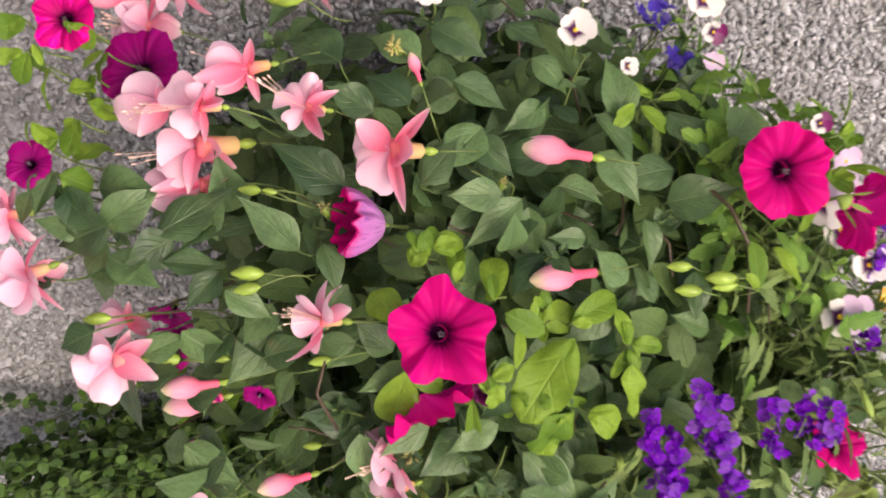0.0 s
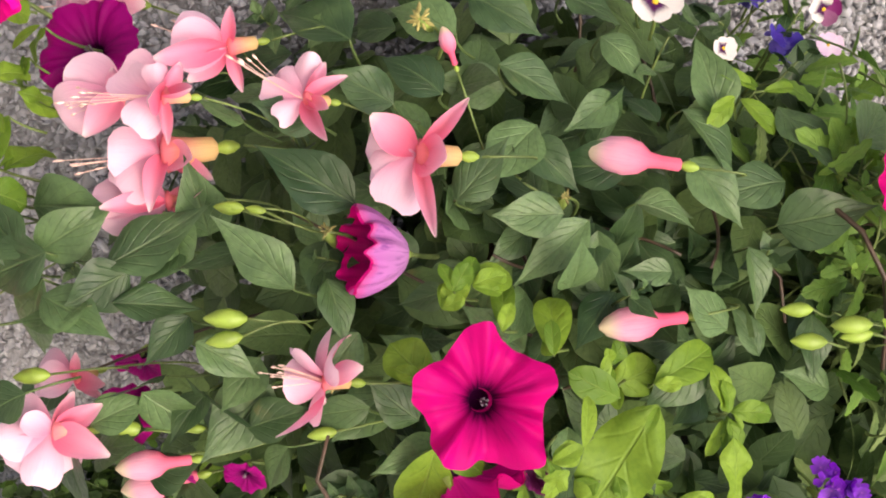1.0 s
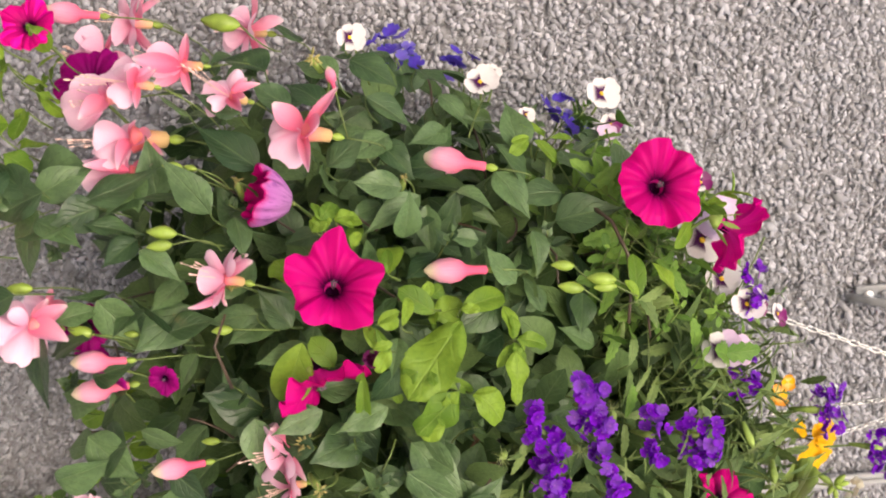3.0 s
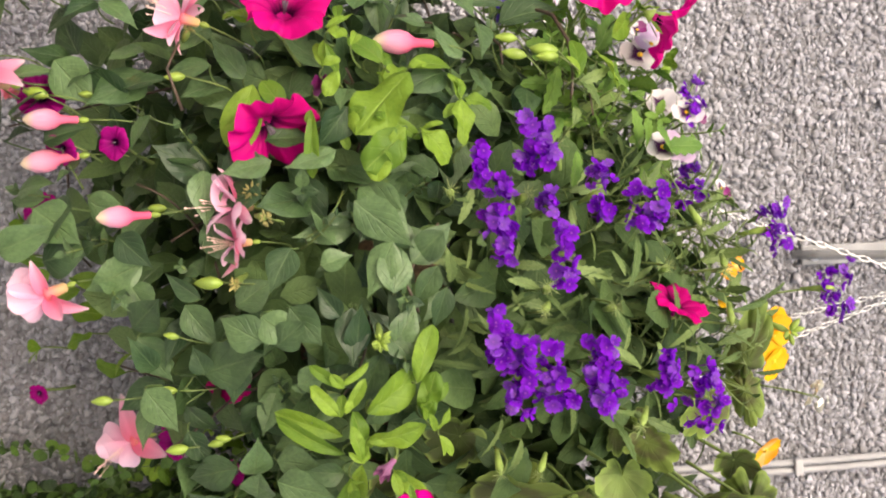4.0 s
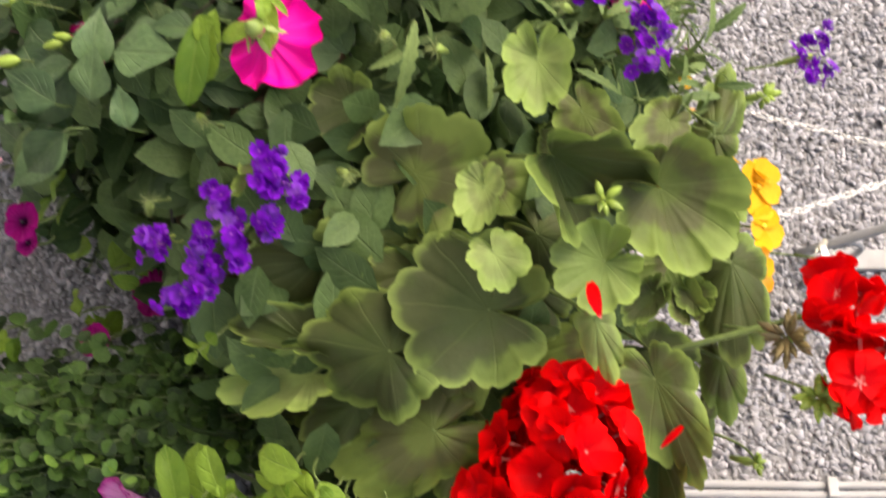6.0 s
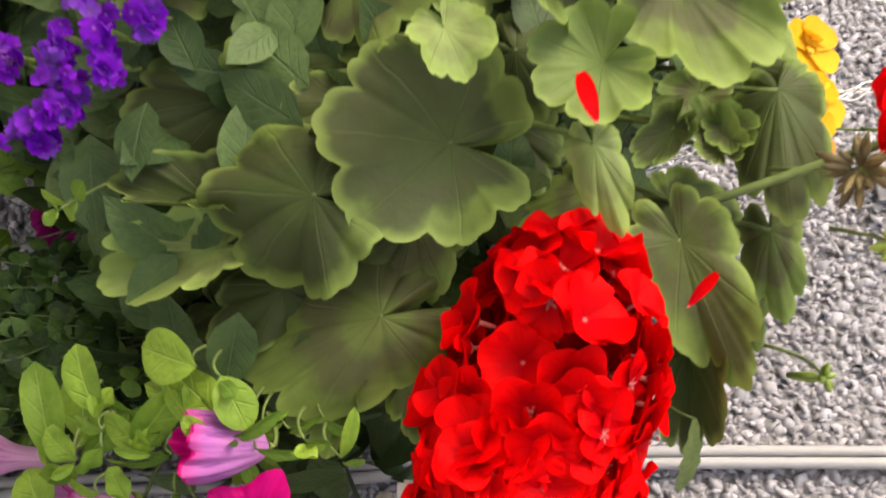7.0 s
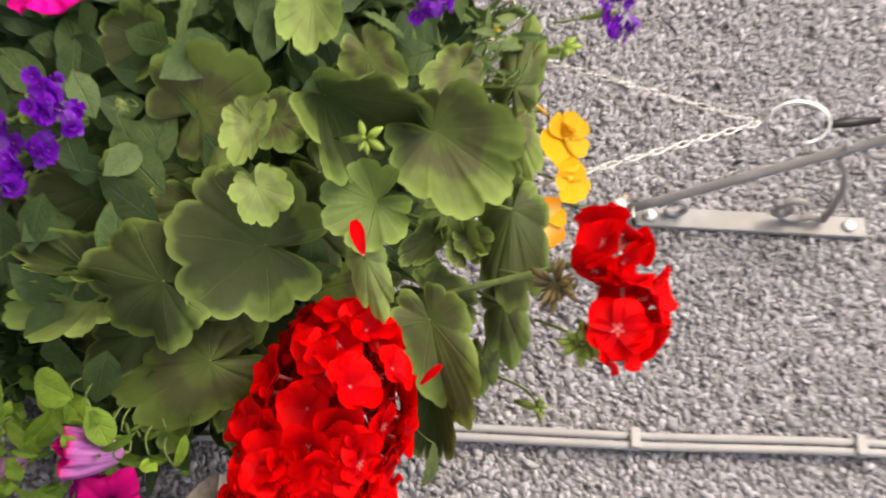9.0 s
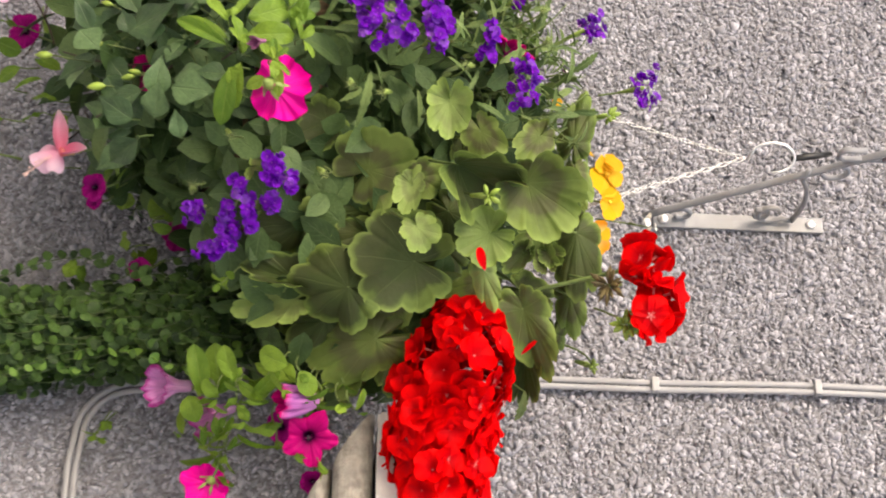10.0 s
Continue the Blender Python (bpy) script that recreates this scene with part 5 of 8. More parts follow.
fuchsia_bloom(fuchsia, (-0.0911, -0.2761, 1.3832), (-0.0950, -0.2780, 1.3711), (-0.56, -0.81, 0.18),
              sepals=[((-0.1119, -0.2980, 1.3610), 0.55), ((-0.1022, -0.2633, 1.3813), 0.42), ((-0.0989, -0.2959, 1.3921), 0.30), ((-0.0800, -0.2971, 1.3700), 0.25)],
              petals=[((-0.1039, -0.2620, 1.3508), 0.95), ((-0.1099, -0.2646, 1.3622), 0.90), ((-0.1089, -0.2736, 1.3712), 0.80), ((-0.0935, -0.2957, 1.3617), 0.95), ((-0.0947, -0.2839, 1.3531), 0.90)], stamens=(-0.0991, -0.2800, 1.3317))
fuchsia_bloom(fuchsia, (-0.0462, -0.2557, 1.3855), (-0.0490, -0.2588, 1.3596), (-0.59, -0.79, 0.18),
              sepals=[((-0.0498, -0.2714, 1.3810), 0.62), ((-0.0428, -0.2888, 1.3533), 0.36), ((-0.0321, -0.2685, 1.3802), 0.36), ((-0.0605, -0.2457, 1.3613), 0.28)],
              petals=[((-0.0531, -0.2445, 1.3328), 0.90), ((-0.0551, -0.2615, 1.3342), 1.00), ((-0.0512, -0.2758, 1.3391), 1.00), ((-0.0413, -0.2713, 1.3466), 0.80), ((-0.0558, -0.2446, 1.3491), 0.90)], stamens=(-0.0495, -0.2641, 1.3155))
fuchsia_bloom(fuchsia, (-0.0272, -0.2688, 1.3705), (-0.0304, -0.2715, 1.3577), (-0.61, -0.77, 0.18),
              sepals=[((-0.0365, -0.2711, 1.3801), 0.36), ((-0.0244, -0.2768, 1.3703), 0.34), ((-0.0354, -0.2807, 1.3271), 0.34)],
              petals=[((-0.0325, -0.2564, 1.3252), 0.90), ((-0.0287, -0.2652, 1.3233), 0.90), ((-0.0272, -0.2800, 1.3344), 0.90), ((-0.0368, -0.2658, 1.3463), 0.90), ((-0.0364, -0.2501, 1.3282), 0.90)])
fuchsia_bloom(fuchsia, (-0.0734, -0.2400, 1.3567), (-0.0748, -0.2442, 1.3438), (-0.55, -0.81, 0.20),
              sepals=[((-0.0705, -0.2645, 1.3282), 0.60), ((-0.0846, -0.2327, 1.3401), 0.50)],
              petals=[((-0.0802, -0.2261, 1.3204), 0.90), ((-0.0720, -0.2390, 1.3093), 0.95), ((-0.0664, -0.2521, 1.3121), 0.90), ((-0.0790, -0.2297, 1.3355), 0.90)], stamens=(-0.0773, -0.2476, 1.3203))
fuchsia_bloom(fuchsia, (-0.0751, -0.2704, 1.4440), (-0.0794, -0.2720, 1.4322), (-0.57, -0.81, 0.09),
              sepals=[((-0.0884, -0.2691, 1.4526), 0.34), ((-0.0767, -0.2851, 1.4462), 0.42), ((-0.0727, -0.3022, 1.4463), 0.26), ((-0.0890, -0.2578, 1.4449), 0.34)],
              petals=[((-0.0923, -0.2522, 1.4241), 0.62), ((-0.0849, -0.2671, 1.4129), 0.70), ((-0.0816, -0.2862, 1.4243), 0.75), ((-0.0757, -0.2701, 1.4113), 0.70), ((-0.0891, -0.2523, 1.4375), 0.62), ((-0.0908, -0.2590, 1.4203), 0.60), ((-0.0691, -0.2759, 1.4291), 0.60)], stamens=(-0.0997, -0.2592, 1.4017))
fuchsia_bloom(fuchsia, (-0.0550, -0.2964, 1.5006), (-0.0598, -0.2977, 1.4807), (-0.61, -0.79, 0.02),
              sepals=[((-0.0851, -0.2880, 1.5105), 0.20), ((-0.0381, -0.3362, 1.4859), 0.19), ((-0.0654, -0.3167, 1.5010), 0.72), ((-0.0714, -0.2819, 1.4612), 0.62)],
              petals=[((-0.0669, -0.2915, 1.4572), 0.80), ((-0.0622, -0.3038, 1.4605), 0.90), ((-0.0569, -0.3220, 1.4693), 0.95), ((-0.0487, -0.3026, 1.4601), 0.70)])
fuchsia_bloom(fuchsia, (0.0569, -0.3320, 1.3045), (0.0527, -0.3338, 1.2881), (-0.70, -0.67, 0.27),
              sepals=[((0.0544, -0.3513, 1.3146), 0.52), ((0.0440, -0.3257, 1.3148), 0.42), ((0.0418, -0.3185, 1.2982), 0.40)],
              petals=[((0.0449, -0.3215, 1.2664), 0.85), ((0.0516, -0.3384, 1.2621), 0.85), ((0.0608, -0.3548, 1.2710), 0.85), ((0.0625, -0.3589, 1.2826), 0.75), ((0.0404, -0.3362, 1.2778), 0.80), ((0.0709, -0.3449, 1.2939), 0.70)])
fuchsia_bloom(fuchsia, (0.0617, -0.2878, 1.3026), (0.0605, -0.2922, 1.2910), (-0.68, -0.69, 0.25),
              sepals=[((0.0575, -0.3028, 1.3130), 0.42), ((0.0475, -0.2831, 1.2941), 0.35), ((0.0709, -0.2988, 1.3060), 0.30)],
              petals=[((0.0548, -0.2819, 1.2636), 0.90), ((0.0538, -0.2916, 1.2750), 0.85), ((0.0629, -0.2945, 1.2737), 0.80)])
fuchsia_bloom(fuchsia, (0.3236, -0.2549, 1.3739), (0.3266, -0.2576, 1.3602), (-0.01, -0.99, 0.16),
              sepals=[((0.2901, -0.2741, 1.3585), 0.36), ((0.3377, -0.2726, 1.3914), 0.42), ((0.3229, -0.2575, 1.3801), 0.30)],
              petals=[((0.3227, -0.2561, 1.3318), 0.85), ((0.3418, -0.2625, 1.3414), 0.85), ((0.3454, -0.2654, 1.3592), 0.80), ((0.3325, -0.2491, 1.3347), 0.80)], stamens=(0.3492, -0.2570, 1.3331))
fuchsia_bloom(fuchsia, (0.1977, -0.3413, 1.3354), (0.2033, -0.3436, 1.3205), (0.10, -0.97, 0.21),
              sepals=[((0.1797, -0.3541, 1.3140), 0.40), ((0.2149, -0.3542, 1.3481), 0.36), ((0.2245, -0.3584, 1.3391), 0.42)],
              petals=[((0.1888, -0.3437, 1.2973), 0.80), ((0.2041, -0.3477, 1.2946), 0.85), ((0.2179, -0.3509, 1.3063), 0.80), ((0.1901, -0.3402, 1.3073), 0.80)])
fuchsia_bud(fuchsia, (-0.019, -0.278, 1.605), (-0.025, -0.264, 1.560))
fuchsia_bud(fuchsia, (0.040, -0.321, 1.600), (0.036, -0.325, 1.556))
fuchsia_bud(fuchsia, (0.083, -0.336, 1.350), (0.081, -0.338, 1.312))
fuchsia_bud(fuchsia, (0.108, -0.325, 1.347), (0.112, -0.326, 1.306))
fuchsia_bud(fuchsia, (0.150, -0.366, 1.399), (0.150, -0.374, 1.363))
fuchsia_bud(fuchsia, (-0.120, -0.188, 1.337), (-0.126, -0.187, 1.296))
fuchsia_bud(fuchsia, (-0.072, -0.249, 1.503), (-0.086, -0.236, 1.499))
green_bud(fuchsia, (-0.008, -0.336, 1.395), 0.0204, (0.124, -0.044, 0.991))
green_bud(fuchsia, (-0.003, -0.342, 1.392), 0.0171, (-0.013, 0.079, 1.016))
green_bud(fuchsia, (-0.038, -0.298, 1.408), 0.0096, (0.259, -0.164, 0.967))
green_bud(fuchsia, (-0.038, -0.295, 1.397), 0.0137, (0.223, -0.132, 0.974))
green_bud(fuchsia, (0.057, -0.352, 1.426), 0.0143, (-0.007, 0.073, 1.014))
green_bud(fuchsia, (0.065, -0.329, 1.329), 0.0190, (0.228, -0.136, 0.973))
green_bud(fuchsia, (0.066, -0.332, 1.360), 0.0104, (0.105, -0.026, 0.995))
green_bud(fuchsia, (0.039, -0.327, 1.659), 0.0161, (0.119, -0.039, 0.992))
green_bud(fuchsia, (0.053, -0.334, 1.687), 0.0162, (0.029, 0.042, 1.008))
green_bud(fuchsia, (0.035, -0.313, 1.289), 0.0184, (0.062, 0.012, 1.002))
green_bud(fuchsia, (-0.109, -0.196, 1.437), 0.0290, (0.182, -0.095, 0.981))
green_bud(fuchsia, (-0.039, -0.295, 1.398), 0.0113, (0.277, -0.125, 0.967))
green_bud(fuchsia, (0.052, -0.337, 1.664), 0.0183, (0.200, -0.010, 0.995))
green_bud(fuchsia, (0.049, -0.332, 1.687), 0.0205, (0.127, -0.016, 0.997))
green_bud(fuchsia, (0.147, -0.344, 1.407), 0.0130, (0.061, -0.021, 0.999))
green_bud(fuchsia, (0.279, -0.345, 1.362), 0.0153, (-0.018, -0.027, 1.000))
green_bud(fuchsia, (0.273, -0.357, 1.408), 0.0149, (0.061, -0.021, 0.999))
green_bud(fuchsia, (0.198, -0.375, 1.445), 0.0201, (0.026, -0.024, 0.999))
green_bud(fuchsia, (0.235, -0.363, 1.412), 0.0110, (0.224, -0.008, 0.995))
green_bud(fuchsia, (0.307, -0.366, 1.444), 0.0113, (0.125, 0.046, 1.001))
green_bud(fuchsia, (0.314, -0.354, 1.413), 0.0163, (-0.112, -0.060, 0.999))
green_bud(fuchsia, (0.309, -0.364, 1.439), 0.0124, (-0.200, -0.133, 0.987))
verbena_cluster(verbena_upper, (0.112, -0.392, 1.660), 0.019, 0.038, 35)
verbena_cluster(verbena_upper, (0.126, -0.388, 1.623), 0.008, 0.025, 17)
verbena_cluster(verbena_upper, (0.155, -0.390, 1.634), 0.018, 0.038, 32)
verbena_cluster(verbena_upper, (0.181, -0.397, 1.637), 0.007, 0.023, 15)
verbena_cluster(verbena_upper, (0.156, -0.387, 1.669), 0.007, 0.017, 12)
verbena_cluster(verbena_upper, (0.188, -0.397, 1.677), 0.008, 0.046, 22)
verbena_cluster(verbena_upper, (0.148, -0.377, 1.707), 0.010, 0.039, 22)
verbena_cluster(verbena_upper, (0.158, -0.365, 1.742), 0.021, 0.039, 35)
verbena_cluster(verbena_upper, (0.148, -0.295, 1.789), 0.009, 0.036, 20)
verbena_cluster(verbena_upper, (0.186, -0.296, 1.853), 0.009, 0.038, 25)
verbena_cluster(verbena_upper, (0.237, -0.275, 1.909), 0.009, 0.045, 25)
verbena_cluster(verbena_upper, (0.239, -0.416, 1.627), 0.013, 0.035, 27)
verbena_cluster(verbena_upper, (0.269, -0.416, 1.640), 0.016, 0.052, 37)
verbena_cluster(verbena_upper, (0.267, -0.412, 1.660), 0.010, 0.041, 25)
verbena_cluster(verbena_upper, (0.257, -0.411, 1.698), 0.013, 0.021, 22)
verbena_cluster(verbena_upper, (0.282, -0.411, 1.697), 0.020, 0.034, 35)
verbena_cluster(verbena_upper, (0.279, -0.395, 1.745), 0.009, 0.040, 22)
verbena_cluster(verbena_upper, (0.300, -0.369, 1.781), 0.018, 0.049, 35)
verbena_cluster(verbena_upper, (0.284, -0.411, 1.674), 0.007, 0.011, 10)
verbena_cluster(verbena_upper, (0.086, -0.283, 1.799), 0.006, 0.039, 17)
verbena_cluster(verbena_low, (0.396, -0.364, 1.563), 0.013, 0.022, 27)
verbena_cluster(verbena_low, (0.404, -0.356, 1.576), 0.007, 0.013, 12)
verbena_cluster(verbena_low, (0.414, -0.341, 1.560), 0.008, 0.014, 12)
verbena_cluster(verbena_low, (0.403, -0.347, 1.532), 0.008, 0.014, 12)
verbena_cluster(verbena_low, (0.419, -0.331, 1.523), 0.008, 0.015, 15)
verbena_cluster(verbena_low, (0.419, -0.335, 1.542), 0.007, 0.020, 15)
verbena_cluster(verbena_low, (0.436, -0.315, 1.524), 0.014, 0.020, 25)
verbena_cluster(verbena_low, (0.416, -0.317, 1.492), 0.009, 0.015, 15)
verbena_cluster(verbena_low, (0.442, -0.299, 1.505), 0.016, 0.014, 20)
verbena_cluster(verbena_low, (0.428, -0.324, 1.542), 0.008, 0.012, 10)
pansy_flower(pansy, "white", (-0.011, -0.106, 1.712), (-0.587, -0.787, 0.191), 0.0161, 0)
pansy_flower(pansy, "plum", (0.011, -0.116, 1.718), (-0.393, -0.913, -0.109), 0.0101, -30)
pansy_flower(pansy, "white", (-0.051, -0.183, 1.609), (-0.734, -0.676, -0.063), 0.0145, 30)
pansy_flower(pansy, "white", (-0.039, -0.119, 1.623), (-0.655, -0.720, 0.230), 0.0083, -30)
pansy_flower(pansy, "plum", (0.029, -0.213, 1.771), (-0.501, -0.865, -0.015), 0.0088, 10)
pansy_flower(pansy, "pale", (0.033, -0.251, 1.778), (-0.380, -0.915, 0.135), 0.0112, 0)
pansy_flower(pansy, "white", (-0.029, -0.200, 1.641), (-0.677, -0.687, 0.262), 0.0075, -10)
pansy_flower(pansy, "pale", (0.000, -0.167, 1.706), (-0.713, -0.694, 0.096), 0.0086, -30)
pansy_flower(pansy, "white", (-0.088, -0.170, 1.514), (-0.374, -0.913, 0.162), 0.0124, 0)
pansy_flower(viola, "yellow", (0.245, -0.252, 1.823), (0.082, -0.961, 0.263), 0.0065, 0)
pansy_flower(pansy, "white", (0.052, -0.269, 1.760), (-0.679, -0.725, -0.118), 0.0191, -20)
pansy_flower(pansy, "pale", (0.044, -0.263, 1.770), (-0.732, -0.676, 0.088), 0.0159, 10)
pansy_flower(pansy, "white", (0.090, -0.256, 1.778), (-0.488, -0.861, 0.147), 0.0164, 5)
pansy_flower(pansy, "white", (0.097, -0.287, 1.790), (-0.604, -0.786, -0.132), 0.0139, 0)
pansy_flower(pansy, "plum", (0.099, -0.286, 1.798), (-0.529, -0.679, 0.509), 0.0091, -10)
pansy_flower(pansy, "lilac", (0.122, -0.308, 1.766), (-0.598, -0.801, -0.036), 0.0166, 5)
pansy_flower(pansy, "pale", (0.125, -0.304, 1.778), (-0.622, -0.736, 0.268), 0.0140, 0)
pansy_flower(pansy, "plum", (0.160, -0.183, 1.843), (-0.521, -0.573, 0.632), 0.0113, -30)
pansy_flower(viola, "orange", (0.229, -0.194, 1.844), (-0.661, -0.657, 0.364), 0.0103, -90)
pansy_flower(viola, "orange", (0.222, -0.186, 1.854), (-0.300, -0.931, 0.208), 0.0078, -90)
pansy_flower(viola, "yellow", (0.264, -0.191, 1.864), (-0.651, -0.557, 0.516), 0.0089, -90)
pansy_flower(viola, "yellow", (0.276, -0.188, 1.884), (-0.745, -0.430, 0.510), 0.0074, -90)
pansy_flower(viola, "yellow", (0.283, -0.185, 1.882), (0.30, -0.84, 0.45), 0.0235, -120)
pansy_flower(viola, "yellow", (0.308, -0.172, 1.886), (0.38, -0.76, 0.53), 0.0185, -60)
pansy_flower(viola, "yellow", (0.271, -0.184, 1.886), (-0.171, -0.859, 0.483), 0.0132, -150)
pansy_flower(viola, "orange", (0.372, -0.222, 1.862), (0.500, -0.720, 0.480), 0.0185, -90)
petunia_flower(petunia_upper, "star", (0.230, -0.329, 1.771), (-0.81, -0.36, 0.46), 0.0229, 20)

# leaves that stand out
zonal_leaf(geranium, (0.372, -0.327, 1.643), (0.361, -0.356, 1.679), (0.72, -0.62, -0.30), 1.61, "flat")
zonal_leaf(geranium, (0.414, -0.378, 1.679), (0.435, -0.367, 1.673), (0.47, -0.80, -0.30), 1.10, "cup", young=True)
zonal_leaf(geranium, (0.444, -0.361, 1.684), (0.462, -0.353, 1.694), (0.45, -0.86, 0.25), 1.55, "wavy", young=True)
zonal_leaf(geranium, (0.389, -0.373, 1.717), (0.376, -0.313, 1.758), (0.75, -0.26, 0.61), 0.87, "fold")
zonal_leaf(geranium, (0.381, -0.332, 1.782), (0.396, -0.304, 1.827), (0.73, -0.66, 0.17), 1.33, "cup")
zonal_leaf(geranium, (0.342, -0.398, 1.708), (0.374, -0.387, 1.707), (0.32, -0.94, -0.06), 1.15, "cup", young=True)
zonal_leaf(geranium, (0.391, -0.290, 1.637), (0.399, -0.301, 1.588), (0.52, -0.81, 0.27), 1.23, "umbrella")
zonal_leaf(geranium, (0.441, -0.290, 1.686), (0.441, -0.300, 1.628), (0.51, -0.85, 0.15), 1.55, "wavy")
zonal_leaf(geranium, (0.467, -0.287, 1.629), (0.451, -0.273, 1.576), (0.40, -0.85, -0.33), 1.38, "umbrella")
zonal_leaf(geranium, (0.492, -0.234, 1.655), (0.509, -0.211, 1.589), (0.48, -0.86, -0.19), 0.93, "umbrella")
zonal_leaf(geranium, (0.446, -0.254, 1.583), (0.434, -0.252, 1.534), (0.03, -1.00, -0.03), 0.68, "fold")
zonal_leaf(geranium, (0.457, -0.237, 1.581), (0.458, -0.214, 1.527), (0.51, -0.79, -0.33), 0.67, "fold", young=True)
zonal_leaf(geranium, (0.428, -0.325, 1.749), (0.442, -0.317, 1.722), (0.48, -0.88, -0.01), 1.66, "cup", young=True)
zonal_leaf(geranium, (0.454, -0.304, 1.745), (0.484, -0.283, 1.756), (0.58, -0.81, -0.09), 0.63, "umbrella", young=True)
zonal_leaf(geranium, (0.400, -0.278, 1.833), (0.460, -0.263, 1.833), (0.23, -0.95, -0.22), 0.72, "umbrella")
zonal_leaf(geranium, (0.466, -0.253, 1.786), (0.516, -0.219, 1.811), (0.61, -0.77, -0.19), 0.72, "wavy")
zonal_leaf(geranium, (0.463, -0.196, 1.823), (0.480, -0.170, 1.826), (0.80, -0.58, -0.11), 0.70, "umbrella")
zonal_leaf(geranium, (0.491, -0.208, 1.793), (0.524, -0.168, 1.796), (0.76, -0.64, -0.15), 0.62, "fold")
zonal_leaf(geranium, (0.396, -0.270, 1.587), (0.407, -0.274, 1.537), (0.51, -0.84, 0.18), 1.15, "umbrella")
zonal_leaf(geranium, (0.411, -0.283, 1.640), (0.418, -0.289, 1.613), (0.47, -0.83, 0.30), 1.14, "flat")
zonal_leaf(geranium, (0.377, -0.328, 1.688), (0.378, -0.319, 1.711), (0.62, -0.74, 0.25), 1.53, "flat")
zonal_leaf(geranium, (0.294, -0.260, 1.837), (0.249, -0.279, 1.849), (0.36, -0.92, -0.14), 0.66, "umbrella")
zonal_leaf(geranium, (0.316, -0.248, 1.839), (0.354, -0.237, 1.848), (0.37, -0.88, -0.29), 0.64, "umbrella")
zonal_leaf(geranium, (0.443, -0.262, 1.750), (0.462, -0.251, 1.716), (0.44, -0.90, -0.03), 0.89, "umbrella")
zonal_leaf(geranium, (0.447, -0.255, 1.784), (0.458, -0.241, 1.815), (0.60, -0.79, 0.12), 1.01, "flat")
zonal_leaf(geranium, (0.465, -0.248, 1.775), (0.483, -0.238, 1.759), (0.41, -0.91, -0.10), 1.15, "umbrella")
zonal_leaf(geranium, (0.381, -0.296, 1.656), (0.390, -0.291, 1.637), (0.53, -0.84, 0.05), 1.34, "flat")
zonal_leaf(geranium, (0.393, -0.297, 1.715), (0.414, -0.289, 1.741), (0.50, -0.85, -0.13), 1.41, "umbrella")
zonal_leaf(geranium, (0.414, -0.275, 1.709), (0.443, -0.260, 1.723), (0.50, -0.87, -0.08), 1.39, "umbrella")
zonal_leaf(geranium, (0.454, -0.253, 1.670), (0.487, -0.231, 1.658), (0.55, -0.83, -0.05), 1.18, "umbrella")
zonal_leaf(geranium, (0.471, -0.227, 1.611), (0.487, -0.214, 1.575), (0.51, -0.85, -0.10), 1.03, "umbrella")
zonal_leaf(geranium, (0.396, -0.273, 1.800), (0.410, -0.271, 1.776), (0.37, -0.92, 0.14), 0.94, "cup")
zonal_leaf(geranium, (0.429, -0.271, 1.805), (0.406, -0.277, 1.796), (0.30, -0.95, -0.08), 0.92, "cup")
zonal_leaf(geranium, (0.420, -0.275, 1.808), (0.431, -0.275, 1.820), (0.28, -0.94, -0.21), 1.42, "cup")
zonal_leaf(geranium, (0.421, -0.276, 1.785), (0.439, -0.268, 1.768), (0.25, -0.96, -0.15), 0.82, "cup")
zonal_leaf(geranium, (0.437, -0.223, 1.834), (0.470, -0.197, 1.840), (0.62, -0.76, -0.18), 0.73, "umbrella")
zonal_leaf(geranium, (0.500, -0.212, 1.671), (0.532, -0.195, 1.670), (0.47, -0.88, -0.02), 0.87, "umbrella")
zonal_leaf(geranium, (0.498, -0.190, 1.638), (0.528, -0.175, 1.628), (0.35, -0.87, -0.33), 1.13, "fold")
zonal_leaf(geranium, (0.393, -0.283, 1.611), (0.365, -0.301, 1.627), (0.56, -0.83, 0.04), 1.07, "flat")
zonal_leaf(geranium, (0.316, -0.306, 1.798), (0.339, -0.302, 1.777), (0.33, -0.93, 0.14), 1.09, "flat")
zonal_leaf(geranium, (0.334, -0.339, 1.740), (0.359, -0.323, 1.757), (0.59, -0.80, -0.12), 1.07, "flat")
zonal_leaf(geranium, (0.369, -0.264, 1.825), (0.389, -0.251, 1.842), (0.62, -0.78, -0.13), 1.15, "flat")
leaf(verbena_low, "verbena", (0.524, -0.200, 1.793), (0.549, -0.153, 1.795), 1.5, lean=(2.547, -3.076, 0.216))
leaf(fuchsia, "fuchsia", (0.146, -0.403, 1.536), (0.177, -0.401, 1.573), 1.00)
leaf(fuchsia, "fuchsia", (0.169, -0.404, 1.594), (0.194, -0.399, 1.566), 1.00)
leaf(fuchsia, "fuchsia", (0.174, -0.405, 1.560), (0.210, -0.399, 1.543), 1.00)
leaf(fuchsia, "fuchsia", (0.219, -0.402, 1.535), (0.251, -0.397, 1.522), 1.00)
leaf(fuchsia, "fuchsia", (0.204, -0.394, 1.569), (0.233, -0.389, 1.555), 0.90)
leaf(fuchsia, "fuchsia", (0.193, -0.389, 1.590), (0.223, -0.384, 1.573), 0.90)
leaf(fuchsia, "fuchsia", (0.208, -0.387, 1.596), (0.239, -0.383, 1.586), 0.90)
leaf(fuchsia, "fuchsia", (-0.019, -0.332, 1.418), (-0.052, -0.311, 1.389), 0.83)
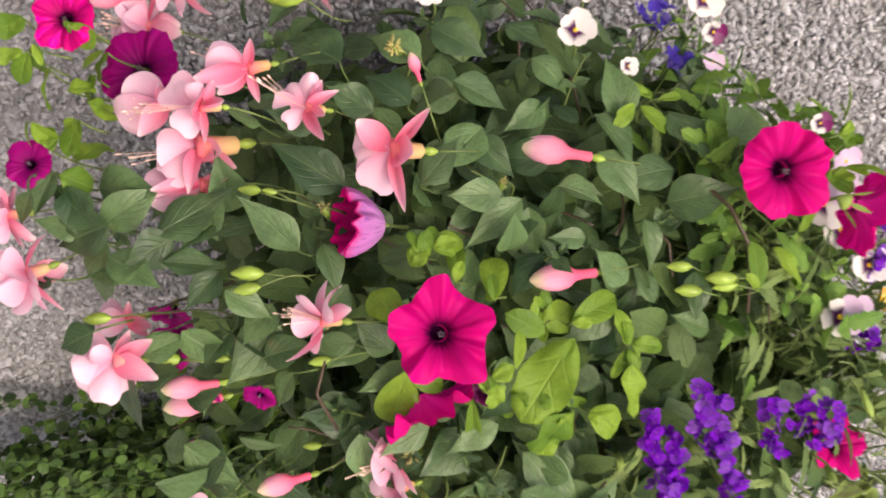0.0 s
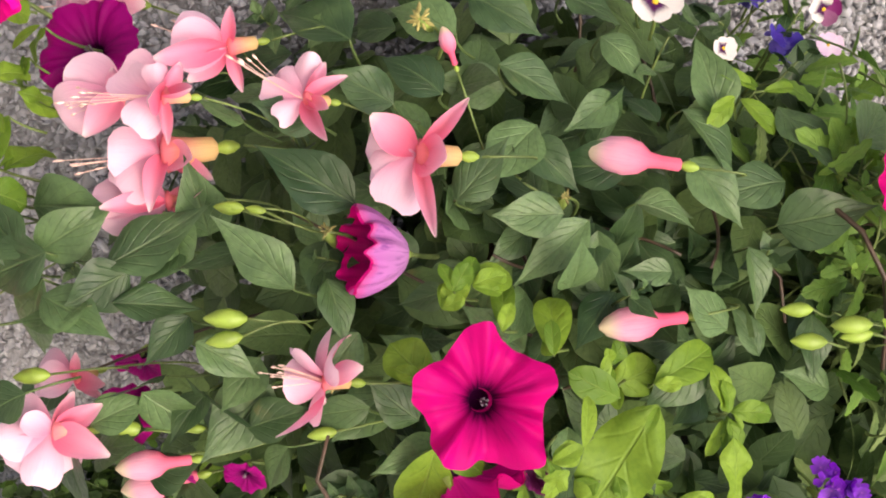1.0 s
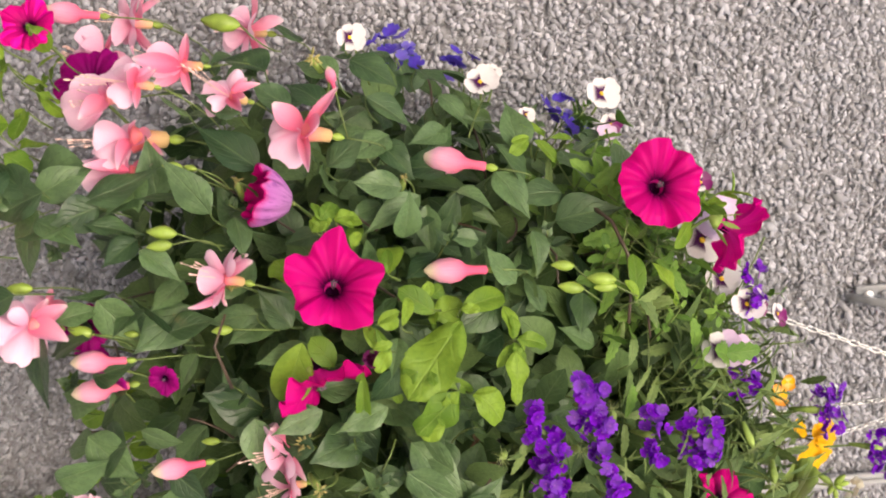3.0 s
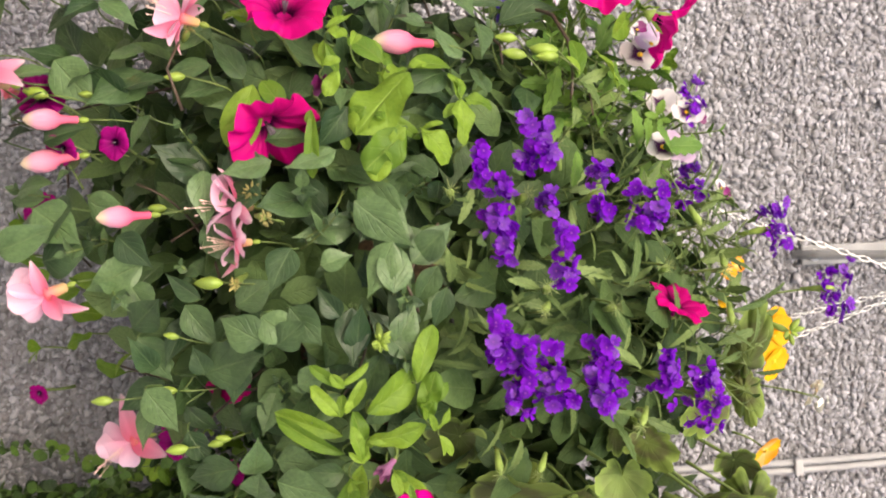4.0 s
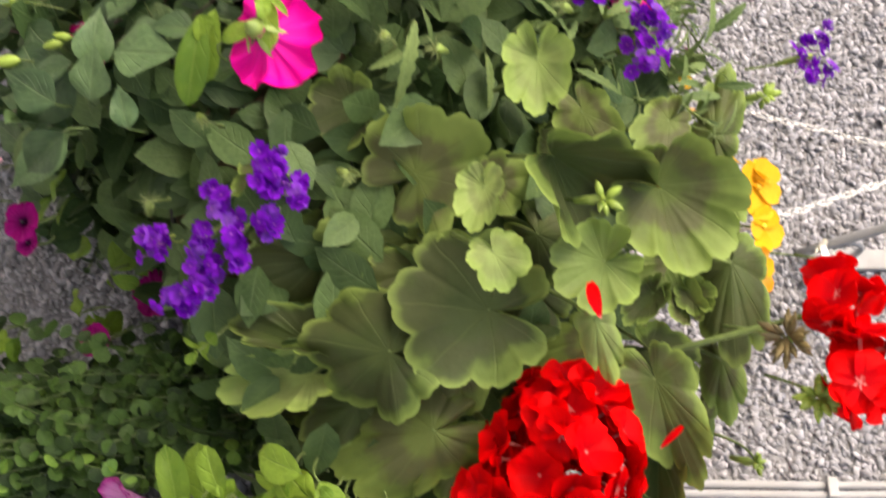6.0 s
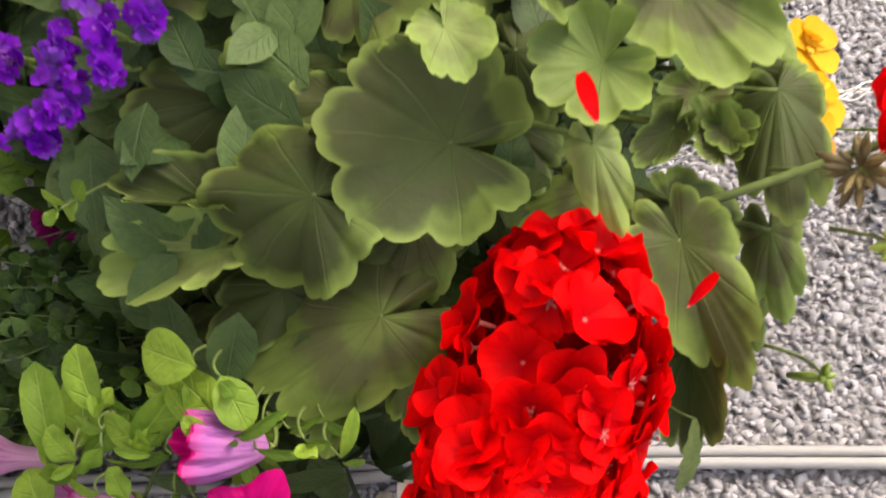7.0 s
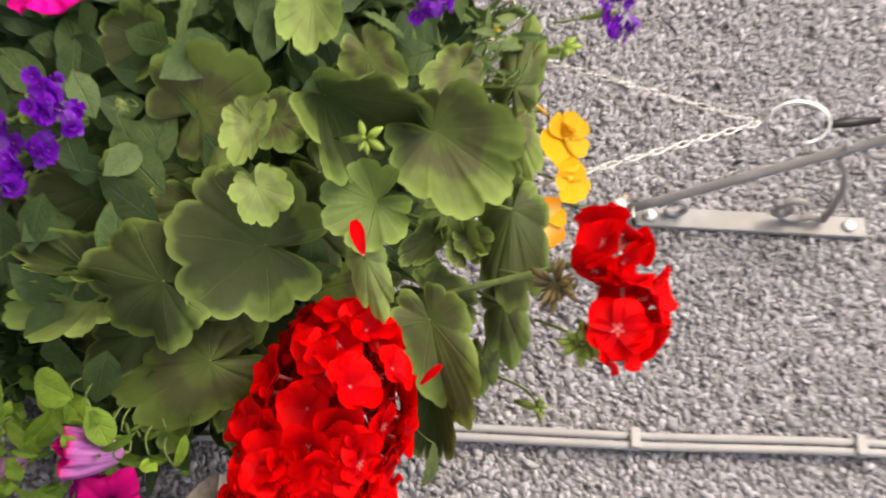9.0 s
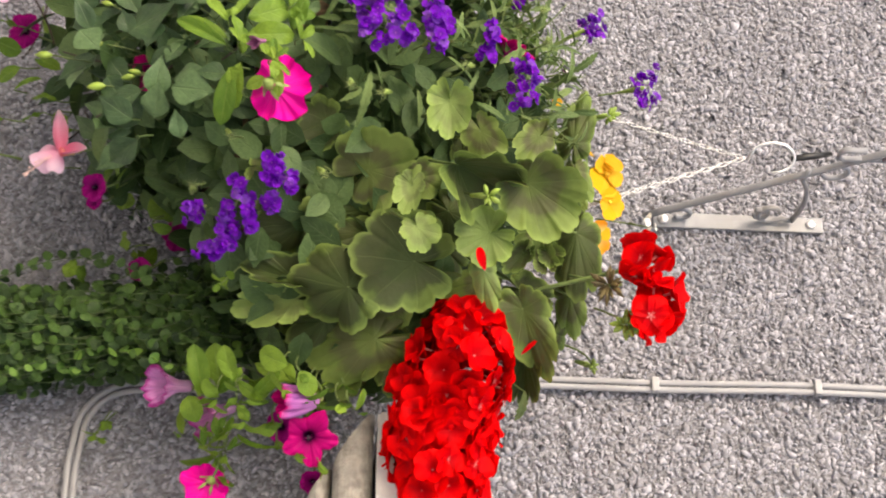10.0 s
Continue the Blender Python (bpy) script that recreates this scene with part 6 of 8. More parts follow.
leaf(fuchsia, "fuchsia", (-0.025, -0.292, 1.291), (-0.040, -0.262, 1.263), 0.92)
leaf(fuchsia, "fuchsia", (-0.023, -0.289, 1.295), (-0.042, -0.285, 1.337), 1.01)
leaf(fuchsia, "fuchsia", (-0.018, -0.303, 1.299), (0.030, -0.311, 1.270), 0.85)
leaf(fuchsia, "fuchsia", (-0.013, -0.309, 1.298), (-0.003, -0.332, 1.332), 1.07)
leaf(fuchsia, "fuchsia", (-0.015, -0.287, 1.285), (-0.028, -0.282, 1.251), 0.71)
leaf(fuchsia, "fuchsia", (-0.012, -0.319, 1.332), (-0.003, -0.319, 1.373), 0.76)
leaf(fuchsia, "fuchsia", (-0.023, -0.305, 1.330), (-0.029, -0.285, 1.380), 0.92)
leaf(fuchsia, "fuchsia", (-0.023, -0.299, 1.406), (-0.021, -0.318, 1.365), 0.89)
leaf(fuchsia, "fuchsia", (-0.021, -0.294, 1.365), (-0.016, -0.314, 1.343), 1.20)
leaf(fuchsia, "fuchsia", (-0.085, -0.236, 1.455), (-0.098, -0.208, 1.420), 1.30)
leaf(fuchsia, "fuchsia", (-0.066, -0.265, 1.472), (-0.085, -0.258, 1.446), 1.18)
leaf(fuchsia, "fuchsia", (-0.064, -0.259, 1.495), (-0.087, -0.244, 1.472), 1.13)
leaf(fuchsia, "fuchsia", (-0.035, -0.297, 1.449), (-0.067, -0.282, 1.406), 0.96)
leaf(fuchsia, "fuchsia", (-0.009, -0.317, 1.432), (0.008, -0.345, 1.440), 1.00)
leaf(fuchsia, "fuchsia", (-0.016, -0.299, 1.545), (-0.025, -0.305, 1.511), 0.99)
leaf(fuchsia, "fuchsia", (-0.008, -0.297, 1.557), (0.006, -0.323, 1.516), 0.78)
leaf(fuchsia, "fuchsia", (-0.001, -0.297, 1.561), (0.035, -0.309, 1.562), 0.93)
leaf(fuchsia, "fuchsia", (-0.004, -0.284, 1.582), (0.004, -0.292, 1.613), 1.30)
leaf(fuchsia, "fuchsia", (-0.008, -0.260, 1.612), (0.014, -0.290, 1.637), 1.04)
leaf(fuchsia, "fuchsia", (0.024, -0.281, 1.652), (0.008, -0.293, 1.699), 1.12)
leaf(fuchsia, "fuchsia", (-0.021, -0.237, 1.613), (-0.001, -0.271, 1.640), 1.19)
leaf(fuchsia, "fuchsia", (-0.010, -0.230, 1.663), (0.004, -0.270, 1.685), 0.95)
leaf(fuchsia, "fuchsia", (-0.003, -0.260, 1.697), (-0.008, -0.227, 1.724), 1.30)
leaf(fuchsia, "fuchsia", (-0.052, -0.210, 1.577), (-0.037, -0.228, 1.603), 1.15)
leaf(fuchsia, "fuchsia", (-0.065, -0.186, 1.562), (-0.055, -0.205, 1.589), 1.05)
leaf(fuchsia, "fuchsia", (-0.080, -0.201, 1.514), (-0.068, -0.223, 1.549), 1.10)
leaf(fuchsia, "fuchsia", (-0.063, -0.239, 1.524), (-0.042, -0.247, 1.558), 1.09)
leaf(fuchsia, "fuchsia", (-0.076, -0.228, 1.505), (-0.094, -0.212, 1.475), 1.06)
leaf(fuchsia, "fuchsia", (-0.033, -0.236, 1.580), (-0.034, -0.260, 1.552), 0.97)
leaf(fuchsia, "fuchsia", (0.025, -0.293, 1.635), (0.048, -0.321, 1.639), 0.88)
leaf(fuchsia, "fuchsia", (0.113, -0.340, 1.433), (0.108, -0.353, 1.396), 1.08)
leaf(fuchsia, "fuchsia", (0.128, -0.347, 1.435), (0.147, -0.364, 1.423), 1.28)
leaf(fuchsia, "fuchsia", (0.109, -0.361, 1.453), (0.138, -0.363, 1.474), 1.30)
leaf(fuchsia, "fuchsia", (0.050, -0.346, 1.443), (0.050, -0.348, 1.405), 0.72)
leaf(fuchsia, "fuchsia", (0.154, -0.393, 1.567), (0.134, -0.374, 1.529), 0.99)
leaf(fuchsia, "fuchsia", (0.145, -0.352, 1.507), (0.146, -0.383, 1.471), 1.08)
leaf(fuchsia, "fuchsia", (0.053, -0.334, 1.295), (0.116, -0.349, 1.283), 1.03)
leaf(fuchsia, "fuchsia", (0.097, -0.331, 1.324), (0.084, -0.338, 1.354), 1.30)
leaf(fuchsia, "fuchsia", (0.171, -0.341, 1.289), (0.155, -0.355, 1.335), 0.94)
leaf(fuchsia, "fuchsia", (0.073, -0.332, 1.384), (0.041, -0.330, 1.351), 0.93)
leaf(fuchsia, "fuchsia", (0.063, -0.338, 1.382), (0.051, -0.339, 1.415), 1.18)
leaf(fuchsia, "fuchsia", (0.002, -0.337, 1.369), (0.019, -0.349, 1.398), 0.95)
leaf(fuchsia, "fuchsia", (-0.042, -0.263, 1.538), (-0.039, -0.296, 1.508), 1.03)
leaf(fuchsia, "fuchsia", (-0.037, -0.267, 1.532), (-0.021, -0.291, 1.556), 1.04)
leaf(fuchsia, "fuchsia", (-0.041, -0.167, 1.603), (-0.065, -0.162, 1.576), 1.05)
leaf(fuchsia, "fuchsia", (0.033, -0.305, 1.567), (0.040, -0.335, 1.542), 0.90)
leaf(fuchsia, "fuchsia", (0.061, -0.330, 1.606), (0.067, -0.355, 1.576), 1.10)
leaf(fuchsia, "fuchsia", (0.051, -0.322, 1.619), (0.028, -0.313, 1.598), 1.22)
leaf(fuchsia, "fuchsia", (0.060, -0.349, 1.465), (0.031, -0.347, 1.445), 0.99)
leaf(fuchsia, "fuchsia", (-0.069, -0.277, 1.438), (-0.081, -0.273, 1.408), 1.12)
leaf(fuchsia, "fuchsia", (-0.066, -0.265, 1.402), (-0.079, -0.263, 1.380), 0.97)
leaf(fuchsia, "fuchsia", (0.083, -0.372, 1.535), (0.113, -0.377, 1.514), 1.24)
leaf(fuchsia, "fuchsia", (0.112, -0.374, 1.550), (0.090, -0.372, 1.578), 1.18)
leaf(fuchsia, "fuchsia", (0.039, -0.319, 1.345), (0.037, -0.339, 1.315), 0.95)
leaf(fuchsia, "fuchsia", (0.005, -0.159, 1.705), (0.008, -0.191, 1.676), 0.82)
leaf(fuchsia, "fuchsia", (-0.036, -0.304, 1.496), (-0.049, -0.283, 1.523), 1.00)
leaf(fuchsia, "fuchsia", (0.009, -0.266, 1.659), (-0.003, -0.278, 1.622), 1.02)
leaf(fuchsia, "fuchsia", (-0.045, -0.260, 1.267), (-0.034, -0.285, 1.251), 1.30)
leaf(fuchsia, "fuchsia", (-0.036, -0.268, 1.277), (-0.020, -0.298, 1.282), 1.30)
leaf(fuchsia, "fuchsia", (-0.034, -0.267, 1.294), (-0.040, -0.284, 1.333), 1.30)
leaf(fuchsia, "fuchsia", (-0.028, -0.296, 1.302), (-0.009, -0.289, 1.262), 1.09)
leaf(fuchsia, "fuchsia", (-0.018, -0.305, 1.340), (-0.013, -0.319, 1.309), 1.30)
leaf(fuchsia, "fuchsia", (-0.041, -0.271, 1.253), (-0.026, -0.285, 1.241), 1.30)
leaf(fuchsia, "fuchsia", (-0.033, -0.283, 1.358), (-0.014, -0.309, 1.367), 1.21)
leaf(fuchsia, "fuchsia", (-0.012, -0.319, 1.320), (0.004, -0.311, 1.285), 1.26)
leaf(fuchsia, "fuchsia", (0.013, -0.294, 1.254), (0.008, -0.310, 1.229), 1.30)
leaf(fuchsia, "fuchsia", (0.001, -0.320, 1.365), (0.011, -0.340, 1.342), 1.18)
leaf(fuchsia, "fuchsia", (0.033, -0.326, 1.279), (0.044, -0.327, 1.251), 1.30)
leaf(fuchsia, "fuchsia", (0.051, -0.335, 1.307), (0.043, -0.326, 1.338), 1.18)
leaf(fuchsia, "fuchsia", (0.049, -0.324, 1.364), (0.056, -0.346, 1.341), 1.20)
leaf(fuchsia, "fuchsia", (0.032, -0.322, 1.393), (0.047, -0.341, 1.373), 1.28)
leaf(fuchsia, "fuchsia", (0.132, -0.305, 1.299), (0.119, -0.321, 1.322), 1.30)
leaf(fuchsia, "fuchsia", (0.151, -0.329, 1.317), (0.163, -0.311, 1.290), 1.30)
leaf(fuchsia, "fuchsia", (0.096, -0.289, 1.290), (0.083, -0.303, 1.309), 1.30)
leaf(fuchsia, "fuchsia", (0.180, -0.334, 1.318), (0.173, -0.353, 1.350), 1.30)
leaf(fuchsia, "fuchsia", (0.078, -0.310, 1.300), (0.067, -0.331, 1.333), 1.30)
leaf(fuchsia, "fuchsia", (0.078, -0.329, 1.302), (0.056, -0.342, 1.326), 1.30)
leaf(fuchsia, "fuchsia", (0.139, -0.335, 1.352), (0.155, -0.346, 1.378), 1.30)
leaf(fuchsia, "fuchsia", (0.127, -0.342, 1.438), (0.102, -0.356, 1.401), 1.00)
leaf(fuchsia, "fuchsia", (0.109, -0.360, 1.456), (0.136, -0.354, 1.479), 1.29)
leaf(fuchsia, "fuchsia", (0.122, -0.360, 1.435), (0.161, -0.377, 1.437), 1.09)
leaf(fuchsia, "fuchsia", (0.129, -0.342, 1.502), (0.172, -0.361, 1.509), 0.95)
leaf(fuchsia, "fuchsia", (0.138, -0.379, 1.540), (0.175, -0.404, 1.578), 0.84)
leaf(fuchsia, "fuchsia", (0.189, -0.400, 1.572), (0.161, -0.395, 1.604), 0.94)
leaf(fuchsia, "fuchsia", (0.208, -0.406, 1.559), (0.166, -0.405, 1.564), 0.95)
leaf(fuchsia, "fuchsia", (0.247, -0.411, 1.532), (0.212, -0.415, 1.536), 0.94)
leaf(fuchsia, "fuchsia", (0.229, -0.348, 1.379), (0.205, -0.370, 1.404), 1.12)
leaf(fuchsia, "fuchsia", (0.158, -0.365, 1.434), (0.187, -0.374, 1.454), 1.03)
leaf(fuchsia, "fuchsia", (0.236, -0.348, 1.382), (0.267, -0.354, 1.405), 1.12)
leaf(fuchsia, "fuchsia", (0.261, -0.360, 1.427), (0.247, -0.382, 1.473), 1.12)
leaf(fuchsia, "fuchsia", (0.282, -0.373, 1.467), (0.318, -0.353, 1.448), 0.89)
leaf(fuchsia, "fuchsia", (0.325, -0.357, 1.445), (0.350, -0.324, 1.399), 0.87)
leaf(fuchsia, "fuchsia", (0.214, -0.359, 1.417), (0.245, -0.364, 1.439), 1.14)
leaf(fuchsia, "fuchsia", (0.144, -0.348, 1.343), (0.162, -0.321, 1.301), 1.24)
leaf(fuchsia, "fuchsia", (0.041, -0.327, 1.334), (0.073, -0.331, 1.360), 1.25)
leaf(fuchsia, "fuchsia", (0.052, -0.322, 1.395), (0.076, -0.341, 1.357), 1.22)
leaf(fuchsia, "fuchsia", (0.103, -0.360, 1.479), (0.099, -0.358, 1.514), 1.26)
leaf(fuchsia, "fuchsia", (0.121, -0.344, 1.521), (0.137, -0.362, 1.551), 1.21)
leaf(fuchsia, "fuchsia", (0.175, -0.403, 1.493), (0.201, -0.417, 1.476), 1.28)
leaf(fuchsia, "fuchsia", (0.187, -0.408, 1.512), (0.179, -0.410, 1.534), 1.30)
leaf(fuchsia, "fuchsia", (0.213, -0.413, 1.490), (0.239, -0.420, 1.510), 1.30)
leaf(fuchsia, "fuchsia", (0.215, -0.371, 1.453), (0.196, -0.377, 1.479), 1.22)
leaf(fuchsia, "fuchsia", (0.082, -0.336, 1.398), (0.104, -0.345, 1.380), 1.20)
leaf(fuchsia, "fuchsia", (0.221, -0.412, 1.523), (0.200, -0.417, 1.507), 1.08)
leaf(fuchsia, "fuchsia", (0.143, -0.332, 1.314), (0.168, -0.353, 1.348), 1.14)
leaf(fuchsia, "fuchsia", (0.235, -0.411, 1.471), (0.218, -0.415, 1.442), 1.30)
leaf(fuchsia, "fuchsia", (0.164, -0.351, 1.373), (0.187, -0.363, 1.397), 1.22)
leaf(fuchsia, "fuchsia", (0.236, -0.408, 1.553), (0.254, -0.412, 1.573), 1.25)
leaf(fuchsia, "fuchsia", (0.285, -0.351, 1.413), (0.311, -0.351, 1.430), 1.28)
leaf(fuchsia, "fuchsia", (0.265, -0.414, 1.493), (0.253, -0.420, 1.514), 1.30)
leaf(fuchsia, "fuchsia", (0.357, -0.370, 1.442), (0.341, -0.380, 1.412), 1.14)
leaf(fuchsia, "fuchsia", (0.350, -0.364, 1.459), (0.328, -0.388, 1.463), 1.25)
leaf(fuchsia, "fuchsia", (0.334, -0.388, 1.475), (0.345, -0.402, 1.513), 1.18)
leaf(fuchsia, "fuchsia", (0.373, -0.364, 1.447), (0.384, -0.333, 1.414), 0.98)
leaf(fuchsia, "fuchsia", (0.371, -0.367, 1.483), (0.355, -0.387, 1.479), 0.98)
leaf(fuchsia, "fuchsia", (0.303, -0.352, 1.413), (0.328, -0.353, 1.427), 1.28)
leaf(fuchsia, "fuchsia", (0.328, -0.401, 1.520), (0.326, -0.405, 1.492), 1.15)
leaf(fuchsia, "fuchsia", (0.245, -0.349, 1.393), (0.250, -0.345, 1.375), 1.30)
leaf(fuchsia, "fuchsia", (0.327, -0.369, 1.447), (0.338, -0.350, 1.405), 0.97)
leaf(fuchsia, "fuchsia", (0.359, -0.340, 1.443), (0.372, -0.305, 1.402), 0.73)
leaf(fuchsia, "fuchsia", (0.332, -0.371, 1.458), (0.306, -0.395, 1.465), 1.17)
leaf(fuchsia, "fuchsia", (0.321, -0.380, 1.475), (0.324, -0.396, 1.508), 1.19)
leaf(fuchsia, "fuchsia", (0.269, -0.371, 1.388), (0.297, -0.378, 1.411), 1.27)
leaf(fuchsia, "fuchsia", (0.262, -0.361, 1.429), (0.242, -0.371, 1.421), 1.30)
leaf(fuchsia, "fuchsia", (0.238, -0.413, 1.480), (0.221, -0.420, 1.502), 1.28)
leaf(fuchsia, "fuchsia", (0.216, -0.409, 1.531), (0.254, -0.412, 1.528), 1.05)
leaf(fuchsia, "fuchsia", (0.242, -0.408, 1.559), (0.215, -0.412, 1.574), 1.18)
leaf(fuchsia, "fuchsia", (0.252, -0.369, 1.451), (0.282, -0.365, 1.447), 1.30)
leaf(fuchsia, "fuchsia", (0.197, -0.351, 1.379), (0.223, -0.355, 1.394), 1.30)
leaf(fuchsia, "fuchsia", (0.218, -0.412, 1.471), (0.238, -0.419, 1.494), 1.28)
leaf(petunia_front, "petunia", (0.061, -0.356, 1.579), (0.099, -0.389, 1.538), 0.86)
leaf(petunia_front, "petunia", (0.025, -0.350, 1.532), (0.009, -0.318, 1.536), 1.00)
leaf(petunia_front, "petunia", (0.006, -0.350, 1.510), (-0.006, -0.320, 1.513), 0.99)
leaf(petunia_front, "petunia", (0.022, -0.361, 1.474), (0.011, -0.342, 1.457), 1.22)
leaf(petunia_front, "petunia", (0.043, -0.392, 1.539), (0.028, -0.373, 1.548), 0.88)
leaf(petunia_front, "petunia", (0.065, -0.363, 1.472), (0.111, -0.373, 1.455), 0.94)
leaf(petunia_front, "petunia", (0.034, -0.405, 1.524), (0.034, -0.400, 1.538), 1.21)
leaf(petunia_front, "petunia", (0.085, -0.373, 1.511), (0.131, -0.384, 1.508), 0.60)
leaf(petunia_front, "petunia", (0.041, -0.397, 1.522), (0.061, -0.400, 1.530), 0.86)
leaf(petunia_front, "petunia", (0.063, -0.339, 1.560), (0.061, -0.331, 1.584), 1.30)
leaf(petunia_front, "petunia", (0.057, -0.346, 1.579), (0.048, -0.335, 1.614), 0.99)
leaf(petunia_front, "petunia", (0.081, -0.348, 1.614), (0.057, -0.342, 1.614), 0.90)
leaf(petunia_front, "petunia", (0.081, -0.348, 1.616), (0.080, -0.352, 1.638), 0.87)
leaf(petunia_front, "petunia", (0.083, -0.349, 1.614), (0.096, -0.370, 1.617), 0.90)
leaf(petunia_front, "petunia", (0.084, -0.350, 1.612), (0.089, -0.368, 1.603), 0.99)
leaf(petunia_front, "petunia", (-0.010, -0.337, 1.490), (-0.019, -0.324, 1.504), 1.30)
leaf(petunia_front, "petunia", (-0.008, -0.333, 1.499), (-0.007, -0.322, 1.518), 1.29)
leaf(petunia_front, "petunia", (-0.005, -0.342, 1.484), (-0.015, -0.331, 1.496), 0.98)
leaf(petunia_front, "petunia", (0.053, -0.356, 1.561), (0.032, -0.357, 1.539), 0.92)
leaf(petunia_front, "petunia", (0.083, -0.367, 1.492), (0.060, -0.365, 1.479), 1.09)
leaf(petunia_front, "petunia", (0.057, -0.395, 1.520), (0.038, -0.391, 1.515), 0.94)
leaf(petunia_front, "petunia", (0.059, -0.391, 1.530), (0.076, -0.394, 1.520), 0.83)
leaf(petunia_front, "petunia", (0.052, -0.334, 1.560), (0.047, -0.326, 1.569), 1.25)
leaf(petunia_front, "petunia", (0.049, -0.349, 1.551), (0.049, -0.336, 1.565), 1.18)
leaf(petunia_front, "petunia", (0.123, -0.385, 1.563), (0.128, -0.387, 1.545), 1.30)
leaf(petunia_front, "petunia", (0.100, -0.381, 1.574), (0.127, -0.393, 1.545), 1.01)
leaf(petunia_front, "petunia", (0.102, -0.381, 1.584), (0.117, -0.389, 1.607), 1.30)
leaf(petunia_front, "petunia", (0.113, -0.382, 1.612), (0.079, -0.367, 1.616), 0.61)
leaf(petunia_front, "petunia", (0.084, -0.379, 1.547), (0.092, -0.378, 1.534), 1.30)
leaf(petunia_front, "petunia", (0.088, -0.372, 1.556), (0.105, -0.379, 1.586), 0.71)
leaf(petunia_front, "petunia", (0.099, -0.367, 1.529), (0.111, -0.374, 1.535), 1.30)
leaf(petunia_middle, "petunia", (0.300, -0.414, 1.520), (0.282, -0.425, 1.476), 0.82)
leaf(petunia_middle, "petunia", (0.284, -0.421, 1.537), (0.265, -0.422, 1.575), 1.12)
leaf(petunia_middle, "petunia", (0.267, -0.417, 1.571), (0.228, -0.423, 1.582), 0.63)
leaf(petunia_middle, "petunia", (0.314, -0.412, 1.534), (0.286, -0.426, 1.533), 0.75)
leaf(petunia_middle, "petunia", (0.266, -0.424, 1.523), (0.251, -0.433, 1.501), 0.80)
leaf(petunia_middle, "petunia", (0.265, -0.424, 1.518), (0.254, -0.428, 1.542), 0.64)
leaf(petunia_middle, "petunia", (0.321, -0.410, 1.532), (0.359, -0.395, 1.523), 0.76)
leaf(petunia_middle, "petunia", (0.320, -0.436, 1.552), (0.338, -0.449, 1.571), 0.72)
leaf(petunia_middle, "petunia", (0.282, -0.417, 1.574), (0.270, -0.422, 1.593), 0.80)
leaf(petunia_middle, "petunia", (0.311, -0.420, 1.521), (0.288, -0.431, 1.474), 0.63)
leaf(petunia_middle, "petunia", (0.302, -0.422, 1.537), (0.302, -0.433, 1.576), 0.84)
leaf(petunia_middle, "petunia", (0.291, -0.416, 1.574), (0.259, -0.425, 1.583), 0.69)
leaf(petunia_middle, "petunia", (0.314, -0.431, 1.532), (0.292, -0.443, 1.530), 0.66)
leaf(petunia_middle, "petunia", (0.329, -0.413, 1.525), (0.373, -0.389, 1.517), 0.60)
leaf(petunia_middle, "petunia", (0.286, -0.419, 1.520), (0.267, -0.432, 1.502), 0.60)
leaf(petunia_middle, "petunia", (0.283, -0.420, 1.523), (0.263, -0.430, 1.537), 0.60)
leaf(petunia_middle, "petunia", (0.347, -0.456, 1.561), (0.361, -0.460, 1.577), 0.60)
leaf(petunia_middle, "petunia", (0.349, -0.455, 1.562), (0.377, -0.452, 1.571), 0.60)
leaf(petunia_middle, "petunia", (0.347, -0.456, 1.564), (0.325, -0.461, 1.562), 0.61)
leaf(petunia_middle, "petunia", (0.356, -0.426, 1.540), (0.353, -0.437, 1.554), 1.30)
leaf(petunia_middle, "petunia", (0.299, -0.417, 1.581), (0.289, -0.422, 1.595), 0.80)
leaf(petunia_middle, "petunia", (0.303, -0.418, 1.584), (0.316, -0.421, 1.595), 0.87)
leaf(petunia_low, "petunia", (0.546, -0.226, 1.584), (0.526, -0.234, 1.555), 0.69)
leaf(petunia_low, "petunia", (0.544, -0.210, 1.558), (0.531, -0.213, 1.531), 0.83)
leaf(petunia_low, "petunia", (0.529, -0.174, 1.515), (0.521, -0.185, 1.498), 1.02)
leaf(petunia_low, "petunia", (0.538, -0.158, 1.523), (0.528, -0.153, 1.500), 0.75)
leaf(petunia_low, "petunia", (0.551, -0.223, 1.604), (0.559, -0.225, 1.624), 0.75)
leaf(petunia_low, "petunia", (0.555, -0.194, 1.566), (0.568, -0.162, 1.564), 0.60)
leaf(petunia_low, "petunia", (0.556, -0.224, 1.640), (0.548, -0.245, 1.648), 0.79)
leaf(petunia_low, "petunia", (0.548, -0.225, 1.593), (0.549, -0.239, 1.616), 0.78)
leaf(petunia_low, "petunia", (0.551, -0.231, 1.625), (0.558, -0.232, 1.635), 1.17)
leaf(petunia_low, "petunia", (0.519, -0.153, 1.498), (0.489, -0.193, 1.493), 0.77)
leaf(petunia_low, "petunia", (0.544, -0.111, 1.479), (0.517, -0.120, 1.471), 1.20)
leaf(petunia_low, "petunia", (0.564, -0.145, 1.571), (0.559, -0.121, 1.529), 0.66)
leaf(petunia_low, "petunia", (0.529, -0.167, 1.512), (0.530, -0.154, 1.495), 1.30)
leaf(petunia_low, "petunia", (0.525, -0.209, 1.531), (0.504, -0.231, 1.517), 1.14)
leaf(petunia_low, "petunia", (0.523, -0.243, 1.579), (0.512, -0.241, 1.550), 1.30)
leaf(petunia_low, "petunia", (0.558, -0.097, 1.510), (0.576, -0.102, 1.479), 0.74)
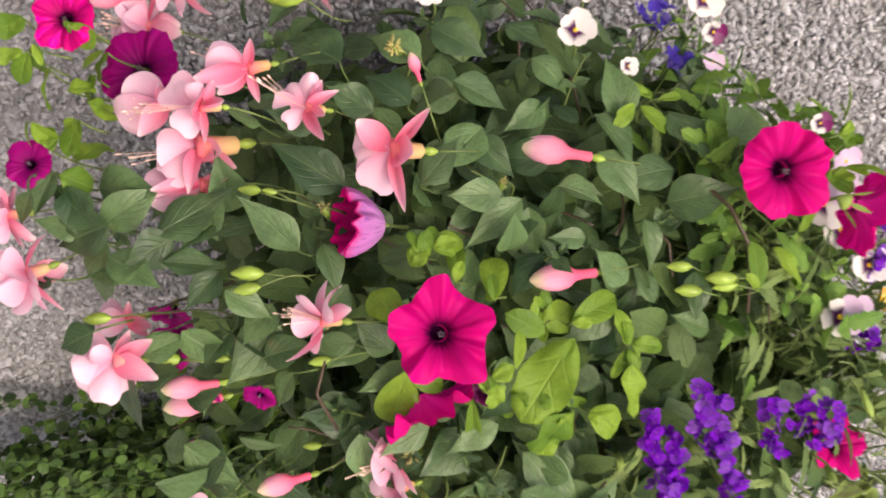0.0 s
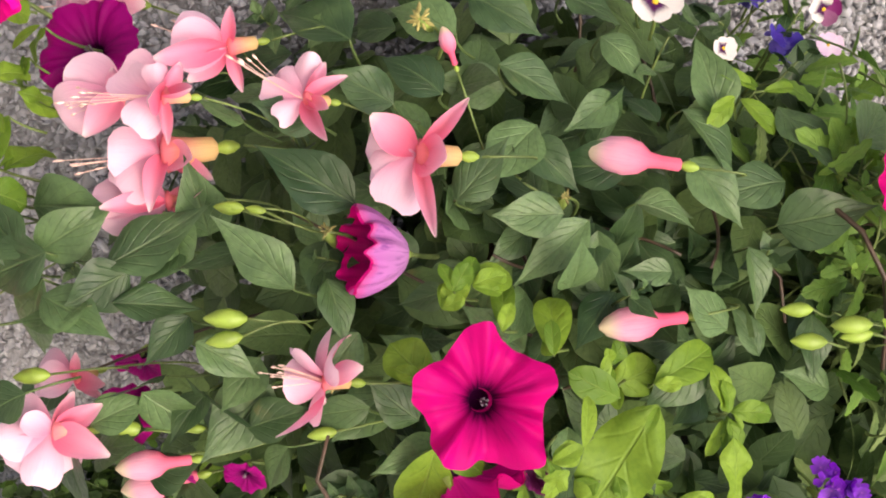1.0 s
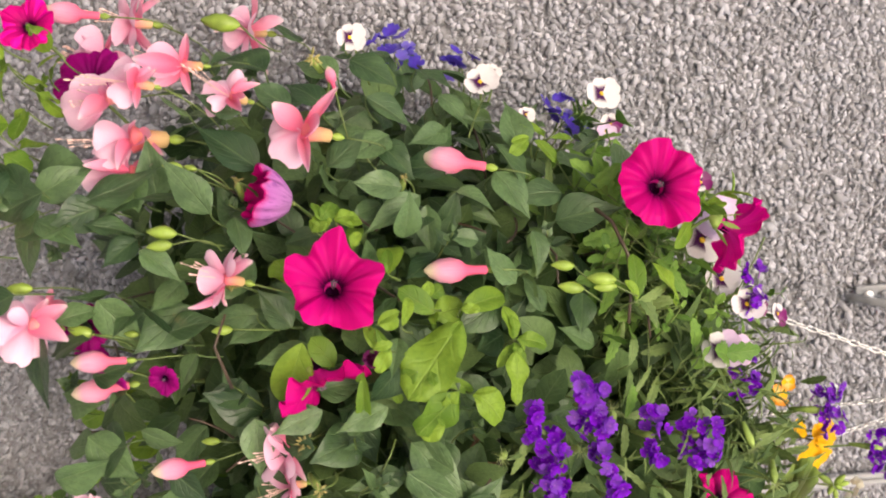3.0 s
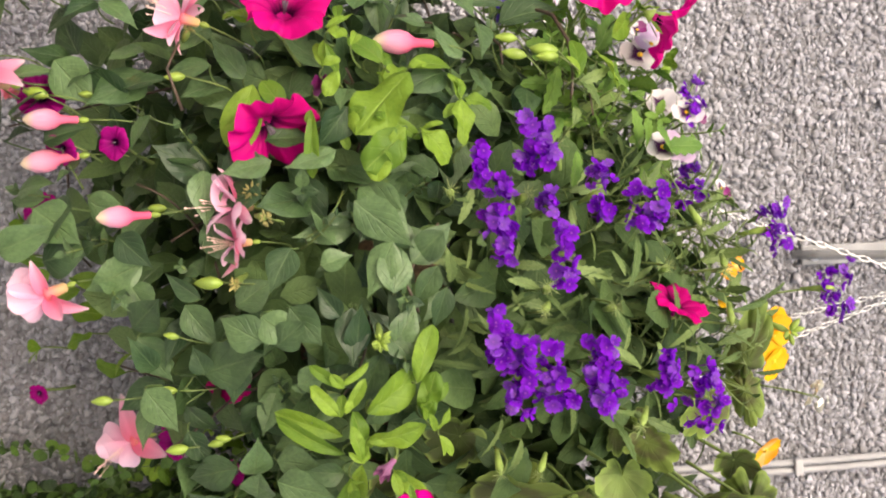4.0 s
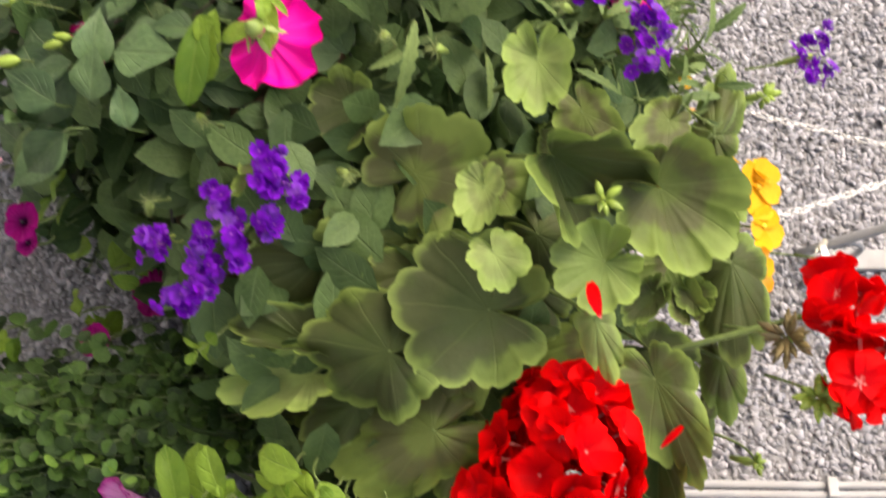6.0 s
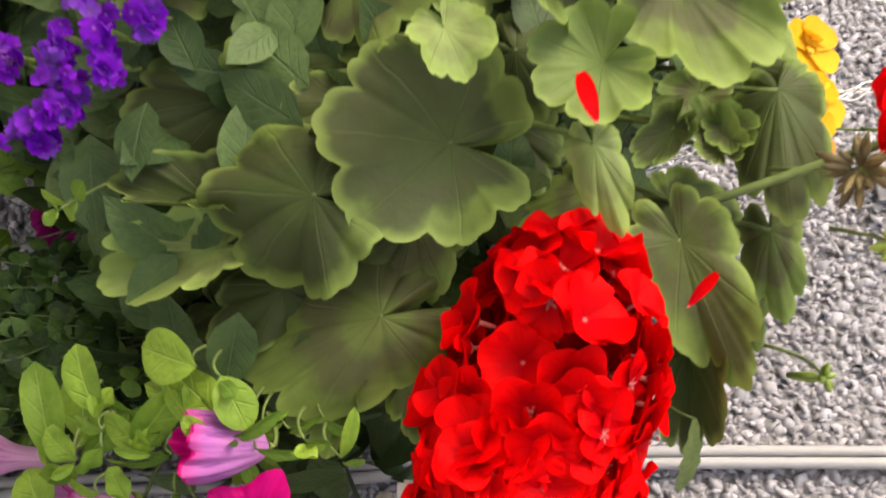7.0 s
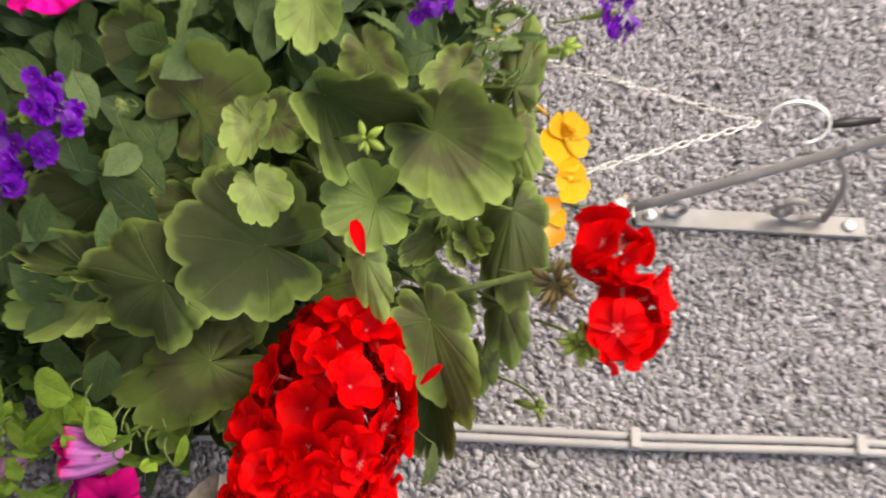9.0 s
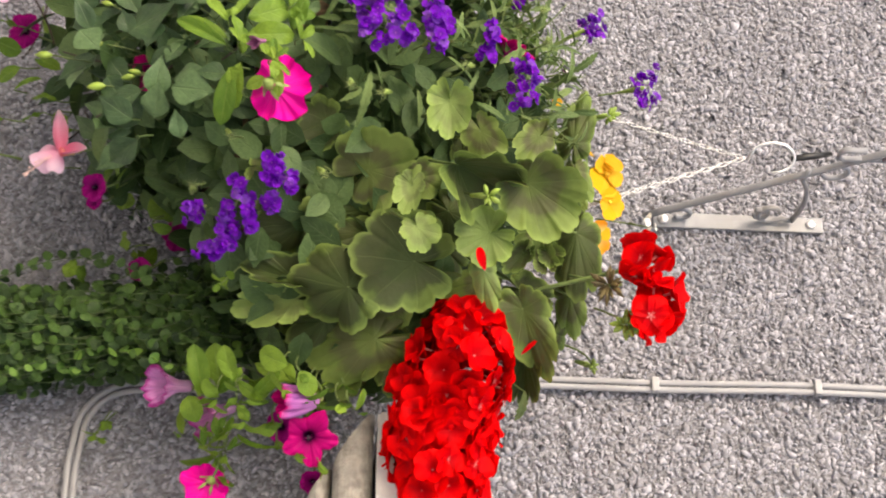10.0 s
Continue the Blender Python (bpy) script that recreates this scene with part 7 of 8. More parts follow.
leaf(petunia_low, "petunia", (0.558, -0.097, 1.510), (0.595, -0.091, 1.515), 0.60)
leaf(petunia_low, "petunia", (0.548, -0.101, 1.503), (0.541, -0.118, 1.521), 0.85)
leaf(petunia_low, "petunia", (0.553, -0.099, 1.504), (0.544, -0.107, 1.484), 1.11)
leaf(petunia_low, "petunia", (0.573, -0.086, 1.609), (0.592, -0.085, 1.619), 1.19)
leaf(petunia_low, "petunia", (0.540, -0.207, 1.548), (0.530, -0.230, 1.570), 0.92)
leaf(petunia_low, "petunia", (0.529, -0.245, 1.590), (0.550, -0.237, 1.603), 1.17)
leaf(petunia_low, "petunia", (0.524, -0.204, 1.585), (0.507, -0.219, 1.558), 0.95)
leaf(petunia_low, "petunia", (0.528, -0.209, 1.565), (0.526, -0.211, 1.537), 0.90)
leaf(petunia_low, "petunia", (0.532, -0.208, 1.563), (0.539, -0.203, 1.544), 0.90)
leaf(petunia_low, "petunia", (0.535, -0.211, 1.535), (0.533, -0.213, 1.520), 1.30)
leaf(petunia_low, "petunia", (0.521, -0.202, 1.582), (0.513, -0.208, 1.544), 0.80)
leaf(petunia_low, "petunia", (0.528, -0.203, 1.599), (0.521, -0.209, 1.586), 0.80)
leaf(petunia_low, "petunia", (0.527, -0.204, 1.603), (0.525, -0.205, 1.616), 0.80)
leaf(petunia_low, "petunia", (0.528, -0.200, 1.614), (0.526, -0.202, 1.631), 0.80)
leaf(petunia_low, "petunia", (0.536, -0.202, 1.599), (0.545, -0.194, 1.613), 0.70)
leaf(petunia_low, "petunia", (0.539, -0.202, 1.596), (0.553, -0.190, 1.592), 0.60)
leaf(petunia_low, "petunia", (0.539, -0.197, 1.563), (0.548, -0.190, 1.532), 0.50)
leaf(petunia_low, "petunia", (0.556, -0.186, 1.544), (0.544, -0.195, 1.535), 1.00)
leaf(petunia_low, "petunia", (0.539, -0.203, 1.534), (0.549, -0.195, 1.523), 0.90)
leaf(petunia_low, "petunia", (0.534, -0.196, 1.551), (0.524, -0.204, 1.547), 0.90)
leaf(petunia_low, "petunia", (0.525, -0.198, 1.586), (0.517, -0.204, 1.601), 0.80)
leaf(petunia_low, "petunia", (0.523, -0.202, 1.629), (0.532, -0.194, 1.642), 0.60)
leaf(petunia_low, "petunia", (0.521, -0.199, 1.570), (0.510, -0.208, 1.584), 0.80)
leaf(petunia_low, "petunia", (0.509, -0.153, 1.514), (0.475, -0.174, 1.503), 1.00)
leaf(petunia_low, "petunia", (0.513, -0.151, 1.511), (0.501, -0.164, 1.535), 1.00)
leaf(petunia_low, "petunia", (0.506, -0.155, 1.516), (0.518, -0.153, 1.503), 0.90)
leaf(petunia_low, "petunia", (0.540, -0.136, 1.494), (0.520, -0.150, 1.482), 1.50)
leaf(petunia_low, "petunia", (0.552, -0.132, 1.513), (0.542, -0.143, 1.532), 0.90)
leaf(petunia_low, "petunia", (0.565, -0.126, 1.521), (0.588, -0.119, 1.525), 0.80)
leaf(petunia_low, "petunia", (0.564, -0.126, 1.519), (0.570, -0.126, 1.495), 0.90)
leaf(petunia_low, "petunia", (0.553, -0.131, 1.509), (0.546, -0.138, 1.494), 1.00)
leaf(petunia_low, "petunia", (0.561, -0.128, 1.522), (0.560, -0.134, 1.540), 0.70)
leaf(petunia_low, "petunia", (0.547, -0.134, 1.510), (0.539, -0.143, 1.520), 1.00)
leaf(petunia_low, "petunia", (0.560, -0.127, 1.501), (0.545, -0.139, 1.499), 0.90)
leaf(petunia_low, "petunia", (0.557, -0.190, 1.575), (0.574, -0.179, 1.540), 0.62)
leaf(petunia_low, "petunia", (0.581, -0.179, 1.586), (0.592, -0.174, 1.598), 1.00)
leaf(petunia_low, "petunia", (0.587, -0.177, 1.608), (0.603, -0.170, 1.617), 1.10)
leaf(petunia_upper, "petunia", (0.068, -0.166, 1.803), (0.043, -0.161, 1.816), 0.97)
leaf(petunia_upper, "petunia", (0.061, -0.190, 1.793), (0.069, -0.178, 1.817), 1.09)
leaf(petunia_upper, "petunia", (0.055, -0.208, 1.791), (0.057, -0.216, 1.803), 1.30)
leaf(petunia_upper, "petunia", (0.022, -0.284, 1.749), (0.039, -0.312, 1.737), 0.85)
leaf(petunia_upper, "petunia", (0.073, -0.165, 1.794), (0.049, -0.153, 1.788), 0.74)
leaf(petunia_upper, "petunia", (-0.020, -0.227, 1.652), (-0.036, -0.222, 1.636), 1.05)
leaf(petunia_upper, "petunia", (-0.021, -0.234, 1.643), (-0.014, -0.251, 1.660), 1.05)
leaf(petunia_upper, "petunia", (-0.021, -0.234, 1.639), (-0.018, -0.249, 1.626), 1.02)
leaf(petunia_upper, "petunia", (-0.019, -0.227, 1.656), (-0.020, -0.225, 1.674), 0.97)
leaf(petunia_upper, "petunia", (0.077, -0.322, 1.731), (0.042, -0.318, 1.727), 0.85)
leaf(petunia_upper, "petunia", (0.013, -0.281, 1.765), (0.000, -0.295, 1.789), 0.95)
leaf(petunia_upper, "petunia", (0.020, -0.275, 1.756), (0.027, -0.286, 1.776), 1.12)
leaf(petunia_upper, "petunia", (0.069, -0.327, 1.701), (0.036, -0.319, 1.707), 0.74)
leaf(petunia_back, "petunia", (-0.100, -0.226, 1.276), (-0.079, -0.237, 1.260), 1.03)
leaf(petunia_back, "petunia", (-0.088, -0.235, 1.285), (-0.090, -0.228, 1.302), 1.30)
leaf(petunia_back, "petunia", (-0.068, -0.239, 1.287), (-0.057, -0.259, 1.276), 1.14)
leaf(petunia_back, "petunia", (-0.075, -0.245, 1.260), (-0.057, -0.252, 1.270), 1.23)
leaf(petunia_back, "petunia", (-0.080, -0.240, 1.298), (-0.057, -0.240, 1.311), 1.20)
leaf(petunia_back, "petunia", (-0.110, -0.220, 1.264), (-0.092, -0.229, 1.253), 1.14)
leaf(petunia_back, "petunia", (-0.121, -0.201, 1.264), (-0.123, -0.210, 1.244), 1.22)
leaf(petunia_back, "petunia", (-0.112, -0.217, 1.270), (-0.090, -0.222, 1.263), 1.21)
leaf(petunia_back, "petunia", (-0.121, -0.211, 1.291), (-0.103, -0.212, 1.305), 1.23)
leaf(petunia_back, "petunia", (-0.088, -0.222, 1.301), (-0.072, -0.229, 1.286), 1.30)
leaf(petunia_back, "petunia", (-0.056, -0.252, 1.269), (-0.070, -0.242, 1.266), 1.08)
leaf(petunia_back, "petunia", (-0.044, -0.250, 1.280), (-0.049, -0.229, 1.299), 1.20)
leaf(petunia_back, "petunia", (-0.046, -0.264, 1.272), (-0.033, -0.265, 1.291), 1.30)
leaf(petunia_back, "petunia", (-0.099, -0.215, 1.311), (-0.087, -0.224, 1.296), 1.23)
leaf(verbena_upper, "verbena", (0.090, -0.327, 1.717), (0.056, -0.319, 1.705), 0.95)
leaf(verbena_upper, "verbena", (0.102, -0.357, 1.692), (0.085, -0.341, 1.702), 1.12)
leaf(verbena_upper, "verbena", (0.138, -0.336, 1.739), (0.133, -0.313, 1.753), 1.19)
leaf(verbena_upper, "verbena", (0.063, -0.314, 1.727), (0.073, -0.329, 1.704), 1.09)
leaf(verbena_upper, "verbena", (0.215, -0.383, 1.722), (0.178, -0.369, 1.741), 0.60)
leaf(verbena_upper, "verbena", (0.190, -0.377, 1.712), (0.205, -0.388, 1.722), 1.05)
leaf(verbena_upper, "verbena", (0.314, -0.395, 1.641), (0.363, -0.370, 1.636), 0.77)
leaf(verbena_upper, "verbena", (0.262, -0.400, 1.691), (0.296, -0.403, 1.669), 0.60)
leaf(verbena_upper, "verbena", (0.271, -0.392, 1.726), (0.250, -0.403, 1.709), 0.72)
leaf(petunia_trailing, "petunia", (0.198, -0.200, 1.297), (0.211, -0.197, 1.274), 1.12)
leaf(petunia_trailing, "petunia", (0.235, -0.200, 1.337), (0.227, -0.207, 1.313), 1.27)
leaf(petunia_trailing, "petunia", (0.258, -0.200, 1.289), (0.266, -0.200, 1.272), 1.58)
leaf(petunia_trailing, "petunia", (0.249, -0.200, 1.327), (0.257, -0.200, 1.305), 1.05)
leaf(petunia_trailing, "petunia", (0.225, -0.200, 1.295), (0.210, -0.212, 1.317), 1.13)
leaf(petunia_trailing, "petunia", (0.354, -0.113, 1.407), (0.336, -0.122, 1.401), 1.73)
leaf(petunia_trailing, "petunia", (0.366, -0.108, 1.419), (0.356, -0.115, 1.441), 1.49)
leaf(petunia_trailing, "petunia", (0.351, -0.115, 1.416), (0.369, -0.108, 1.433), 0.89)
leaf(petunia_trailing, "petunia", (0.368, -0.120, 1.359), (0.386, -0.116, 1.349), 1.02)
leaf(petunia_trailing, "petunia", (0.374, -0.120, 1.369), (0.392, -0.116, 1.361), 0.99)
leaf(petunia_trailing, "petunia", (0.324, -0.130, 1.429), (0.306, -0.141, 1.448), 1.53)
leaf(petunia_trailing, "petunia", (0.342, -0.150, 1.435), (0.351, -0.151, 1.453), 1.19)
leaf(petunia_trailing, "petunia", (0.309, -0.200, 1.401), (0.326, -0.196, 1.387), 1.11)
leaf(petunia_trailing, "petunia", (0.181, -0.220, 1.275), (0.195, -0.219, 1.299), 1.27)
leaf(petunia_trailing, "petunia", (0.174, -0.220, 1.331), (0.155, -0.232, 1.307), 1.06)
leaf(petunia_trailing, "petunia", (0.518, -0.050, 1.392), (0.511, -0.058, 1.400), 1.73)
leaf(petunia_trailing, "petunia", (0.527, -0.050, 1.387), (0.536, -0.051, 1.396), 1.73)
leaf(petunia_trailing, "petunia", (0.521, -0.050, 1.389), (0.533, -0.048, 1.381), 1.33)
leaf(petunia_trailing, "petunia", (0.434, -0.120, 1.517), (0.451, -0.118, 1.535), 1.02)
leaf(petunia_trailing, "petunia", (0.267, -0.200, 1.358), (0.279, -0.198, 1.336), 0.97)
leaf(petunia_trailing, "petunia", (0.163, -0.220, 1.295), (0.160, -0.225, 1.272), 1.21)
leaf(petunia_trailing, "petunia", (0.317, -0.180, 1.504), (0.330, -0.178, 1.487), 1.11)
leaf(petunia_trailing, "petunia", (0.311, -0.200, 1.466), (0.323, -0.198, 1.449), 1.20)
leaf(petunia_trailing, "petunia", (0.202, -0.220, 1.318), (0.208, -0.223, 1.341), 1.21)
leaf(petunia_trailing, "petunia", (0.223, -0.160, 1.332), (0.242, -0.163, 1.341), 1.12)
leaf(petunia_trailing, "petunia", (0.288, -0.160, 1.346), (0.283, -0.164, 1.318), 0.71)
leaf(petunia_trailing, "petunia", (0.284, -0.160, 1.374), (0.281, -0.165, 1.392), 1.05)

# geranium heads, buds and loose petals
geranium_truss(geranium, [(0.486, -0.243, 1.734, 0.027), (0.506, -0.235, 1.732, 0.039), (0.523, -0.211, 1.727, 0.045), (0.548, -0.192, 1.716, 0.046), (0.580, -0.190, 1.715, 0.042), (0.616, -0.179, 1.718, 0.036)], 165, (0.360, -0.180, 1.600), "dense long head of bright red florets")
geranium_head(geranium, (0.439, -0.297, 1.890), (-0.004, -0.584, 0.768), 0.021, 0.013, 6, (0.450, -0.254, 1.788), "small opening head of red florets")
geranium_head(geranium, (0.478, -0.291, 1.897), (0.360, -0.418, 0.791), 0.021, 0.013, 7, (0.475, -0.292, 1.885), "small opening head of red florets")
bud_tuft(geranium, (0.487, -0.277, 1.874), (0.590, -0.837, 0.174), 0.017, 13)
bud_tuft(geranium, (0.456, -0.289, 1.858), (0.269, -0.516, -0.521), 0.018, 20, YOUNG, "tuft of reddish young leaves")
bud_tuft(geranium, (0.424, -0.384, 1.741), (0.286, -0.526, 0.502), 0.011, 7)
bud_tuft(geranium, (0.269, -0.271, 1.869), (0.242, -0.554, 0.495), 0.012, 7)
bud_tuft(geranium, (0.484, -0.169, 1.862), (0.356, -0.448, 0.532), 0.009, 7)
red_petal(geranium, (0.467, -0.331, 1.744), (0.450, -0.340, 1.735))
red_petal(geranium, (0.524, -0.286, 1.779), (0.511, -0.295, 1.788))
bud_tuft(fuchsia, (0.154, -0.404, 1.477), (0.044, -1.009, 0.373), 0.010, 14, BROWN, "withered yellowish flower remains")
bud_tuft(fuchsia, (0.199, -0.376, 1.453), (0.231, -0.975, -0.394), 0.011, 14, BROWN, "withered yellowish flower remains")
bud_tuft(fuchsia, (-0.032, -0.310, 1.435), (-0.946, -0.508, -0.089), 0.007, 14, BROWN, "withered yellowish flower remains")
bud_tuft(fuchsia, (0.138, -0.369, 1.467), (-0.414, -0.980, -0.167), 0.012, 14, BROWN, "withered yellowish flower remains")
bud_tuft(fuchsia, (0.025, -0.350, 1.430), (-0.502, -0.865, 0.399), 0.009, 14, BROWN, "withered yellowish flower remains")
bud_tuft(fuchsia, (-0.092, -0.236, 1.489), (-0.828, -0.624, -0.291), 0.011, 14, BROWN, "withered yellowish flower remains")
bud_tuft(fuchsia, (0.228, -0.377, 1.455), (0.323, -0.947, -0.398), 0.010, 14, BROWN, "withered yellowish flower remains")
bud_tuft(fuchsia, (0.237, -0.425, 1.548), (0.472, -0.967, 0.036), 0.009, 14, GREEN, "tuft of small green buds")
bud_tuft(fuchsia, (-0.020, -0.292, 1.547), (-0.919, -0.510, 0.236), 0.006, 14, BROWN, "withered yellowish flower remains")
bud_tuft(verbena_upper, (0.115, -0.394, 1.674), (-0.931, -0.524, -0.138), 0.008, 17, SLIM, "feathery green spent flower head")
bud_tuft(verbena_upper, (0.147, -0.389, 1.653), (-0.440, -0.924, 0.336), 0.008, 17, SLIM, "feathery green spent flower head")
bud_tuft(verbena_upper, (0.335, -0.406, 1.625), (0.770, -0.751, 0.044), 0.007, 17, SLIM, "feathery green spent flower head")
bud_tuft(verbena_upper, (0.337, -0.400, 1.652), (0.545, -0.848, -0.380), 0.007, 17, SLIM, "feathery green spent flower head")
bud_tuft(verbena_upper, (0.224, -0.416, 1.658), (0.155, -1.023, -0.298), 0.007, 17, SLIM, "feathery green spent flower head")
bud_tuft(verbena_upper, (0.209, -0.409, 1.662), (-0.318, -1.029, 0.019), 0.008, 17, SLIM, "feathery green spent flower head")
bud_tuft(verbena_upper, (0.225, -0.408, 1.707), (-0.218, -1.027, 0.242), 0.008, 17, SLIM, "feathery green spent flower head")
bud_tuft(verbena_upper, (0.202, -0.385, 1.749), (-0.313, -1.029, 0.054), 0.008, 17, SLIM, "feathery green spent flower head")
bud_tuft(verbena_upper, (0.209, -0.353, 1.798), (0.464, -0.964, -0.122), 0.008, 17, SLIM, "feathery green spent flower head")
bud_tuft(verbena_upper, (0.142, -0.400, 1.600), (-0.310, -1.024, -0.121), 0.008, 17, SLIM, "feathery green spent flower head")
bud_tuft(verbena_upper, (0.177, -0.354, 1.781), (0.695, -0.787, 0.241), 0.008, 17, SLIM, "feathery green spent flower head")
bud_tuft(verbena_upper, (0.249, -0.359, 1.800), (0.765, -0.752, -0.093), 0.007, 17, SLIM, "feathery green spent flower head")
bud_tuft(verbena_upper, (0.308, -0.403, 1.723), (0.514, -0.862, -0.391), 0.007, 17, SLIM, "feathery green spent flower head")
bud_tuft(verbena_low, (0.401, -0.340, 1.494), (0.153, -1.057, 0.139), 0.008, 17, SLIM, "feathery green spent flower head")
bud_tuft(verbena_low, (0.373, -0.378, 1.526), (0.737, -0.735, 0.278), 0.007, 17, SLIM, "feathery green spent flower head")
bud_tuft(verbena_low, (0.394, -0.358, 1.605), (0.690, -0.760, 0.325), 0.007, 17, SLIM, "feathery green spent flower head")

# woody stems of the fuchsia
stalk_of(fuchsia, [(0.013, -0.277, 1.675), (0.021, -0.296, 1.690), (0.041, -0.309, 1.699), (0.064, -0.317, 1.700), (0.084, -0.330, 1.696)], 0.0012, "red_stem")
stalk_of(fuchsia, [(0.064, -0.317, 1.700), (0.079, -0.321, 1.711), (0.096, -0.331, 1.711)], 0.0007, "red_stem")
stalk_of(fuchsia, [(0.081, -0.390, 1.426), (0.053, -0.384, 1.417), (0.035, -0.374, 1.425)], 0.0009, "red_stem")
stalk_of(fuchsia, [(0.222, -0.403, 1.575), (0.203, -0.402, 1.568), (0.180, -0.396, 1.578), (0.164, -0.390, 1.592)], 0.0009, "red_stem")
stalk_of(fuchsia, [(0.030, -0.291, 1.639), (0.042, -0.300, 1.650), (0.056, -0.317, 1.649)], 0.0008, "red_stem")
sprig(alyssum, (0.340, -0.182, 1.922), TINY, 0.012, 9, 0.0042)
sprig(lobelia, (-0.060, -0.123, 1.547), BLUE, 0.02, 16, 0.0075)
sprig(lobelia, (-0.036, -0.078, 1.600), BLUE, 0.011, 9, 0.0075)
sprig(lobelia, (0.002, -0.102, 1.681), BLUE, 0.011, 8, 0.0075)
sprig(lobelia, (0.000, -0.159, 1.677), BLUE, 0.011, 5, 0.0075)

# ---- the mass of leaves behind ----


def zone(d):
    """Which plant grows in the direction d from the core."""
    x, z = d.x, d.z
    if x > 0.27 and z > -0.20:
        return "geranium"
    if x > 0.34:
        return "petunia"
    if z > 0.06 and x > -0.38:
        return "verbena"
    if z > 0.38:
        return "pansy"
    return "fuchsia"


SIZES = {"fuchsia": (0.024, 0.046), "petunia": (0.026, 0.042), "verbena": (0.024, 0.044), "pansy": (0.016, 0.030)}


def open_air(p):
    """Below the fuchsia's hanging edge, and in the gap between its flowers, nothing grows and the wall shows."""
    edge = np.interp(p.x, (0.12, 0.21, 0.33, 0.36, 0.39, 0.45, 0.52), (1.25, 1.362, 1.372, 1.405, 1.47, 1.505, 1.54))
    if p.x > 0.12 and p.z < edge + 0.018:
        return True
    a, b = Vector((-0.030, -0.400, 1.362)), Vector((0.230, -0.020, 1.265))
    s = max(0.0, min(1.0, (p - a).dot(b - a) / (b - a).length_squared))
    return (p - a.lerp(b, s)).length < 0.034


def bare(d):
    """The open side below the geranium, where the wall shows."""
    return d.x > 0.36 and d.z < -0.28


def direction():
    while True:
        d = Vector([rng.gauss(0, 1) for _ in range(3)]).normalized()
        if d.y < 0.45:
            return d


def scatter(count, low, high):
    """Leaves that fill the outside of the growth, each a part of its plant."""
    owners = {"fuchsia": fuchsia, "petunia": petunia_low, "verbena": verbena_upper, "pansy": pansy}
    for _ in range(count):
        d = direction()
        if bare(d):
            continue
        kind = zone(d)
        if kind == "geranium":
            if rng.random() < 0.22:
                at = CORE + d * hull(d) * rng.uniform(low - 0.16, high - 0.18)
                round_leaf(geranium, at, rng.uniform(0.018, 0.030), d + Vector((0, 0, 0.3)) + Vector([rng.uniform(-0.5, 0.5) for _ in range(3)]), rng.uniform(0, 360), rng.randrange(5))
            continue
        if kind == "petunia" and rng.random() < 0.72:
            continue
        base = CORE + d * hull(d) * rng.uniform(low, high)
        if open_air(base):
            continue
        side = Vector([rng.gauss(0, 1) for _ in range(3)])
        side = (side - d * side.dot(d)).normalized()
        way = side * 0.8 + Vector((0, 0, -0.6)) + d * rng.uniform(0.0, 0.5)
        leaf(owners[kind], kind, base, base + way.normalized() * rng.uniform(*SIZES[kind]), rng.uniform(0.85, 1.15), stalk=False)


scatter(640, 0.70, 0.97)
for _ in range(230):
    d = (Vector((-0.72, -0.62, -0.10)) + Vector([rng.gauss(0, 0.22) for _ in range(3)])).normalized()
    base = CORE + d * hull(d) * rng.uniform(0.72, 0.86)
    if zone(d) == "fuchsia" and not open_air(base) and (base - Vector((-0.02, -0.30, 1.46))).length > 0.055:
        way = Vector([rng.gauss(0, 1) for _ in range(3)]) + Vector((0, 0, -0.5)) + d * 0.2
        leaf(fuchsia, "fuchsia", base, base + way.normalized() * rng.uniform(0.026, 0.044), rng.uniform(0.85, 1.1), stalk=False)
for _ in range(640):
    d = direction()
    d = Vector((d.x * 0.8 - 0.05, d.y, abs(d.z) * 0.9 + 0.05)).normalized()
    if d.y < 0.3 and zone(d) in ("verbena", "pansy"):
        base = CORE + d * hull(d) * rng.uniform(0.84, 0.99)
        way = Vector([rng.gauss(0, 0.8) for _ in range(3)]) + d * 0.7
        leaf(verbena_upper if zone(d) == "verbena" else pansy, zone(d), base, base + way.normalized() * rng.uniform(0.020, 0.040), 0.9, stalk=False)


def thicket():
    """The fine toothed leaves and thin shoots of the verbena and pansies over the basket's upper edge."""
    for _ in range(680):
        d = Vector([rng.gauss(0, 1) for _ in range(3)]).normalized() * rng.uniform(0.3, 1.0)
        x = 0.16 + 0.19 * d.x
        base = Vector((x, -0.225 - 0.06 * x + 0.085 * d.y, 1.695 + 0.27 * max(0.0, x) + 0.080 * d.z))
        way = Vector([rng.gauss(0, 0.8) for _ in range(3)]) + Vector((0, -0.4, 0.6))
        owner, kind = (verbena_upper, "verbena") if base.x > 0.08 or rng.random() < 0.3 else (pansy, "pansy")
        leaf(owner, kind, base, base + way.normalized() * rng.uniform(0.016, 0.040), 0.85, stalk=False)
        if rng.random() < 0.6:
            stalk_of(owner, bend(base - way.normalized() * rng.uniform(0.02, 0.06), base, (rng.uniform(-0.014, 0.014), 0, 0.006), 4), 0.00055)


thicket()


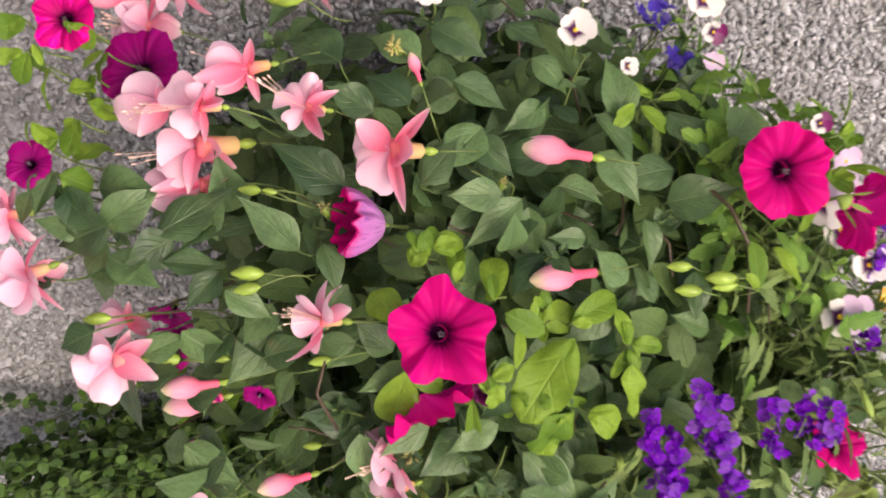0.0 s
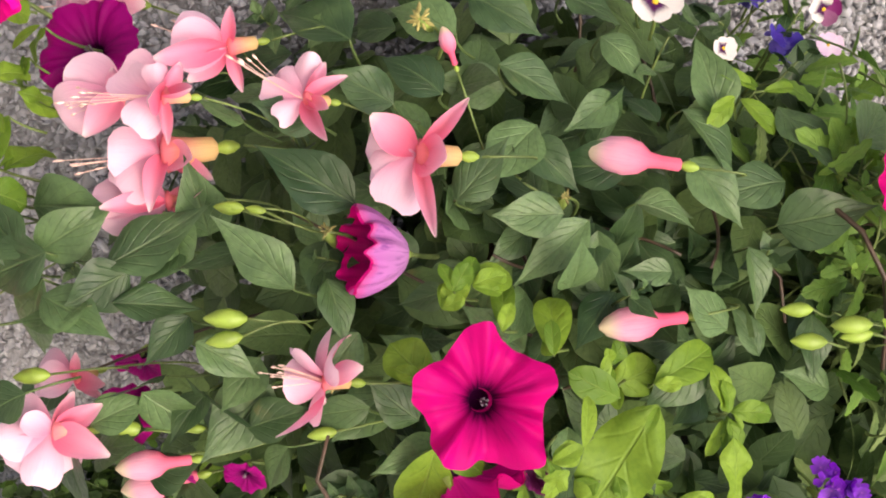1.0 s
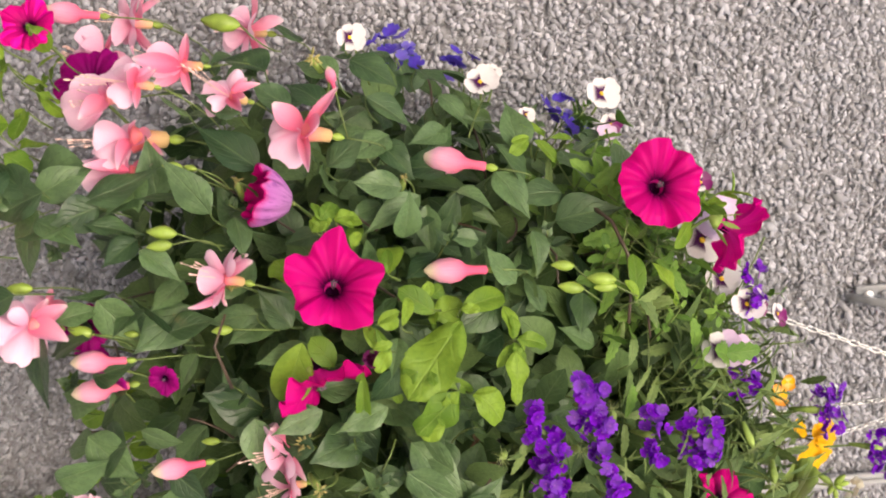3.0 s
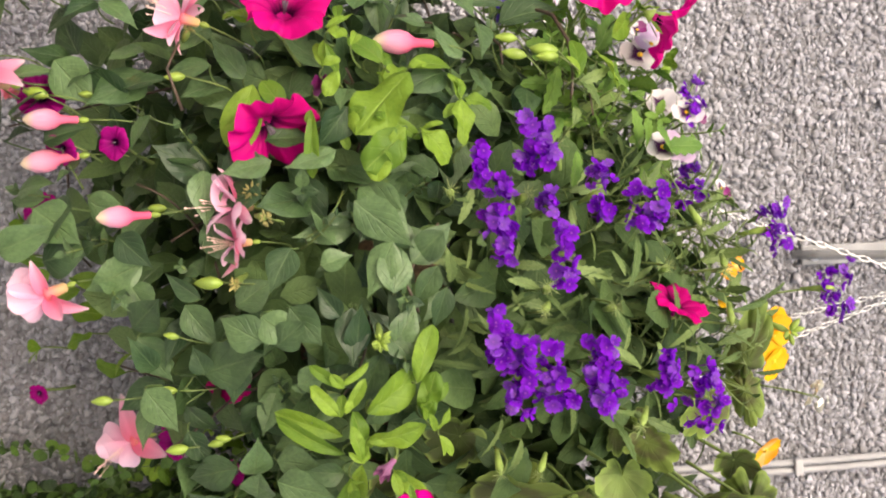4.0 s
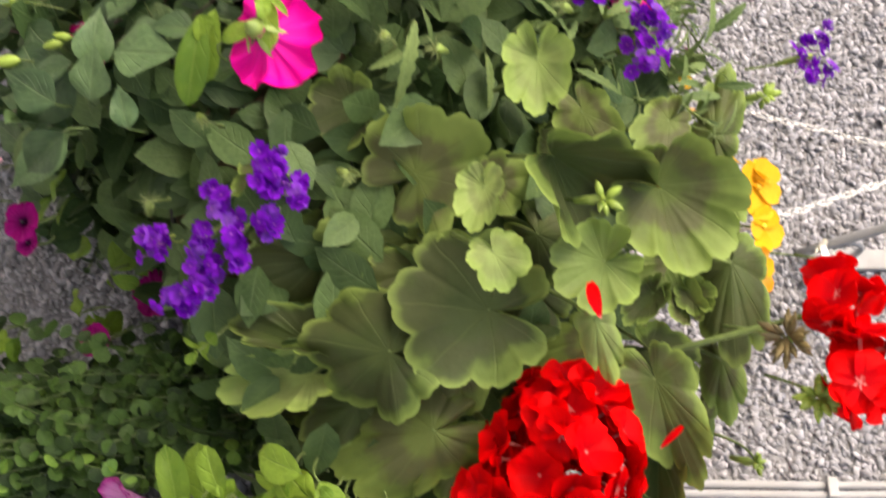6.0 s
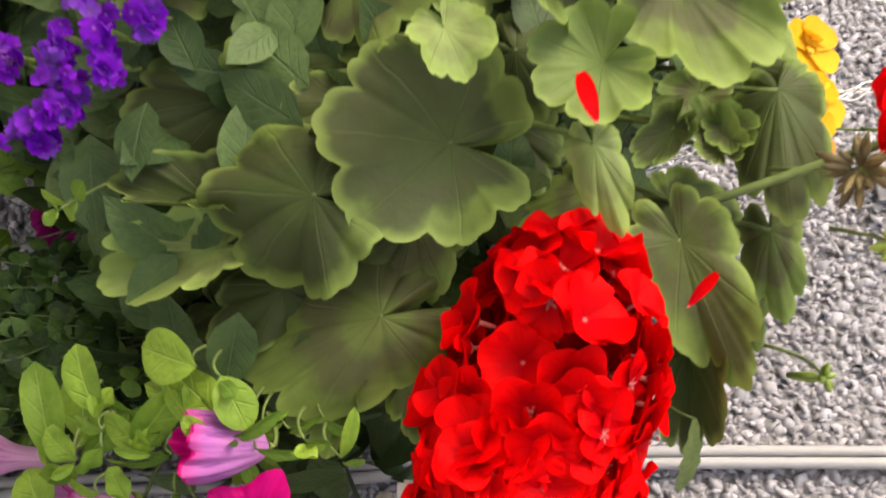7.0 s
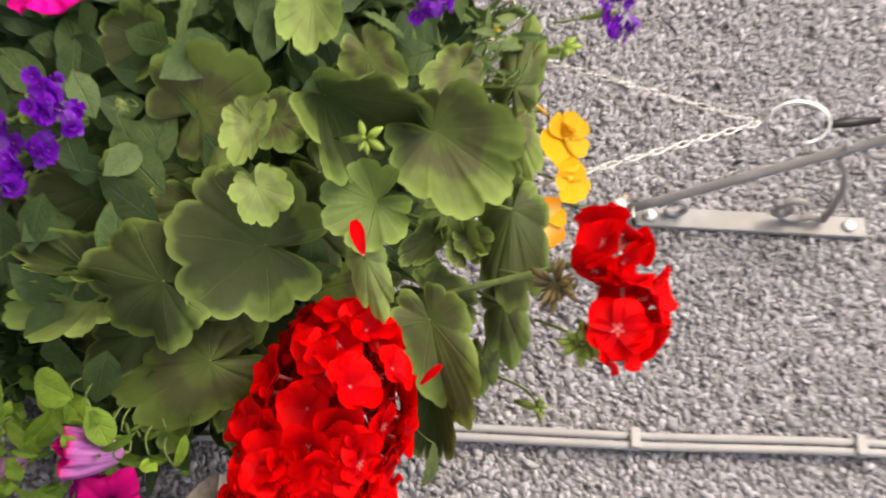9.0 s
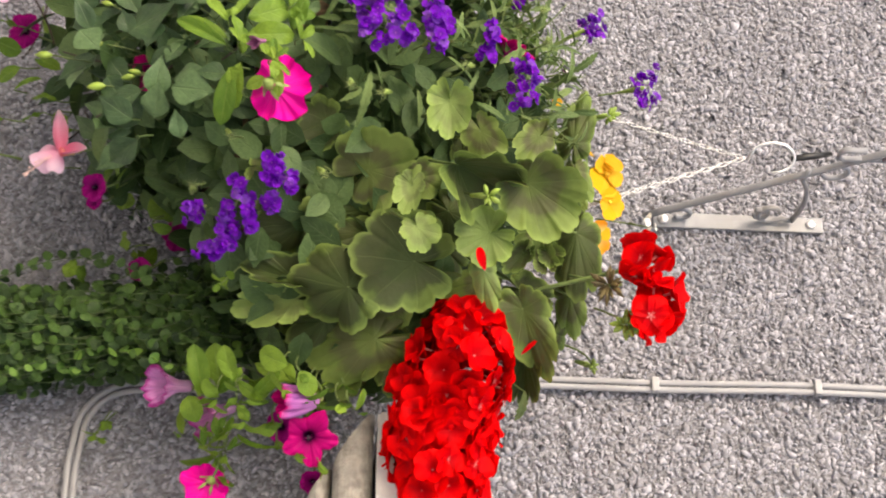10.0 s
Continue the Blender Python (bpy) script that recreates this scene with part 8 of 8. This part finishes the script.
def shoots(count):
    """Young side shoots: a short stem with pairs of small leaves, and woody branches between them."""
    owners = {"fuchsia": fuchsia, "petunia": petunia_low, "verbena": verbena_upper, "pansy": pansy}
    for k in range(count):
        d = direction()
        kind = zone(d)
        if kind == "geranium" or bare(d) or d.y > 0.25:
            continue
        base = CORE + d * hull(d) * rng.uniform(0.88, 0.97)
        if open_air(base):
            continue
        way = (d + Vector([rng.uniform(-0.8, 0.8) for _ in range(3)])).normalized()
        far = rng.uniform(0.016, 0.032)
        stalk_of(owners[kind], bend(base - way * 0.012, base + way * far, Vector([rng.uniform(-0.006, 0.006) for _ in range(3)]), 4), 0.0006)
        turn = rng.uniform(0, 3.14)
        for j in range(3):
            at = base + way * far * (0.35 + 0.32 * j)
            for s in (-1, 1):
                a = turn + 1.57 * j
                side = way.orthogonal().normalized()
                side = (side * math.cos(a) + way.cross(side) * math.sin(a)) * s
                size = rng.uniform(0.010, 0.017) * (1.15 - 0.28 * j)
                put_leaf(owners[kind], kind, rng.choice(LEAF[kind]), aim(at, side + way * (0.4 + 0.4 * j), way, (size, size, size)))
    for k in range(46):
        d = direction()
        if zone(d) != "fuchsia" or d.y > 0.2 or bare(d):
            continue
        end = (d + Vector([rng.uniform(-0.35, 0.35) for _ in range(3)])).normalized()
        a, b = CORE + d * hull(d) * rng.uniform(0.72, 0.86), CORE + end * hull(end) * rng.uniform(0.90, 0.97)
        stalk_of(fuchsia, bend(a, b, (rng.uniform(-0.02, 0.02), rng.uniform(-0.02, 0.02), 0.015), 9), 0.0008, "red_stem")


shoots(150)


def bunches():
    """The many small leaves of each plant that are too dense to pick apart."""
    for (name, kind), (verts, faces, uvs) in BUNCH.items():
        plant = bpy.data.objects[name]
        tagged(part("small_leaves", mesh_of("small_leaves", verts, faces, M[kind + "_leaves"], uvs), plant), kind="stuff")


bunches()


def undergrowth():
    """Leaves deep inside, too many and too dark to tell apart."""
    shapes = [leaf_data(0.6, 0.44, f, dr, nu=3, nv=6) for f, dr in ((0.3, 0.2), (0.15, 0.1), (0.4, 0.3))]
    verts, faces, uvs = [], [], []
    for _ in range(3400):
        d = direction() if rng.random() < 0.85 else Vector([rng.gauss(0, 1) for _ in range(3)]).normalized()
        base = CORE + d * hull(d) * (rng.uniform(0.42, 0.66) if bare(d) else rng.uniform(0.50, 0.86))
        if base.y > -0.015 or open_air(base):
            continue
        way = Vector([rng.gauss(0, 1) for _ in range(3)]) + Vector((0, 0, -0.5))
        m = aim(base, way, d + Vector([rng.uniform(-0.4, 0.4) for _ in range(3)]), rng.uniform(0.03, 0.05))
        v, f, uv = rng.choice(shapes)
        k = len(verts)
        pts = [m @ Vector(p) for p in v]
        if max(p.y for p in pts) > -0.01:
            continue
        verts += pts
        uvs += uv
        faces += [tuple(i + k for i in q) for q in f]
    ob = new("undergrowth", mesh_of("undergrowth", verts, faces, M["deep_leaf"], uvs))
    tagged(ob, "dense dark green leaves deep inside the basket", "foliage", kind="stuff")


undergrowth()


def creeper():
    """Strands of small round leaves that trail from the basket's far side down along the wall."""
    old, young, stems = ([], [], []), ([], [], []), []
    v0, f0, uv0 = leaf_data(1.15, 0.52, 0.2, 0.15, nu=5, nv=7)
    for _ in range(100):
        x = rng.gauss(0.443, 0.021)
        y = rng.uniform(-0.13, -0.035)
        top, low = Vector((x * 0.75 + 0.07, y - 0.03, 1.58)), Vector((x + rng.uniform(-0.015, 0.015), y, rng.uniform(0.98, 1.22)))
        ph, amp = rng.uniform(0, 6.28), rng.uniform(0.010, 0.028)
        pts = [q + Vector((amp * math.sin(9 * k / 30 + ph), 0.4 * amp * math.cos(11 * k / 30 + ph), 0)) for k, q in enumerate(bend(top, low, (rng.uniform(0.02, 0.05), 0, rng.uniform(-0.02, 0.04)), 38))]
        stems.append(pts)
        fresh = rng.random() < 0.12
        for p in pts[3:]:
            for s in (0, 1, 2):
                if rng.random() < 0.15:
                    continue
                a = rng.uniform(0, 6.28)
                way = Vector((math.cos(a), math.sin(a) * 0.7, rng.uniform(-0.7, 0.1)))
                m = aim(p, way, (rng.uniform(-0.9, 0.9), -1, rng.uniform(-0.2, 1.1)), rng.uniform(0.0065, 0.0125))
                to = young if fresh and rng.random() < 0.6 else old
                k = len(to[0])
                to[0].extend(m @ Vector(q) for q in v0)
                to[2].extend(uv0)
                to[1].extend(tuple(i + k for i in q) for q in f0)
    plant = thing("creeper", "trailing creeper with small round green leaves hanging below the basket", "creeper plant", (0.36, -0.1, 1.58))
    tagged(part("trailing_leaves", mesh_of("trailing_leaves", *old[:2], M["creeper_leaf"], old[2]), plant), kind="stuff")
    tagged(part("young_leaves", mesh_of("young_leaves", *young[:2], M["pansy_leaves"], young[2]), plant, label="light green young leaves"), kind="stuff")
    for pts in stems:
        stalk_of(plant, pts, 0.0004, "dark_stem")


creeper()
